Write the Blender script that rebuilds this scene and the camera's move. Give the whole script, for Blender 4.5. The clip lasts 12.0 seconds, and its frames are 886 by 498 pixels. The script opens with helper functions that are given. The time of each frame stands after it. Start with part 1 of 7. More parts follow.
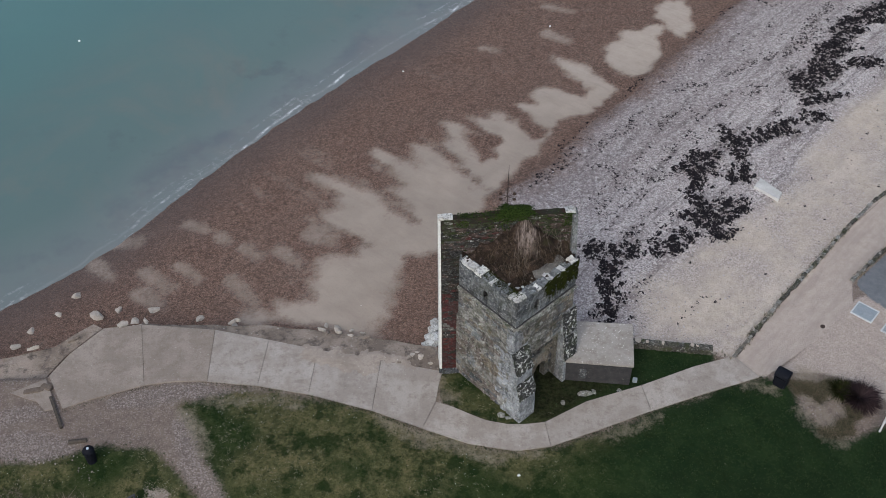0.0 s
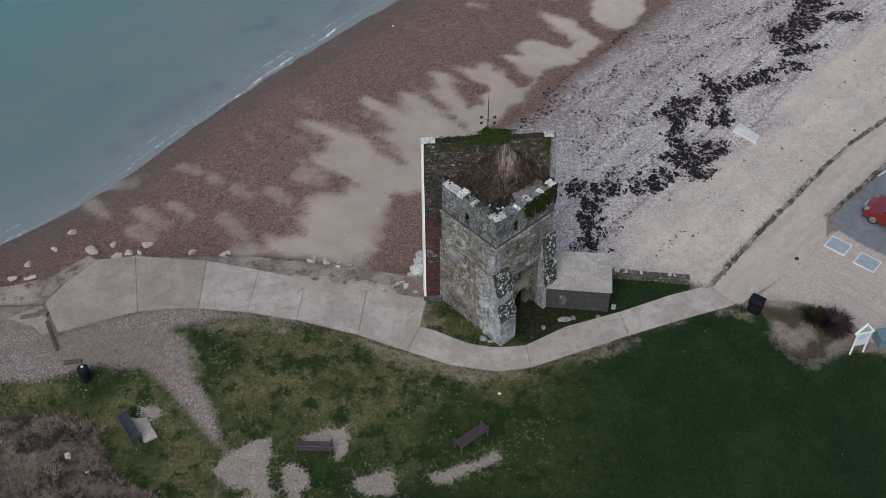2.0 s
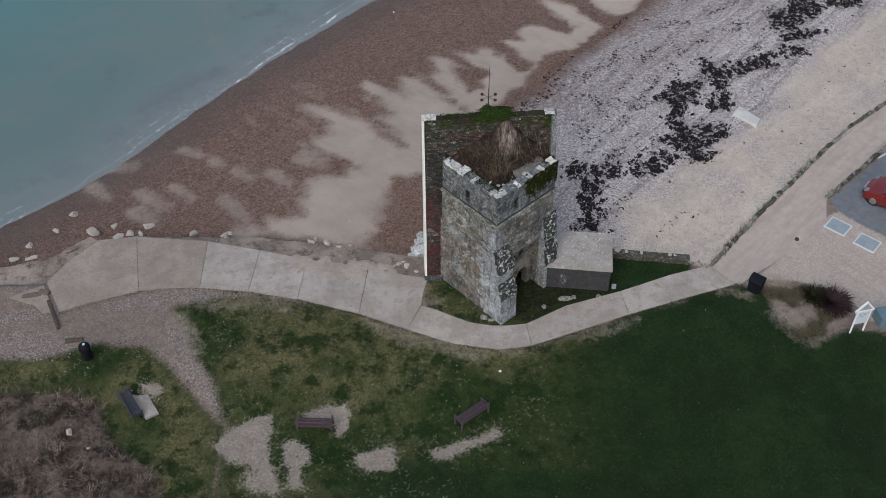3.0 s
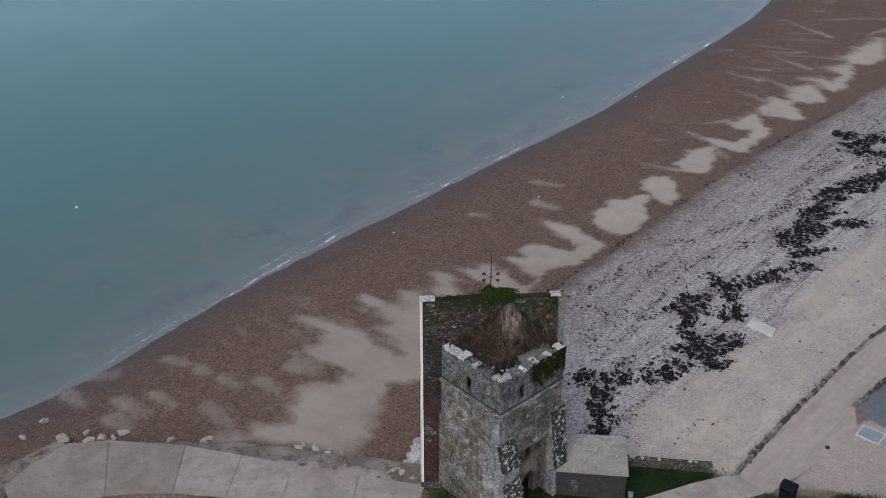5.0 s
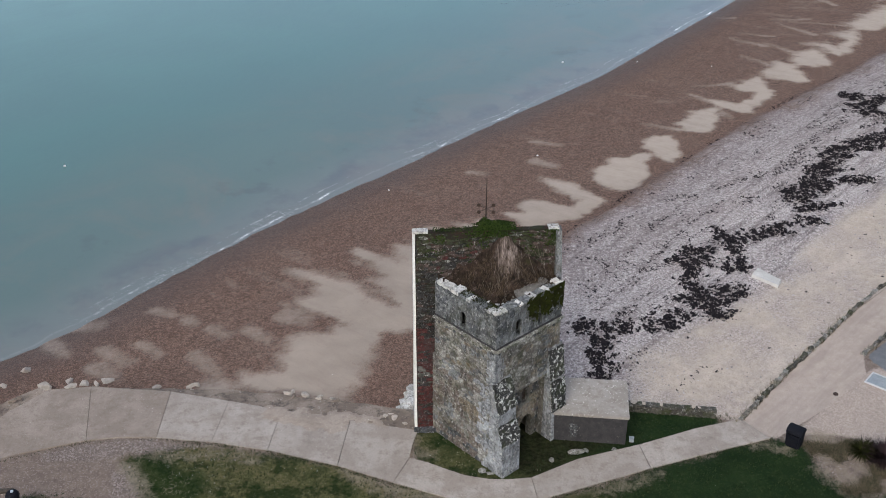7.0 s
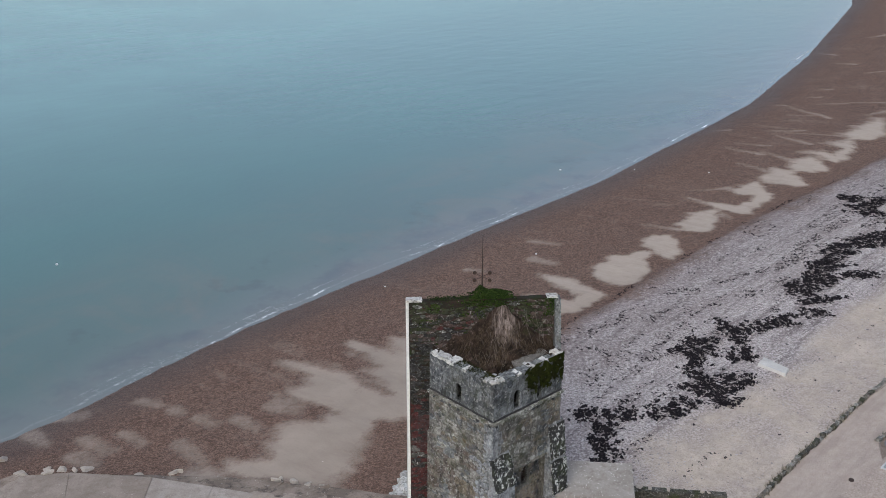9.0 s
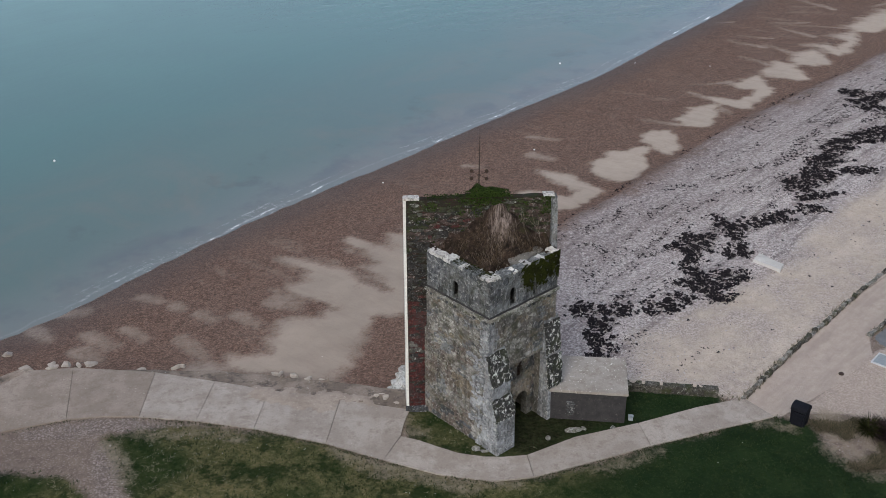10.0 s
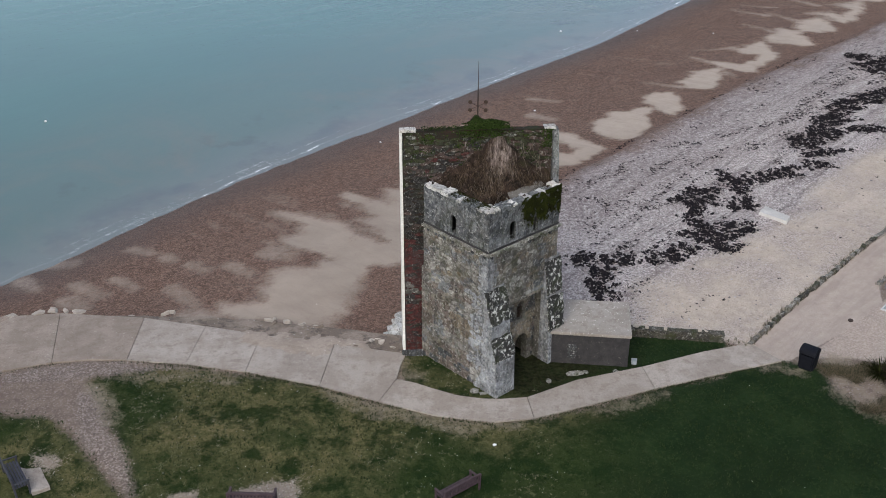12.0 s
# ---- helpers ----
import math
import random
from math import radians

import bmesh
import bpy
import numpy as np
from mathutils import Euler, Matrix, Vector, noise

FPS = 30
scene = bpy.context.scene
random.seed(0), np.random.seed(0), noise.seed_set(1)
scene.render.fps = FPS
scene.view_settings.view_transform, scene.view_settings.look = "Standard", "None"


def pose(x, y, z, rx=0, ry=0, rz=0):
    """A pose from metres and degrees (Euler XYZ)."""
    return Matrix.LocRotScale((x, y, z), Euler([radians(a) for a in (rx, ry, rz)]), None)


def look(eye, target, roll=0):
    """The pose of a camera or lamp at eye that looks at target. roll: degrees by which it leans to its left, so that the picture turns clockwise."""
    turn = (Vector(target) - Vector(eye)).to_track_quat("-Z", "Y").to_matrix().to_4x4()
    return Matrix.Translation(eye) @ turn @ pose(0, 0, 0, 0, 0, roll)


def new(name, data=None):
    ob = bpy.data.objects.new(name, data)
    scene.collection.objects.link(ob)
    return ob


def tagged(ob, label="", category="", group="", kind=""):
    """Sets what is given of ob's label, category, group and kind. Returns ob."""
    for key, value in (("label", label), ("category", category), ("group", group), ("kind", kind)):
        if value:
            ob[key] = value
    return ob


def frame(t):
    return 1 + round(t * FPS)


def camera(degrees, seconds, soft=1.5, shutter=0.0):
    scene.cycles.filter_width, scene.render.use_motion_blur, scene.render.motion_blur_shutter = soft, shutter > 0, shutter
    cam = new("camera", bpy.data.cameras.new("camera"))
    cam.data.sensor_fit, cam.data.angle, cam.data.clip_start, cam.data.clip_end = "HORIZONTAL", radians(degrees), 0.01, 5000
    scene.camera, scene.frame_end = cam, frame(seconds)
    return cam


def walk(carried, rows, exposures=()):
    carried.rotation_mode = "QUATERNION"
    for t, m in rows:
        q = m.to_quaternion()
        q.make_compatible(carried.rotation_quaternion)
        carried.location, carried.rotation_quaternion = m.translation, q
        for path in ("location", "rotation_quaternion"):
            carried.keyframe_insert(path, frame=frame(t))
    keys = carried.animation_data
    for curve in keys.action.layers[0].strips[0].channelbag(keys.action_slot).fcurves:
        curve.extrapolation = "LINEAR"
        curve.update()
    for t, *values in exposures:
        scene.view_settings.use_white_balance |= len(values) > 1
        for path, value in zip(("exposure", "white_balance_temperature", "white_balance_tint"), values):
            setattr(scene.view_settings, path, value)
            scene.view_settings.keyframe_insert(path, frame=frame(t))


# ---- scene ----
# ---- camera: a drone sinking slowly behind the tower ----
cam = camera(44.9, 12.0, soft=0.7, shutter=0.4)
# seconds, x, y, z, rx, ry, rz
ROWS = [
    (0, 0.012, -0.003, 40.548, 45.004, 0.005, 0.009),
    (0.5, 0.592, -0.063, 40.203, 45.002, -0.052, -0.021),
    (1, 0.776, -0.684, 39.782, 45.061, -0.037, -0.020),
    (1.5, 0.784, -1.984, 39.438, 45.093, -0.055, 0.018),
    (2, 0.749, -3.619, 39.171, 45.146, -0.066, 0.039),
    (2.5, 0.740, -4.323, 39.079, 45.126, -0.054, 0.051),
    (2.7, 0.746, -4.456, 38.916, 45.169, -0.043, 0.054),
    (4.3, 0.707, -4.489, 34.998, 50.219, -0.156, 0.147),
    (4.4, 0.766, -4.416, 34.749, 51.587, -0.198, 0.207),
    (4.5, 0.746, -4.397, 34.522, 53.354, -0.199, 0.213),
    (4.6, 0.780, -4.441, 34.203, 55.286, -0.224, 0.228),
    (4.7, 0.789, -4.463, 33.885, 57.120, -0.241, 0.242),
    (4.8, 0.798, -4.484, 33.567, 59.016, -0.258, 0.257),
    (5, 0.816, -4.525, 32.898, 60.622, -0.297, 0.291),
    (5.5, 0.865, -4.490, 31.581, 60.682, -0.283, 0.314),
    (6, 0.931, -4.406, 31.062, 60.592, -0.288, 0.330),
    (6.5, 1.023, -4.394, 30.706, 60.576, -0.266, 0.343),
    (7, 1.157, -4.360, 29.658, 60.600, -0.265, 0.362),
    (7.2, 1.163, -4.394, 29.110, 60.656, -0.282, 0.344),
    (8.8, 1.358, -4.416, 26.527, 66.673, -0.286, 0.358),
    (9, 1.392, -4.392, 26.578, 68.052, -0.228, 0.373),
    (9.5, 1.454, -4.462, 26.671, 67.753, -0.207, 0.396),
    (9.6, 1.469, -4.429, 26.670, 66.581, -0.200, 0.376),
    (9.7, 1.478, -4.418, 26.708, 64.866, -0.188, 0.366),
    (9.8, 1.487, -4.408, 26.745, 63.393, -0.176, 0.355),
    (9.9, 1.496, -4.397, 26.783, 62.555, -0.163, 0.345),
    (10, 1.507, -4.395, 26.809, 62.334, -0.164, 0.336),
    (10.5, 1.562, -4.370, 26.792, 62.303, -0.190, 0.323),
    (11, 1.620, -4.353, 26.038, 62.310, -0.212, 0.330),
    (11.5, 1.631, -4.331, 24.861, 62.303, -0.234, 0.352),
    (12, 1.602, -4.335, 24.013, 62.304, -0.241, 0.364),
]
# seconds, stops, kelvin, tint: the drone's own automatic exposure and white balance
EXPOSURES = [(0, 0.27, 6050, 7), (2.7, 0.27, 6000, 7), (4.3, 0.2, 6080, 7), (5.0, -0.02, 5980, 8), (5.5, 0.01, 5980, 8), (6.0, 0.28, 6080, 8), (6.5, 0.41, 6150, 8), (7.2, 0.45, 6200, 8),
             (9.0, 0.27, 6050, 8), (9.5, 0.17, 6000, 8), (10.0, 0.22, 6200, 8), (10.5, 0.38, 6200, 8), (11.0, 0.46, 6230, 8), (11.5, 0.45, 6230, 8), (12.0, 0.4, 6230, 8)]
walk(cam, [(t, pose(x, y, z, rx, ry, rz)) for t, x, y, z, rx, ry, rz in ROWS], EXPOSURES)

# ---- light: an overcast coast ----
world = bpy.data.worlds.new("overcast_sky")
scene.world = world
world.use_nodes = True
wn, wl = world.node_tree.nodes, world.node_tree.links
sky = wn.new("ShaderNodeTexSky")
sky.sky_type, sky.sun_disc = "NISHITA", False
sky.sun_elevation, sky.sun_rotation = radians(38), radians(200)
sky.air_density, sky.dust_density, sky.ozone_density = 1.0, 4.0, 1.0
grey = wn.new("ShaderNodeHueSaturation")
grey.inputs["Saturation"].default_value = 0.8
wl.new(sky.outputs[0], grey.inputs["Color"])
wl.new(grey.outputs[0], wn["Background"].inputs["Color"])
wn["Background"].inputs["Strength"].default_value = 0.15

sun = new("sun", bpy.data.lights.new("sun", "SUN"))
sun.data.energy, sun.data.angle, sun.data.color = 0.6, radians(28), (1.0, 0.97, 0.93)
sun.matrix_world = look((0, 0, 60), (6, 22, 0))

# ---- node and mesh helpers ----


class Nodes:
    """A small writer of node materials."""

    def __init__(self, name):
        self.m = bpy.data.materials.new(name)
        self.m.use_nodes = True
        self.t = self.m.node_tree
        self.b = self.t.nodes["Principled BSDF"]

    def node(self, kind, ins=(), **props):
        n = self.t.nodes.new(kind)
        for k, v in props.items():
            setattr(n, k, v)
        for k, v in dict(ins).items():
            self.feed(n.inputs[k], v)
        return n

    def feed(self, socket, v):
        if isinstance(v, bpy.types.NodeSocket):
            self.t.links.new(v, socket)
        elif isinstance(v, tuple) and len(v) == 3 and socket.type == "RGBA":
            socket.default_value = (*v, 1)
        else:
            socket.default_value = v

    def attr(self, name):
        return self.node("ShaderNodeAttribute", attribute_name=name).outputs["Fac"]

    def coords(self, kind="Object"):
        return self.node("ShaderNodeTexCoord").outputs[kind]

    def noise(self, vec, scale, detail=4.0, rough=0.6, out="Fac", distortion=0.0):
        return self.node("ShaderNodeTexNoise", {"Vector": vec, "Scale": scale, "Detail": detail, "Roughness": rough, "Distortion": distortion}).outputs[out]

    def cells(self, vec, scale, out="Color", rnd=1.0, feature="F1"):
        return self.node("ShaderNodeTexVoronoi", {"Vector": vec, "Scale": scale, "Randomness": rnd}, feature=feature).outputs[out]

    def ramp(self, v, lo, hi, a=0.0, b=1.0):
        n = self.node("ShaderNodeMapRange", {"Value": v, "From Min": lo, "From Max": hi, "To Min": a, "To Max": b})
        n.clamp = True
        return n.outputs[0]

    def math(self, op, a, b=0.0, c=0.0):
        n = self.node("ShaderNodeMath", operation=op)
        for i, v in enumerate((a, b, c)):
            self.feed(n.inputs[i], v)
        return n.outputs[0]

    def mix(self, f, a, b, blend="MIX"):
        n = self.node("ShaderNodeMix", data_type="RGBA", blend_type=blend)
        self.feed(n.inputs[0], f), self.feed(n.inputs[6], a), self.feed(n.inputs[7], b)
        return n.outputs[2]

    def edge(self, mask, rough, lo=0.4, hi=0.6, amount=0.6):
        """A soft mask whose edge is broken up by a texture."""
        return self.ramp(self.math("ADD", mask, self.math("MULTIPLY", self.math("SUBTRACT", rough, 0.5), amount)), lo, hi)

    def along(self, vec, angle, length, width):
        """Coordinates stretched along a heading in plan."""
        return self.node("ShaderNodeMapping", {"Vector": vec, "Rotation": (0, 0, angle), "Scale": (length, width, 1.0)}, vector_type="TEXTURE").outputs[0]

    def bump(self, height, strength=0.5, dist=0.02, normal=None):
        n = self.node("ShaderNodeBump", {"Height": height, "Strength": strength, "Distance": dist})
        if normal is not None:
            self.feed(n.inputs["Normal"], normal)
        return n.outputs[0]

    def done(self, color, rough=0.85, normal=None, metal=0.0, spec=0.3):
        self.feed(self.b.inputs["Base Color"], color)
        self.feed(self.b.inputs["Roughness"], rough)
        self.feed(self.b.inputs["Metallic"], metal)
        self.feed(self.b.inputs["Specular IOR Level"], spec)
        if normal is not None:
            self.feed(self.b.inputs["Normal"], normal)
        return self.m


def mottled(name, a, b, scale=6.0, rough=0.85, bump=0.4, dist=0.01, spots=None, spot=0.62, metal=0.0, spec=0.3):
    """A plain surface with variation at two scales, and optional spots of a third colour."""
    n = Nodes(name)
    co = n.coords()
    big, fine = n.noise(co, scale), n.noise(co, scale * 9, 3)
    col = n.mix(n.ramp(big, 0.3, 0.7), a, b)
    col = n.mix(n.ramp(fine, 0.35, 0.75, 0.0, 0.45), col, tuple(c * 0.5 for c in a))
    if spots:
        s = n.noise(co, scale * 3.1, 5, 0.7, distortion=0.6)
        col = n.mix(n.ramp(s, spot, spot + 0.06), col, spots)
    return n.done(col, n.ramp(fine, 0, 1, rough - 0.1, min(1.0, rough + 0.08)), n.bump(fine, bump, dist), metal, spec)


def mesh_of(bm, name):
    me = bpy.data.meshes.new(name)
    bm.to_mesh(me)
    bm.free()
    return me


def part(name, bm, material, parent=None, label="", smooth=False):
    me = mesh_of(bm, name) if isinstance(bm, bmesh.types.BMesh) else bm
    if material and not me.materials:
        me.materials.append(material)
    if smooth:
        me.polygons.foreach_set("use_smooth", [True] * len(me.polygons))
    ob = new(name, me)
    if parent is not None:
        ob.parent = parent
    if label:
        ob["label"] = label
    return ob


def thing(name, at, label, category, group="", kind="", turn=0.0):
    e = new(name)
    e.matrix_world = pose(*at, 0, 0, turn)
    return tagged(e, label, category, group, kind)


def box(bm, x0, x1, y0, y1, z0, z1, m=None, bevel=0.0):
    r = bmesh.ops.create_cube(bm, size=1.0, matrix=Matrix.Translation(((x0 + x1) / 2, (y0 + y1) / 2, (z0 + z1) / 2)) @ Matrix.Diagonal((x1 - x0, y1 - y0, z1 - z0, 1)))
    vs = r["verts"]
    if bevel:
        es = list({e for v in vs for e in v.link_edges})
        rb = bmesh.ops.bevel(bm, geom=es, offset=bevel, segments=2, affect="EDGES")
        vs = list({v for f in rb["faces"] for v in f.verts} | {v for v in vs if v.is_valid})
    if m is not None:
        bmesh.ops.transform(bm, matrix=m, verts=vs)
    return vs


def rod(bm, a, b, r, r2=None, sides=8):
    a, b = Vector(a), Vector(b)
    d = b - a
    m = Matrix.Translation((a + b) / 2) @ d.to_track_quat("Z", "Y").to_matrix().to_4x4()
    bmesh.ops.create_cone(bm, cap_ends=True, segments=sides, radius1=r, radius2=r if r2 is None else r2, depth=d.length, matrix=m)


def prism(bm, pts, z0, z1, top=None):
    """An upright prism on a plan outline; top may give its own outline."""
    lo = [bm.verts.new((x, y, z0)) for x, y in pts]
    hi = [bm.verts.new((x, y, z1)) for x, y in (top or pts)]
    n = len(pts)
    fs = [bm.faces.new(hi), bm.faces.new(lo[::-1])] + [bm.faces.new((lo[i], lo[(i + 1) % n], hi[(i + 1) % n], hi[i])) for i in range(n)]
    bmesh.ops.recalc_face_normals(bm, faces=fs)
    return fs


def roughen(bm, amount, scale=2.0, cuts=0):
    if cuts:
        bmesh.ops.subdivide_edges(bm, edges=bm.edges[:], cuts=cuts, use_grid_fill=True)
    for v in bm.verts:
        v.co += noise.noise_vector(v.co * scale + Vector((7.3, 1.7, 3.1))) * amount


def rock(bm, at, size, seed, flat=0.6):
    r = random.Random(seed)
    res = bmesh.ops.create_icosphere(bm, subdivisions=2, radius=1.0)
    planes = [(Vector((r.gauss(0, 1), r.gauss(0, 1), r.gauss(0, 1))).normalized(), r.uniform(0.4, 0.72)) for _ in range(11)]
    turn = Euler((r.uniform(-0.3, 0.3), r.uniform(-0.3, 0.3), r.uniform(0, 6))).to_matrix()
    sx, sy = r.uniform(0.75, 1.25), r.uniform(0.6, 1.0)
    off = Vector((r.uniform(0, 99), r.uniform(0, 99), r.uniform(0, 99)))
    for v in res["verts"]:
        c = v.co.copy()
        c *= 1 + 0.3 * noise.noise(c * 1.1 + off)
        for n, d in planes:
            c -= n * max(0.0, c.dot(n) - d)
        c *= 1 + 0.05 * noise.noise(c * 4 + off)
        c = Vector((c.x * sx, c.y * sy, c.z * flat)) * 1.15
        v.co = turn @ c * size + Vector(at)


def cut(ob, cutters):
    """Subtracts closed bmeshes from a mesh object for good."""
    for bm in cutters:
        c = new("cutter", mesh_of(bm, "cutter"))
        mod = ob.modifiers.new("cut", "BOOLEAN")
        mod.operation, mod.solver, mod.object = "DIFFERENCE", "EXACT", c
        bpy.context.view_layer.update()
        me = bpy.data.meshes.new_from_object(ob.evaluated_get(bpy.context.evaluated_depsgraph_get()))
        ob.modifiers.clear()
        ob.data = me
        bpy.data.objects.remove(c)


# ---- plan of the coast ----
SHORE = [(-400, -160), (-60, 11), (-26, 35.4), (-22, 38.8), (-19.8, 40.8), (-17.5, 43.5), (-14.4, 48.1), (-10, 53.9), (-6, 58.5), (-1.9, 63.0), (3.1, 68.9), (8.2, 74.6), (14.4, 81.6),
         (22.7, 93.0), (28.8, 101.2), (34.1, 108.8), (47.6, 133.2), (67.5, 174.0), (120, 330), (300, 1500), (400, 4000)]
TOE = [(3.2, 33.0), (2.6, 41.5), (2.4, 45.0), (5.9, 48.4), (8.9, 52.2), (10.8, 54.1), (13.4, 57.7), (16.7, 61.3), (21.8, 67.2), (27.6, 73.2), (34.0, 79.5), (60, 108), (130, 250), (400, 1500)]
LAND = [(-400, -250), (-60, 18), (-24, 31.7), (-18.9, 32.2), (-17.0, 34.5), (-15.0, 34.95), (-11.33, 34.6), (-8.57, 33.95), (-6.1, 33.3), (-3.0, 32.65), (0.0, 32.35), (5.6, 33.4), (9.3, 33.9),
        (13.05, 33.35), (14.1, 33.1), (17.5, 37.1), (22, 42.1), (27, 46.7), (60, 80), (200, 250), (500, 1500)]
SEA_Z = -1.8


def to_line(x, y, line):
    """Distance to a polyline, positive on its right-hand side."""
    x, y = np.asarray(x, float), np.asarray(y, float)
    best, side = np.full(x.shape, 1e18), np.ones(x.shape)
    for (ax, ay), (bx, by) in zip(line, line[1:]):
        dx, dy = bx - ax, by - ay
        k = np.clip(((x - ax) * dx + (y - ay) * dy) / (dx * dx + dy * dy), 0, 1)
        ex, ey = x - ax - k * dx, y - ay - k * dy
        d = ex * ex + ey * ey
        near = d < best
        best = np.where(near, d, best)
        side = np.where(near, np.sign(dy * ex - dx * ey), side)
    return np.sqrt(best) * side


def in_outline(x, y, pts):
    """Distance to a closed outline, positive inside."""
    x, y = np.asarray(x, float), np.asarray(y, float)
    d = np.abs(to_line(x, y, pts + pts[:1]))
    inside = np.zeros(x.shape, bool)
    for (ax, ay), (bx, by) in zip(pts, pts[1:] + pts[:1]):
        if ay != by:
            inside ^= ((ay > y) != (by > y)) & (x < (bx - ax) * (y - ay) / (by - ay) + ax)
    return np.where(inside, d, -d)


def blobs(x, y, rows):
    """Distance to a group of rounded strokes (x, y, x, y, radius), positive inside."""
    best = np.full(np.shape(x), -1e9)
    for ax, ay, bx, by, r in rows:
        d = np.abs(to_line(x, y, [(ax, ay), (bx + 0.01, by)]))
        best = np.maximum(best, r - d)
    return best


def fingers(x, y, rows, soft=0.3, fade=0.4):
    """Tapered strokes with crisp roots that feather out towards their tips, 0 to 1."""
    best = np.zeros(np.shape(x))
    for ax, ay, ra, bx, by, rb in rows:
        dx, dy = bx - ax, by - ay
        k = np.clip(((x - ax) * dx + (y - ay) * dy) / (dx * dx + dy * dy + 1e-6), 0, 1)
        d = ra + (rb - ra) * k - np.hypot(x - ax - k * dx, y - ay - k * dy)
        w = soft + 0.9 * soft * k
        best = np.maximum(best, step(d, -w, 0.6 * w) * (1 - fade * k))
    return best


def step(v, lo, hi):
    k = np.clip((np.asarray(v, float) - lo) / (hi - lo), 0, 1)
    return k * k * (3 - 2 * k)


LATTICE = np.random.RandomState(5).rand(256, 256)


def wander(x, y, size, shift=0):
    """Smooth value noise from 0 to 1."""
    u, v = np.asarray(x, float) / size + 31.7 * shift + 1000, np.asarray(y, float) / size + 17.3 * shift + 1000
    i, j = np.floor(u).astype(int), np.floor(v).astype(int)
    f, g = u - i, v - j
    f, g = f * f * (3 - 2 * f), g * g * (3 - 2 * g)
    q = lambda a, b: LATTICE[a % 256, b % 256]
    return (q(i, j) * (1 - f) + q(i + 1, j) * f) * (1 - g) + (q(i, j + 1) * (1 - f) + q(i + 1, j + 1) * f) * g


def ground_z(x, y):
    x, y = np.asarray(x, float), np.asarray(y, float)
    s, b = to_line(x, y, SHORE), to_line(x, y, LAND)
    t = to_line(x, y, TOE)
    beach = SEA_Z + np.where(s < 0, 0.06 * np.maximum(s, -60), 1.35 * np.clip(s / 14.5, 0, 1) ** 0.9)
    beach = beach + 0.38 * step(t, -0.3, 1.3) + 0.1 * step(t, 1, 9)
    beach = np.minimum(beach, 0.02) + 0.05 * step(s, 0.5, 3) * (wander(x, y, 2.3) - 0.5) + 0.02 * (wander(x, y, 0.6, 2) - 0.5)
    dip = -0.45 * step(27.6 - y, 0, 4.6) * step(15.5 - x, 0, 4)
    land = -0.04 + dip + 0.05 * (wander(x, y, 3.1, 4) - 0.5) * step(-dip, 0, 0.4)
    hummock = step(in_outline(x, y, SCRUB), -0.3, 1.2)
    land = land + hummock * (0.5 * wander(x, y, 1.3, 46) + 0.25 * wander(x, y, 0.55, 47) - 0.2)
    return beach + (land - beach) * step(b, -0.25, 0.2)


def gz(x, y):
    return float(ground_z(np.array([x]), np.array([y]))[0])


# ---- the strokes of sand, weed and bare soil ----
# tapered strokes: x, y, half width at the root, x, y, half width at the tip
SAND_MAIN = [(-3.4, 35), (-5.2, 35.2), (-7.3, 35.9), (-10, 36.5), (-8.3, 36.9), (-7, 37.8), (-6.9, 38.8), (-7.2, 39.7), (-6.3, 40.3), (-5.6, 40.6), (-4.7, 40.9), (-4.3, 41.5), (-4.7, 42.2), (-5.9, 43.2),
             (-7.3, 44.1), (-6.9, 44.8), (-5.8, 44.9), (-5.6, 45.8), (-6.4, 46.8), (-7.4, 47.8), (-6.1, 47.6), (-4.7, 46.6), (-3.8, 45.7), (-3, 44.5), (-1.9, 43.1), (-1.2, 43), (-1.8, 44), (-2.5, 45.2),
             (-3.3, 46.3), (-2.3, 46.6), (-2.4, 47.3), (-3.1, 48.1), (-4.1, 48.5), (-4.1, 50), (-3, 49.1), (-1.5, 47.9), (-1.1, 48.7), (-1.7, 50.2), (-1.1, 50.2), (0.2, 48.5), (1.2, 47.2), (1.8, 46.2),
             (2.7, 45.9), (2.2, 45.1), (2, 44), (1.8, 42.8), (1.4, 41.9), (-0.3, 40.7), (-1.3, 40.4), (-2.2, 40.2), (-2.6, 38.9), (-2.7, 37.3), (-3, 36.1)]
SAND_NEXT = [(2.7, 45.9), (1.8, 47.2), (1.4, 47.9), (0.5, 49.6), (0.1, 52), (0.8, 52.1), (1.6, 50.2), (2.3, 48.6), (3, 48.8), (3.1, 49.8), (3.7, 50.4), (3.3, 51.2), (2.3, 51.6), (1.9, 52.8),
             (3.2, 53.1), (4.2, 52.6), (5, 51.6), (5.2, 50.3), (5.8, 50.3), (6.3, 51.3), (5.6, 51.7), (5.3, 52.8), (4.8, 54), (5.8, 53.9), (5.6, 55.2), (6.6, 56.2), (7.8, 55.4), (9.1, 54.7),
             (9.4, 55.4), (8.6, 56.8), (7.7, 58.4), (7.3, 59.8), (8.5, 58.9), (9.6, 57.7), (10.4, 56.3), (10.9, 55.5), (10.4, 54.5), (9, 53.2), (7.5, 52.2), (6.6, 51.5), (5.8, 50.1), (5.4, 49.2),
             (4.4, 48.2), (3.6, 46.7), (3.1, 46)]
SAND_LOBE = [(11, 60.4), (12.2, 61.9), (13.8, 62.8), (14.8, 62.9), (14.8, 62), (14.2, 61.5), (14.5, 60), (13.9, 58.1), (12.6, 56.8), (11.7, 57), (11.1, 58), (10.6, 59)]
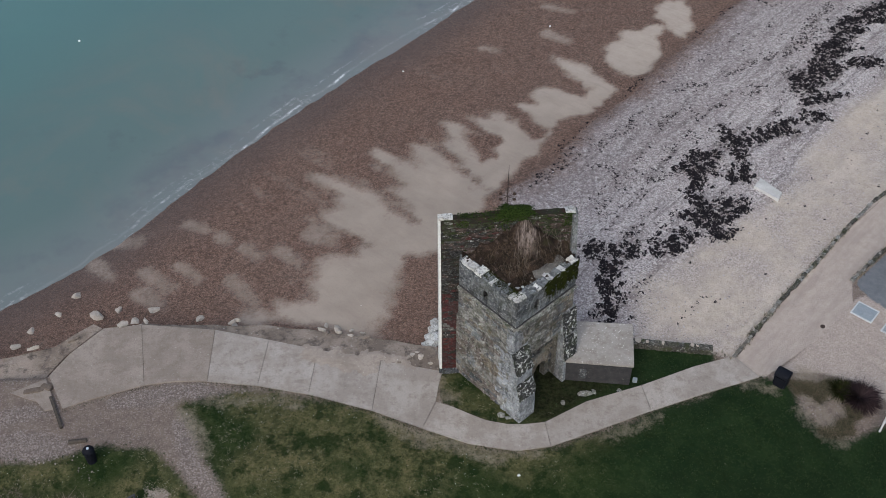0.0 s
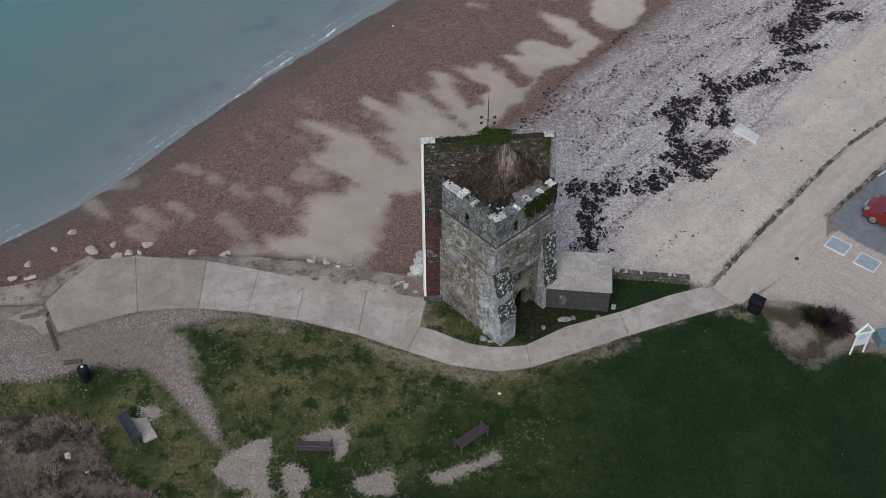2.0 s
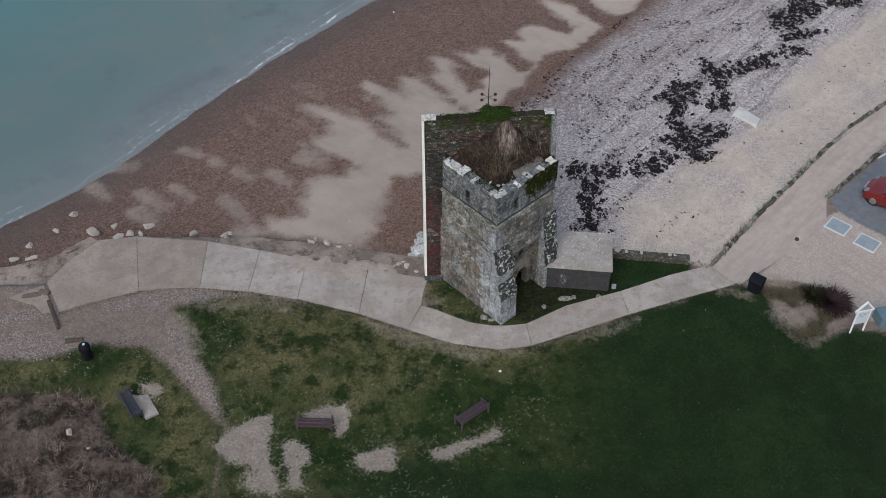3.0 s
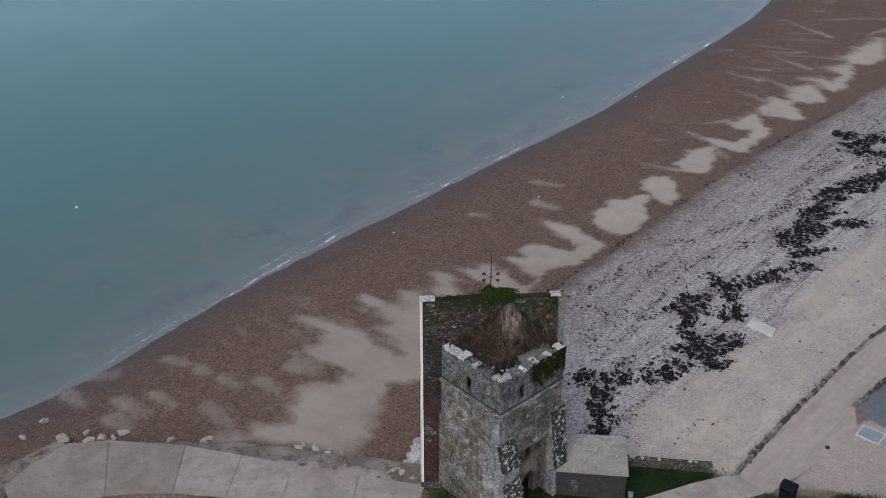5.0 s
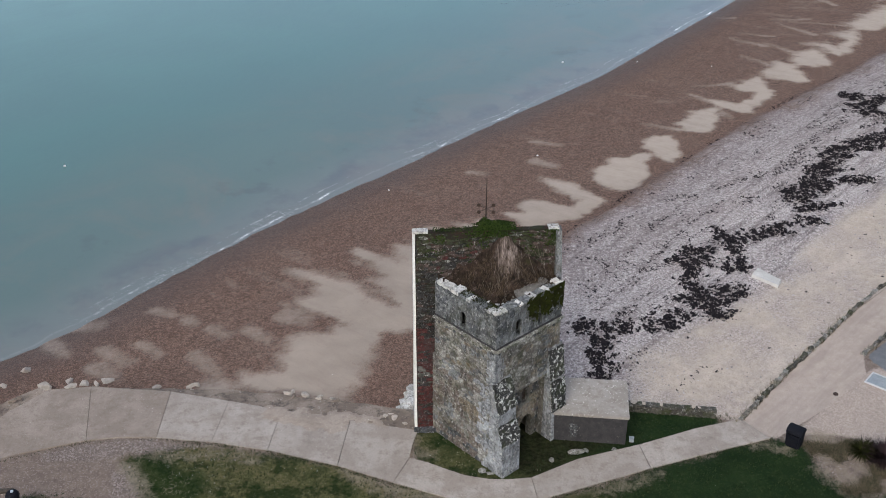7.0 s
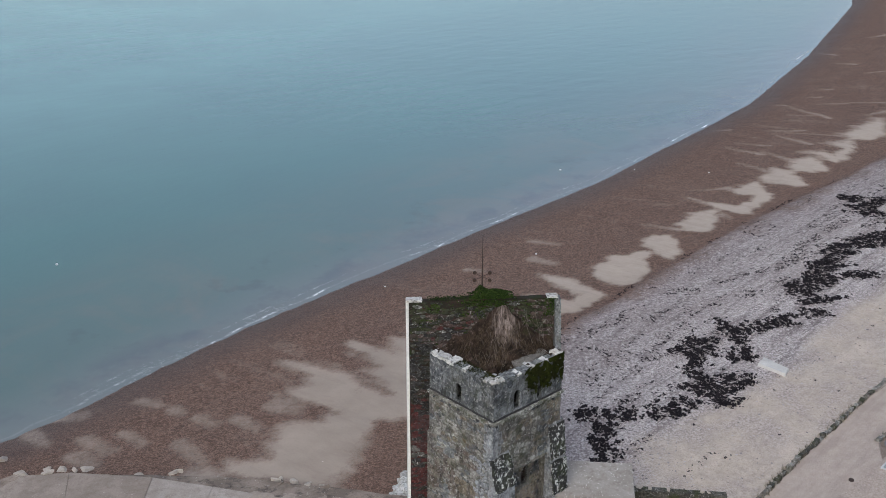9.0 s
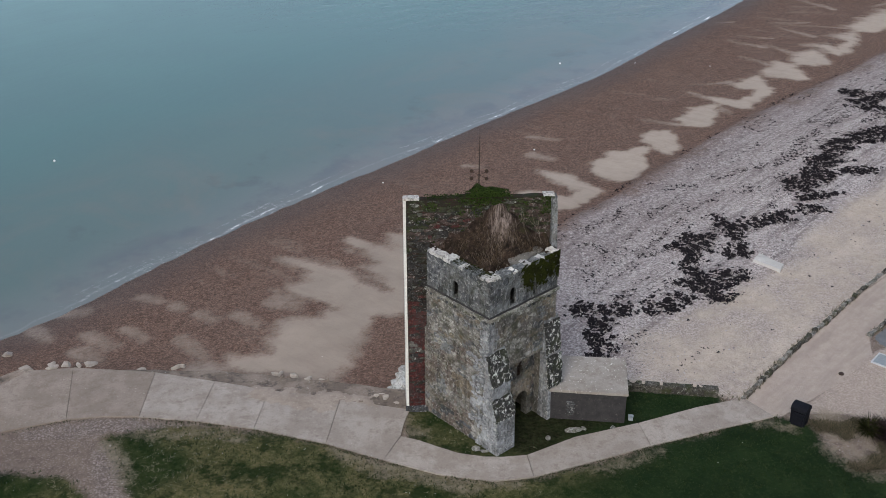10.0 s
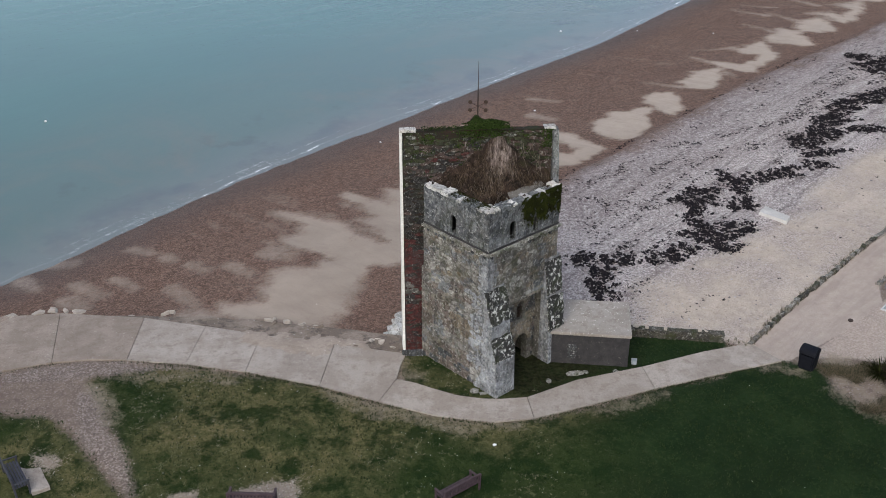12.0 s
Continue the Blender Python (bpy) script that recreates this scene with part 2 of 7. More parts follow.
SAND_LOBE_FAR = [(15.1, 65.2), (16, 66), (17, 66), (17.2, 64.6), (16.9, 62.7), (16.3, 61.2), (15.7, 61.7), (15.2, 63.1), (14.8, 64)]
SAND_POOL_A = [(18.2, 68.3), (19.6, 71.1), (21.3, 71.5), (21, 69.1), (20.2, 66.8), (19, 66.2), (18.3, 66.8)]
SAND_POOL_B = [(20.3, 74.6), (22.4, 72.9), (23.2, 72), (24.6, 73.1), (25.6, 74.6), (24.1, 74.9), (24, 76.3), (26.1, 78.1), (26.4, 76.6), (26.4, 73.6), (25, 72.1), (23.6, 69.9), (22.8, 70.2), (21.7, 71.8)]
SAND_POOL_C = [(26.7, 78.7), (28.9, 82), (29.7, 80.6), (29.9, 78.7), (29.9, 76.7), (28.6, 76.8), (27.5, 77.5)]
SAND_POOL_D = [(29.9, 81), (31.3, 84.4), (32.9, 84.8), (33.2, 82), (32.7, 80.2), (31.4, 79.9)]
SAND_POOL_E = [(33, 86.9), (34.7, 86), (34.8, 84.8), (36.4, 87), (35.8, 89.4), (38, 90), (37.3, 87), (35.5, 83.9), (34.2, 83), (33.7, 84.3)]
SAND_POOL_F = [(38, 92.3), (39.9, 94.1), (43.1, 97.2), (43.2, 96.1), (41.3, 91), (39, 89.9), (38.1, 90.3)]
SAND_STREAKS = [(18, 67.1, 0.3, 15.6, 68.7, 0.1), (21.5, 70.2, 0.3, 22, 69, 0.1), (28.3, 80.5, 0.3, 26.4, 84.1, 0.1), (31.2, 83.9, 0.3, 29.2, 87.6, 0.1), (34.2, 89.2, 0.3, 31.9, 94, 0.1), (28.8, 86.9, 0.3, 26.7, 90, 0.1), (38.9, 99.2, 0.3, 36.8, 105.5, 0.1), (23.8, 77, 0.3, 21, 76.8, 0.1),
                (46.6, 100.8, 0.54, 42.7, 99.2, 0.21), (37.7, 91.5, 0.11, 32.6, 94.8, 0.05), (30.6, 89.3, 0.14, 28, 91.2, 0.05), (38.5, 100.3, 0.11, 35.5, 101.5, 0.05),
                (35.1, 94.7, 0.16, 31.6, 95.4, 0.06), (36.8, 106.1, 0.14, 35.7, 106.5, 0.06), (43.5, 112.0, 0.20, 42.2, 112.5, 0.08), (42.8, 104.8, 0.16, 40.2, 105.4, 0.06), (46.4, 103.9, 0.20, 43.0, 105.3, 0.08), (50.9, 125.4, 0.30, 49.0, 127.0, 0.12), (50.8, 132.2, 0.25, 49.4, 134.3, 0.10), (61.5, 143.9, 0.30, 58.7, 143.0, 0.12), (52.5, 120.1, 0.25, 49.7, 119.5, 0.10), (28.8, 96.6, 0.14, 27.5, 97.0, 0.06), (41.2, 108.9, 0.15, 40.1, 109.1, 0.06)]
SAND_THIN = [(7.2, 62.6, 0.495, 8.3, 61.6, 0.33), (2.7, 61.3, 0.27, 3.7, 60.6, 0.18), (7.3, 66.4, 0.27, 9, 65.5, 0.18), (-14.4, 44.1, 0.36, -13.3, 43.5, 0.24),
             (-12.5, 42.9, 0.405, -12, 42.5, 0.27), (-10.9, 41.8, 0.36, -10, 40.9, 0.24), (-8.9, 41.4, 0.45, -7.7, 40.2, 0.3), (-19.2, 41.1, 0.45, -18, 39.9, 0.3),
             (-18.5, 42.8, 0.54, -17.1, 42.7, 0.36), (-16, 38.5, 0.54, -14.8, 37.7, 0.36), (-16, 40.1, 0.45, -14.5, 38.8, 0.3), (-14.3, 40.5, 0.36, -13.1, 39.4, 0.24),
             (-11.3, 39.3, 0.405, -9.8, 37.3, 0.27), (-7, 42.7, 0.81, -6.2, 42.1, 0.54)]
BARE = [
    [(-8.7, 23.5), (-7.8, 23.9), (-6.9, 24.2), (-6.7, 23.4), (-6.9, 22.7), (-6.8, 21.8), (-6.3, 21.0), (-5.9, 20.1), (-6.5, 20.1), (-7.2, 20.9), (-7.7, 21.7), (-8.5, 21.9), (-9.4, 22.6)],
    [(-6.4, 22.7), (-5.7, 22.8), (-5.0, 22.2), (-4.9, 21.6), (-5.3, 21.4), (-5.0, 20.7), (-5.1, 20.3), (-5.6, 20.4), (-5.9, 21.4), (-6.2, 21.7)],
    [(-5.5, 24.2), (-4.6, 24.6), (-3.6, 24.8), (-3.4, 24.2), (-3.5, 23.3), (-3.9, 23.0), (-4.1, 23.6), (-5.3, 23.9)],
    [(-3.1, 22.2), (-2.4, 22.4), (-1.8, 22.6), (-1.4, 22.7), (-1.3, 21.5), (-2.5, 21.3), (-3.0, 21.7)],
    [(0.0, 22.5), (1.2, 22.8), (2.4, 23.1), (3.0, 23.7), (3.4, 23.6), (3.3, 23.0), (2.4, 22.7), (1.6, 22.4), (0.9, 22.0), (0.3, 22.0)],
    [(-8.0, 21.4), (-7.3, 21.2), (-6.7, 20.3), (-7.4, 20.3)],
    [(-13.1, 25.9), (-12.2, 25.9), (-11.8, 25.6), (-12.2, 25.0), (-12.7, 25.3)],
]
STONY = [(-20.8, 28.3, 0.7, -17, 27.6, 0.55), (-21.1, 29.4, 0.3, -18.2, 29.7, 0.3), (-12.0, 29.3, 0.45, -11.3, 27.6, 0.5), (-11.3, 27.4, 0.5, -9.9, 25.4, 0.35), (-9.9, 25.4, 0.3, -9.0, 24.0, 0.2),
         (-15.6, 30.4, 0.3, -12.7, 31.1, 0.4), (-12.7, 31.2, 0.35, -9.4, 31.1, 0.16), (-16.4, 26.8, 0.2, -15.4, 26.3, 0.15)]
WEED = [(18.6, 49.8, 20.6, 50.8, 0.3), (17.3, 50.4, 17.4, 48.8, 0.2), (17.4, 48.8, 17.6, 46.8, 0.3), (16.7, 46.2, 17.5, 46.5, 0.2), (14.2, 46.8, 15.6, 48.1, 0.5), (14.5, 46.4, 15.2, 46.8, 0.35),
        (14.3, 45.2, 14.6, 43.6, 0.4), (14.5, 42.9, 15.2, 41.9, 0.45), (15.2, 44.4, 16.4, 44.1, 0.2), (15.6, 43.0, 16.4, 43.9, 0.25), (13.7, 43.4, 14.0, 43.1, 0.2), (12.0, 40.8, 12.0, 40.8, 0.5),
        (11.7, 40.6, 13.2, 41.7, 0.25)]
WEED_FAR = [(8.0, 40.6, 10.0, 40.4, 0.2), (8.8, 39.5, 9.0, 38.1, 0.25), (8.5, 38.1, 8.6, 35.8, 0.3), (22.6, 55.4, 24.9, 57.2, 0.6), (24.8, 58.2, 26.7, 59.0, 0.4), (26.7, 57.4, 27.9, 57.6, 0.4),
            (22.8, 53.6, 24.7, 54.4, 0.25), (20.9, 51.4, 23.0, 52.0, 0.15), (25.1, 58.8, 27.4, 61.4, 0.45), (27.4, 61.4, 32.1, 65.2, 0.5), (31.4, 72.7, 32.1, 72.1, 0.5), (31.7, 70.2, 34.4, 71.7, 0.5),
            (30.9, 69.2, 33.1, 68.9, 0.3), (32.1, 65.2, 37, 70, 0.5)]
WRACK = [(5.0, 45.8, 9.3, 49.6, 0.2), (9.3, 49.6, 14.4, 52.1, 0.2), (14.4, 54.6, 18.2, 56.2, 0.15), (18.2, 56.2, 21.9, 58.7, 0.2), (22.3, 58.3, 25.9, 63.7, 0.4),
         (13.1, 48.1, 15.8, 52.4, 0.2), (15.5, 52.0, 18.8, 54.0, 0.25), (18.8, 54.0, 21.5, 55.9, 0.25), (19.4, 54.7, 23.1, 57.1, 0.3), (8.7, 47.6, 10.8, 46.1, 0.2), (10.1, 45.6, 14.2, 47.1, 0.2),
         (11.5, 51.5, 11.5, 51.5, 0.3), (9.7, 41.5, 13.3, 43.3, 0.2), (22.8, 59.0, 34, 69, 0.4), (25.9, 63.7, 38, 76, 0.4)]
DUST = [(-3.2, 29.4, -0.9, 28.5, 0.2), (-0.9, 28.5, 2.2, 27.5, 0.3), (2.2, 27.5, 4.2, 27.5, 0.15), (17.2, 32.0, 17.2, 30.6, 0.5), (17.2, 30.6, 18.2, 28.2, 0.3), (16.4, 29.6, 17.3, 28.4, 0.2), (17.9, 31.5, 18.6, 29.6, 0.2),
        (14.2, 31.2, 15.6, 31.2, 0.15), (0.0, 31.9, 0.0, 30.6, 0.16), (0.3, 31.0, 0.5, 30.5, 0.1), (-12.0, 29.9, -10.6, 28.0, 0.3), (-11.0, 30.6, -7.0, 30.4, 0.15), (7.4, 28.6, 10.0, 29.5, 0.12)]
EAST_GRAVEL = [(15.6, 31.7), (16.9, 32.3), (18.3, 32.2), (19.6, 31.7), (20.6, 30.9), (21.3, 29.5), (22.6, 29.3), (40, 26), (30, 30.5), (24.2, 34.8), (22.8, 35.9), (21.6, 37.2), (20.8, 36.6), (18.6, 34.4)]
LAWN = [(-12.2, 30.3), (-9.9, 31.0), (-6.4, 30.6), (-3.3, 29.6), (-1, 28.6), (3.2, 27.4), (6.6, 28.4), (12.2, 30.7), (15.3, 31.8), (16.3, 31.2), (16.5, 29.7), (17.5, 28.3), (18.6, 28.2), (20.2, 28.9),
        (26, 27.6), (40, 20), (60, -60), (-10, -60), (-9.0, 18.0), (-8.7, 23.4), (-9.6, 26.1), (-11.3, 28.9)]
LAWN_WEST = [(-16.8, 27.2), (-15.4, 28.0), (-13.2, 27.9), (-11.7, 26.5), (-10.5, 25.0), (-9.1, 23.4), (-9.2, 10), (-10, -60), (-90, -60), (-90, 27), (-30, 26.6)]
SCRUB = [(-90, 25.2), (-16.5, 25.4), (-14.6, 24.6), (-13.2, 22.4), (-11.4, 21.0), (-10.8, 18.5), (-10.8, -40), (-90, -40)]
TOWER_LAWN = [(-0.05, 32.4), (-0.1, 31.3), (0.05, 30.5), (1.1, 29.9), (2.0, 29.45), (3.0, 29.2), (4.7, 29.35), (6.7, 30.5), (9.5, 31.4), (12.2, 32.5), (13.2, 33.1), (13.0, 33.5), (9.3, 34.0), (5.6, 33.8)]
CAR_PARK = [(21.4, 38.1), (21.9, 36.8), (23.0, 35.5), (24.4, 34.4), (30, 30), (60, 24), (90, 40), (110, 122), (60, 75.5), (25.9, 42.4)]

# ---- materials ----


def ground_material():
    n = Nodes("shore_ground")
    co = n.coords()
    fine, mid, big = n.noise(co, 11, 5, 0.8), n.noise(co, 2.2, 6, 0.7), n.noise(co, 0.35, 4)
    clod = n.noise(co, 6.5, 5, 0.75)
    grit = n.cells(co, 19.0)
    stone = n.node("ShaderNodeSeparateColor", {"Color": grit}).outputs[0]
    ragged0 = n.math("ADD", n.math("MULTIPLY", mid, 0.5), n.math("MULTIPLY", clod, 0.5))
    # wet brown shingle
    swash = n.along(co, 0.85, 3.2, 0.7)
    col = n.mix(n.ramp(mid, 0.3, 0.7), (0.133, 0.075, 0.054), (0.199, 0.121, 0.09))
    col = n.mix(n.ramp(big, 0.4, 0.7, 0.0, 0.4), col, (0.215, 0.15, 0.115))
    col = n.mix(n.ramp(n.noise(swash, 1.0, 5, 0.7), 0.5, 0.68, 0.0, 0.35), col, (0.075, 0.052, 0.043))
    col = n.mix(n.ramp(stone, 0.55, 1.0, 0.0, 0.75), col, (0.29, 0.197, 0.153))
    col = n.mix(n.ramp(stone, 0.3, 0.05, 0.0, 0.6), col, (0.06, 0.04, 0.032))
    col = n.mix(n.ramp(fine, 0.5, 0.62, 0.0, 0.7), col, (0.042, 0.029, 0.024))
    col = n.mix(n.ramp(clod, 0.5, 0.62, 0.0, 0.45), col, (0.066, 0.046, 0.038))
    col = n.mix(n.ramp(clod, 0.42, 0.34, 0.0, 0.35), col, (0.245, 0.173, 0.134))
    speck = n.noise(co, 4.6, 3, 0.85)
    col = n.mix(n.ramp(speck, 0.53, 0.61, 0.0, 0.6), col, (0.05, 0.035, 0.028))
    col = n.mix(n.ramp(speck, 0.44, 0.36, 0.0, 0.4), col, (0.235, 0.163, 0.127))
    col = n.mix(n.math("MULTIPLY", n.attr("wet"), 0.55), col, (0.07, 0.054, 0.05))
    # pale wet sand
    sand = n.edge(n.attr("sand"), n.math("ADD", n.math("MULTIPLY", fine, 0.4), ragged0), 0.45, 1.2, 1.7)
    runnel = n.noise(n.along(co, 2.42, 2.6, 0.6), 1.0, 5, 0.7)
    pale = n.mix(n.ramp(big, 0.3, 0.7), (0.345, 0.285, 0.236), (0.265, 0.221, 0.184))
    pale = n.mix(n.math("MULTIPLY", n.attr("drained"), 0.75), pale, n.mix(n.ramp(mid, 0.3, 0.7), (0.44, 0.375, 0.315), (0.37, 0.312, 0.262)))
    pale = n.mix(n.ramp(runnel, 0.48, 0.7, 0.0, 0.35), pale, (0.225, 0.18, 0.152))
    pale = n.mix(n.ramp(fine, 0.5, 0.7, 0.0, 0.3), pale, (0.21, 0.17, 0.145))
    col = n.mix(sand, col, pale)
    # grey shingle bank
    pebble = n.mix(stone, (0.33, 0.288, 0.28), (0.76, 0.70, 0.68))
    shore = n.along(co, 0.85, 5.0, 0.55)
    pebble = n.mix(n.ramp(n.noise(n.along(co, 0.85, 9.0, 1.6), 1.0, 4, 0.6), 0.42, 0.62, 0.0, 0.45), pebble, (0.235, 0.185, 0.175))
    pebble = n.mix(n.ramp(n.noise(shore, 1.0, 6, 0.75), 0.5, 0.6, 0.0, 0.65), pebble, (0.115, 0.095, 0.095))
    pebble = n.mix(n.ramp(mid, 0.4, 0.7, 0.0, 0.3), pebble, (0.25, 0.205, 0.20))
    pebble = n.mix(n.ramp(stone, 0.9, 0.97), pebble, (0.66, 0.64, 0.62))
    pebble = n.mix(n.ramp(fine, 0.5, 0.6, 0.0, 0.8), pebble, (0.07, 0.058, 0.058))
    pebble = n.mix(n.ramp(n.attr("bank"), 0.0, 1.0, 0.62, 0.0), pebble, n.mix(stone, (0.15, 0.122, 0.118), (0.30, 0.255, 0.25)))
    pebble = n.mix(n.ramp(speck, 0.54, 0.6, 0.0, 0.6), pebble, (0.12, 0.10, 0.10))
    pebble = n.mix(n.ramp(speck, 0.42, 0.35, 0.0, 0.5), pebble, (0.70, 0.66, 0.64))
    col = n.mix(n.edge(n.attr("grey"), ragged0, 0.2, 0.8, 1.3), col, pebble)
    # dry upper sand
    dry = n.mix(n.ramp(mid, 0.3, 0.72), (0.405, 0.343, 0.282), (0.545, 0.477, 0.405))
    dry = n.mix(n.ramp(n.noise(co, 0.32, 5, 0.65), 0.42, 0.58, 0.0, 0.75), dry, n.mix(stone, (0.20, 0.165, 0.152), (0.60, 0.53, 0.49)))
    dry = n.mix(n.ramp(n.noise(n.along(co, 0.85, 3.0, 1.0), 0.55, 4, 0.6), 0.5, 0.66, 0.0, 0.4), dry, (0.60, 0.53, 0.455))
    dry = n.mix(n.ramp(clod, 0.55, 0.75, 0.0, 0.4), dry, (0.32, 0.27, 0.245))
    dry = n.mix(n.ramp(stone, 0.85, 1.0, 0.0, 0.45), dry, (0.27, 0.235, 0.22))
    dry = n.mix(n.ramp(n.noise(co, 0.9, 5, 0.75), 0.5, 0.66, 0.0, 0.4), dry, (0.33, 0.278, 0.248))
    dry = n.mix(n.ramp(fine, 0.55, 0.66, 0.0, 0.5), dry, (0.25, 0.21, 0.19))
    dry = n.mix(n.ramp(speck, 0.56, 0.62, 0.0, 0.35), dry, (0.24, 0.195, 0.17))
    col = n.mix(n.edge(n.attr("tan"), ragged0, 0.25, 0.8, 1.2), col, dry)
    # trodden soil and gravel of the land
    soil = n.mix(n.ramp(mid, 0.3, 0.7), (0.130, 0.098, 0.080), (0.212, 0.168, 0.140))
    soil = n.mix(n.ramp(stone, 0.7, 0.95, 0.0, 0.5), soil, (0.33, 0.285, 0.26))
    gravel = n.mix(n.ramp(stone, 0.3, 1.0), (0.12, 0.098, 0.088), (0.31, 0.263, 0.24))
    soil = n.mix(n.math("MULTIPLY", n.edge(n.attr("stony"), ragged0, 0.3, 0.75, 1.6), n.ramp(stone, 0.15, 0.5, 0.3, 0.95)), soil, gravel)
    soil = n.mix(n.ramp(fine, 0.55, 0.75, 0.0, 0.5), soil, (0.08, 0.065, 0.055))
    col = n.mix(n.attr("land"), col, soil)
    road = n.mix(n.ramp(mid, 0.3, 0.7), (0.37, 0.31, 0.268), (0.46, 0.395, 0.35))
    road = n.mix(n.ramp(n.noise(n.along(co, 0.83, 4.0, 0.6), 1.0, 5, 0.7), 0.46, 0.62, 0.0, 0.5), road, (0.31, 0.258, 0.225))
    road = n.mix(n.ramp(clod, 0.55, 0.75, 0.0, 0.35), road, (0.28, 0.24, 0.215))
    col = n.mix(n.edge(n.attr("road"), clod, 0.4, 0.6, 0.4), col, road)
    tar = n.mix(n.ramp(mid, 0.25, 0.7), (0.115, 0.125, 0.14), (0.185, 0.195, 0.21))
    col = n.mix(n.edge(n.attr("tar"), clod, 0.4, 0.6, 0.3), col, tar)
    beige = n.mix(stone, (0.33, 0.27, 0.232), (0.47, 0.40, 0.352))
    beige = n.mix(n.ramp(n.noise(n.along(co, 2.3, 3.0, 0.5), 1.0, 5, 0.7), 0.5, 0.64, 0.0, 0.4), beige, (0.27, 0.225, 0.20))
    beige = n.mix(n.ramp(clod, 0.52, 0.66, 0.0, 0.5), beige, (0.24, 0.197, 0.172))
    col = n.mix(n.edge(n.attr("beige"), clod, 0.35, 0.65, 0.8), col, beige)
    # turf
    turf = n.mix(n.ramp(mid, 0.28, 0.72), (0.013, 0.025, 0.008), (0.036, 0.05, 0.018))
    turf = n.mix(n.ramp(fine, 0.5, 0.64, 0.0, 0.45), turf, (0.06, 0.072, 0.03))
    turf = n.mix(n.ramp(n.noise(co, 3.4, 5, 0.8), 0.57, 0.64, 0.0, 0.55), turf, (0.12, 0.118, 0.064))
    worn = n.mix(n.ramp(clod, 0.35, 0.65), (0.064, 0.066, 0.025), (0.145, 0.126, 0.064))
    worn = n.mix(n.ramp(fine, 0.55, 0.66, 0.0, 0.6), worn, (0.21, 0.185, 0.13))
    turf = n.mix(n.math("MULTIPLY", n.attr("thin"), n.ramp(n.noise(co, 1.3, 6, 0.75), 0.34, 0.54)), turf, worn)
    turf = n.mix(n.ramp(n.noise(co, 0.8, 4, 0.7), 0.5, 0.6, 0.0, 0.8), turf, (0.010, 0.022, 0.007))
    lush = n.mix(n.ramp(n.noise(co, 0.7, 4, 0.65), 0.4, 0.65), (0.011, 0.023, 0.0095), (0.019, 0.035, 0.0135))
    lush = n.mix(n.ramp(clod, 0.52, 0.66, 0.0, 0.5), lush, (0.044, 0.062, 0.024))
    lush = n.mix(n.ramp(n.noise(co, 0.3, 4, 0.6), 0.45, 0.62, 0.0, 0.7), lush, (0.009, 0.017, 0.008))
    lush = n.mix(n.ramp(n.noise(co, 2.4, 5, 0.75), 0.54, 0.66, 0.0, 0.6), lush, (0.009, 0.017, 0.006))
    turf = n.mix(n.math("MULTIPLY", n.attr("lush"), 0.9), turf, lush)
    # near-black green: wet moss plus painted shade between buttress and hut
    turf = n.mix(n.math("MULTIPLY", n.attr("damp"), n.ramp(mid, 0.35, 0.6, 0.55, 1.0)), turf, n.mix(n.ramp(clod, 0.4, 0.6), (0.007, 0.009, 0.005), (0.024, 0.024, 0.013)))
    col = n.mix(n.edge(n.attr("turf"), clod, 0.3, 0.7, 1.1), col, turf)
    dust = n.mix(clod, (0.15, 0.125, 0.085), (0.33, 0.28, 0.225))
    col = n.mix(n.edge(n.attr("dust"), n.math("ADD", n.math("MULTIPLY", mid, 0.6), n.math("MULTIPLY", fine, 0.4)), 0.35, 1.0, 2.2), col, dust)
    dead = n.mix(n.ramp(mid, 0.3, 0.7), (0.066, 0.05, 0.042), (0.185, 0.148, 0.122))
    dead = n.mix(n.ramp(n.noise(co, 0.75, 6, 0.75), 0.45, 0.56, 0.0, 0.9), dead, (0.017, 0.015, 0.012))
    dead = n.mix(n.ramp(n.noise(co, 1.1, 5, 0.7), 0.56, 0.66, 0.0, 0.5), dead, (0.028, 0.034, 0.014))
    dead = n.mix(n.ramp(clod, 0.5, 0.7, 0.0, 0.8), dead, (0.024, 0.02, 0.016))
    col = n.mix(n.edge(n.attr("scrub"), mid, 0.35, 0.65, 0.9), col, dead)
    bare = n.mix(n.ramp(mid, 0.3, 0.7), (0.295, 0.25, 0.212), (0.205, 0.172, 0.146))
    bare = n.mix(n.ramp(stone, 0.75, 0.98, 0.0, 0.6), bare, (0.40, 0.365, 0.34))
    ragged = n.math("ADD", n.math("MULTIPLY", mid, 0.5), n.math("MULTIPLY", clod, 0.5))
    col = n.mix(n.math("MULTIPLY", n.edge(n.attr("bare"), n.math("ADD", n.math("MULTIPLY", ragged, 0.6), n.math("MULTIPLY", fine, 0.4)), 0.35, 0.65, 3.6), n.ramp(fine, 0.36, 0.5, 0.55, 1.0)), col, bare)
    tall = n.math("ADD", n.math("MULTIPLY", fine, 0.6), n.math("MULTIPLY", stone, 0.4))
    keep = n.math("SUBTRACT", 1.0, n.math("MULTIPLY", sand, 0.9))
    rough = n.math("SUBTRACT", 0.92, n.math("MULTIPLY", n.attr("wet"), 0.4))
    return n.done(col, rough, n.bump(n.math("MULTIPLY", tall, keep), 0.9, 0.08), spec=n.math("SUBTRACT", 0.25, n.math("MULTIPLY", n.math("MAXIMUM", n.attr("turf"), n.attr("scrub")), 0.22)))


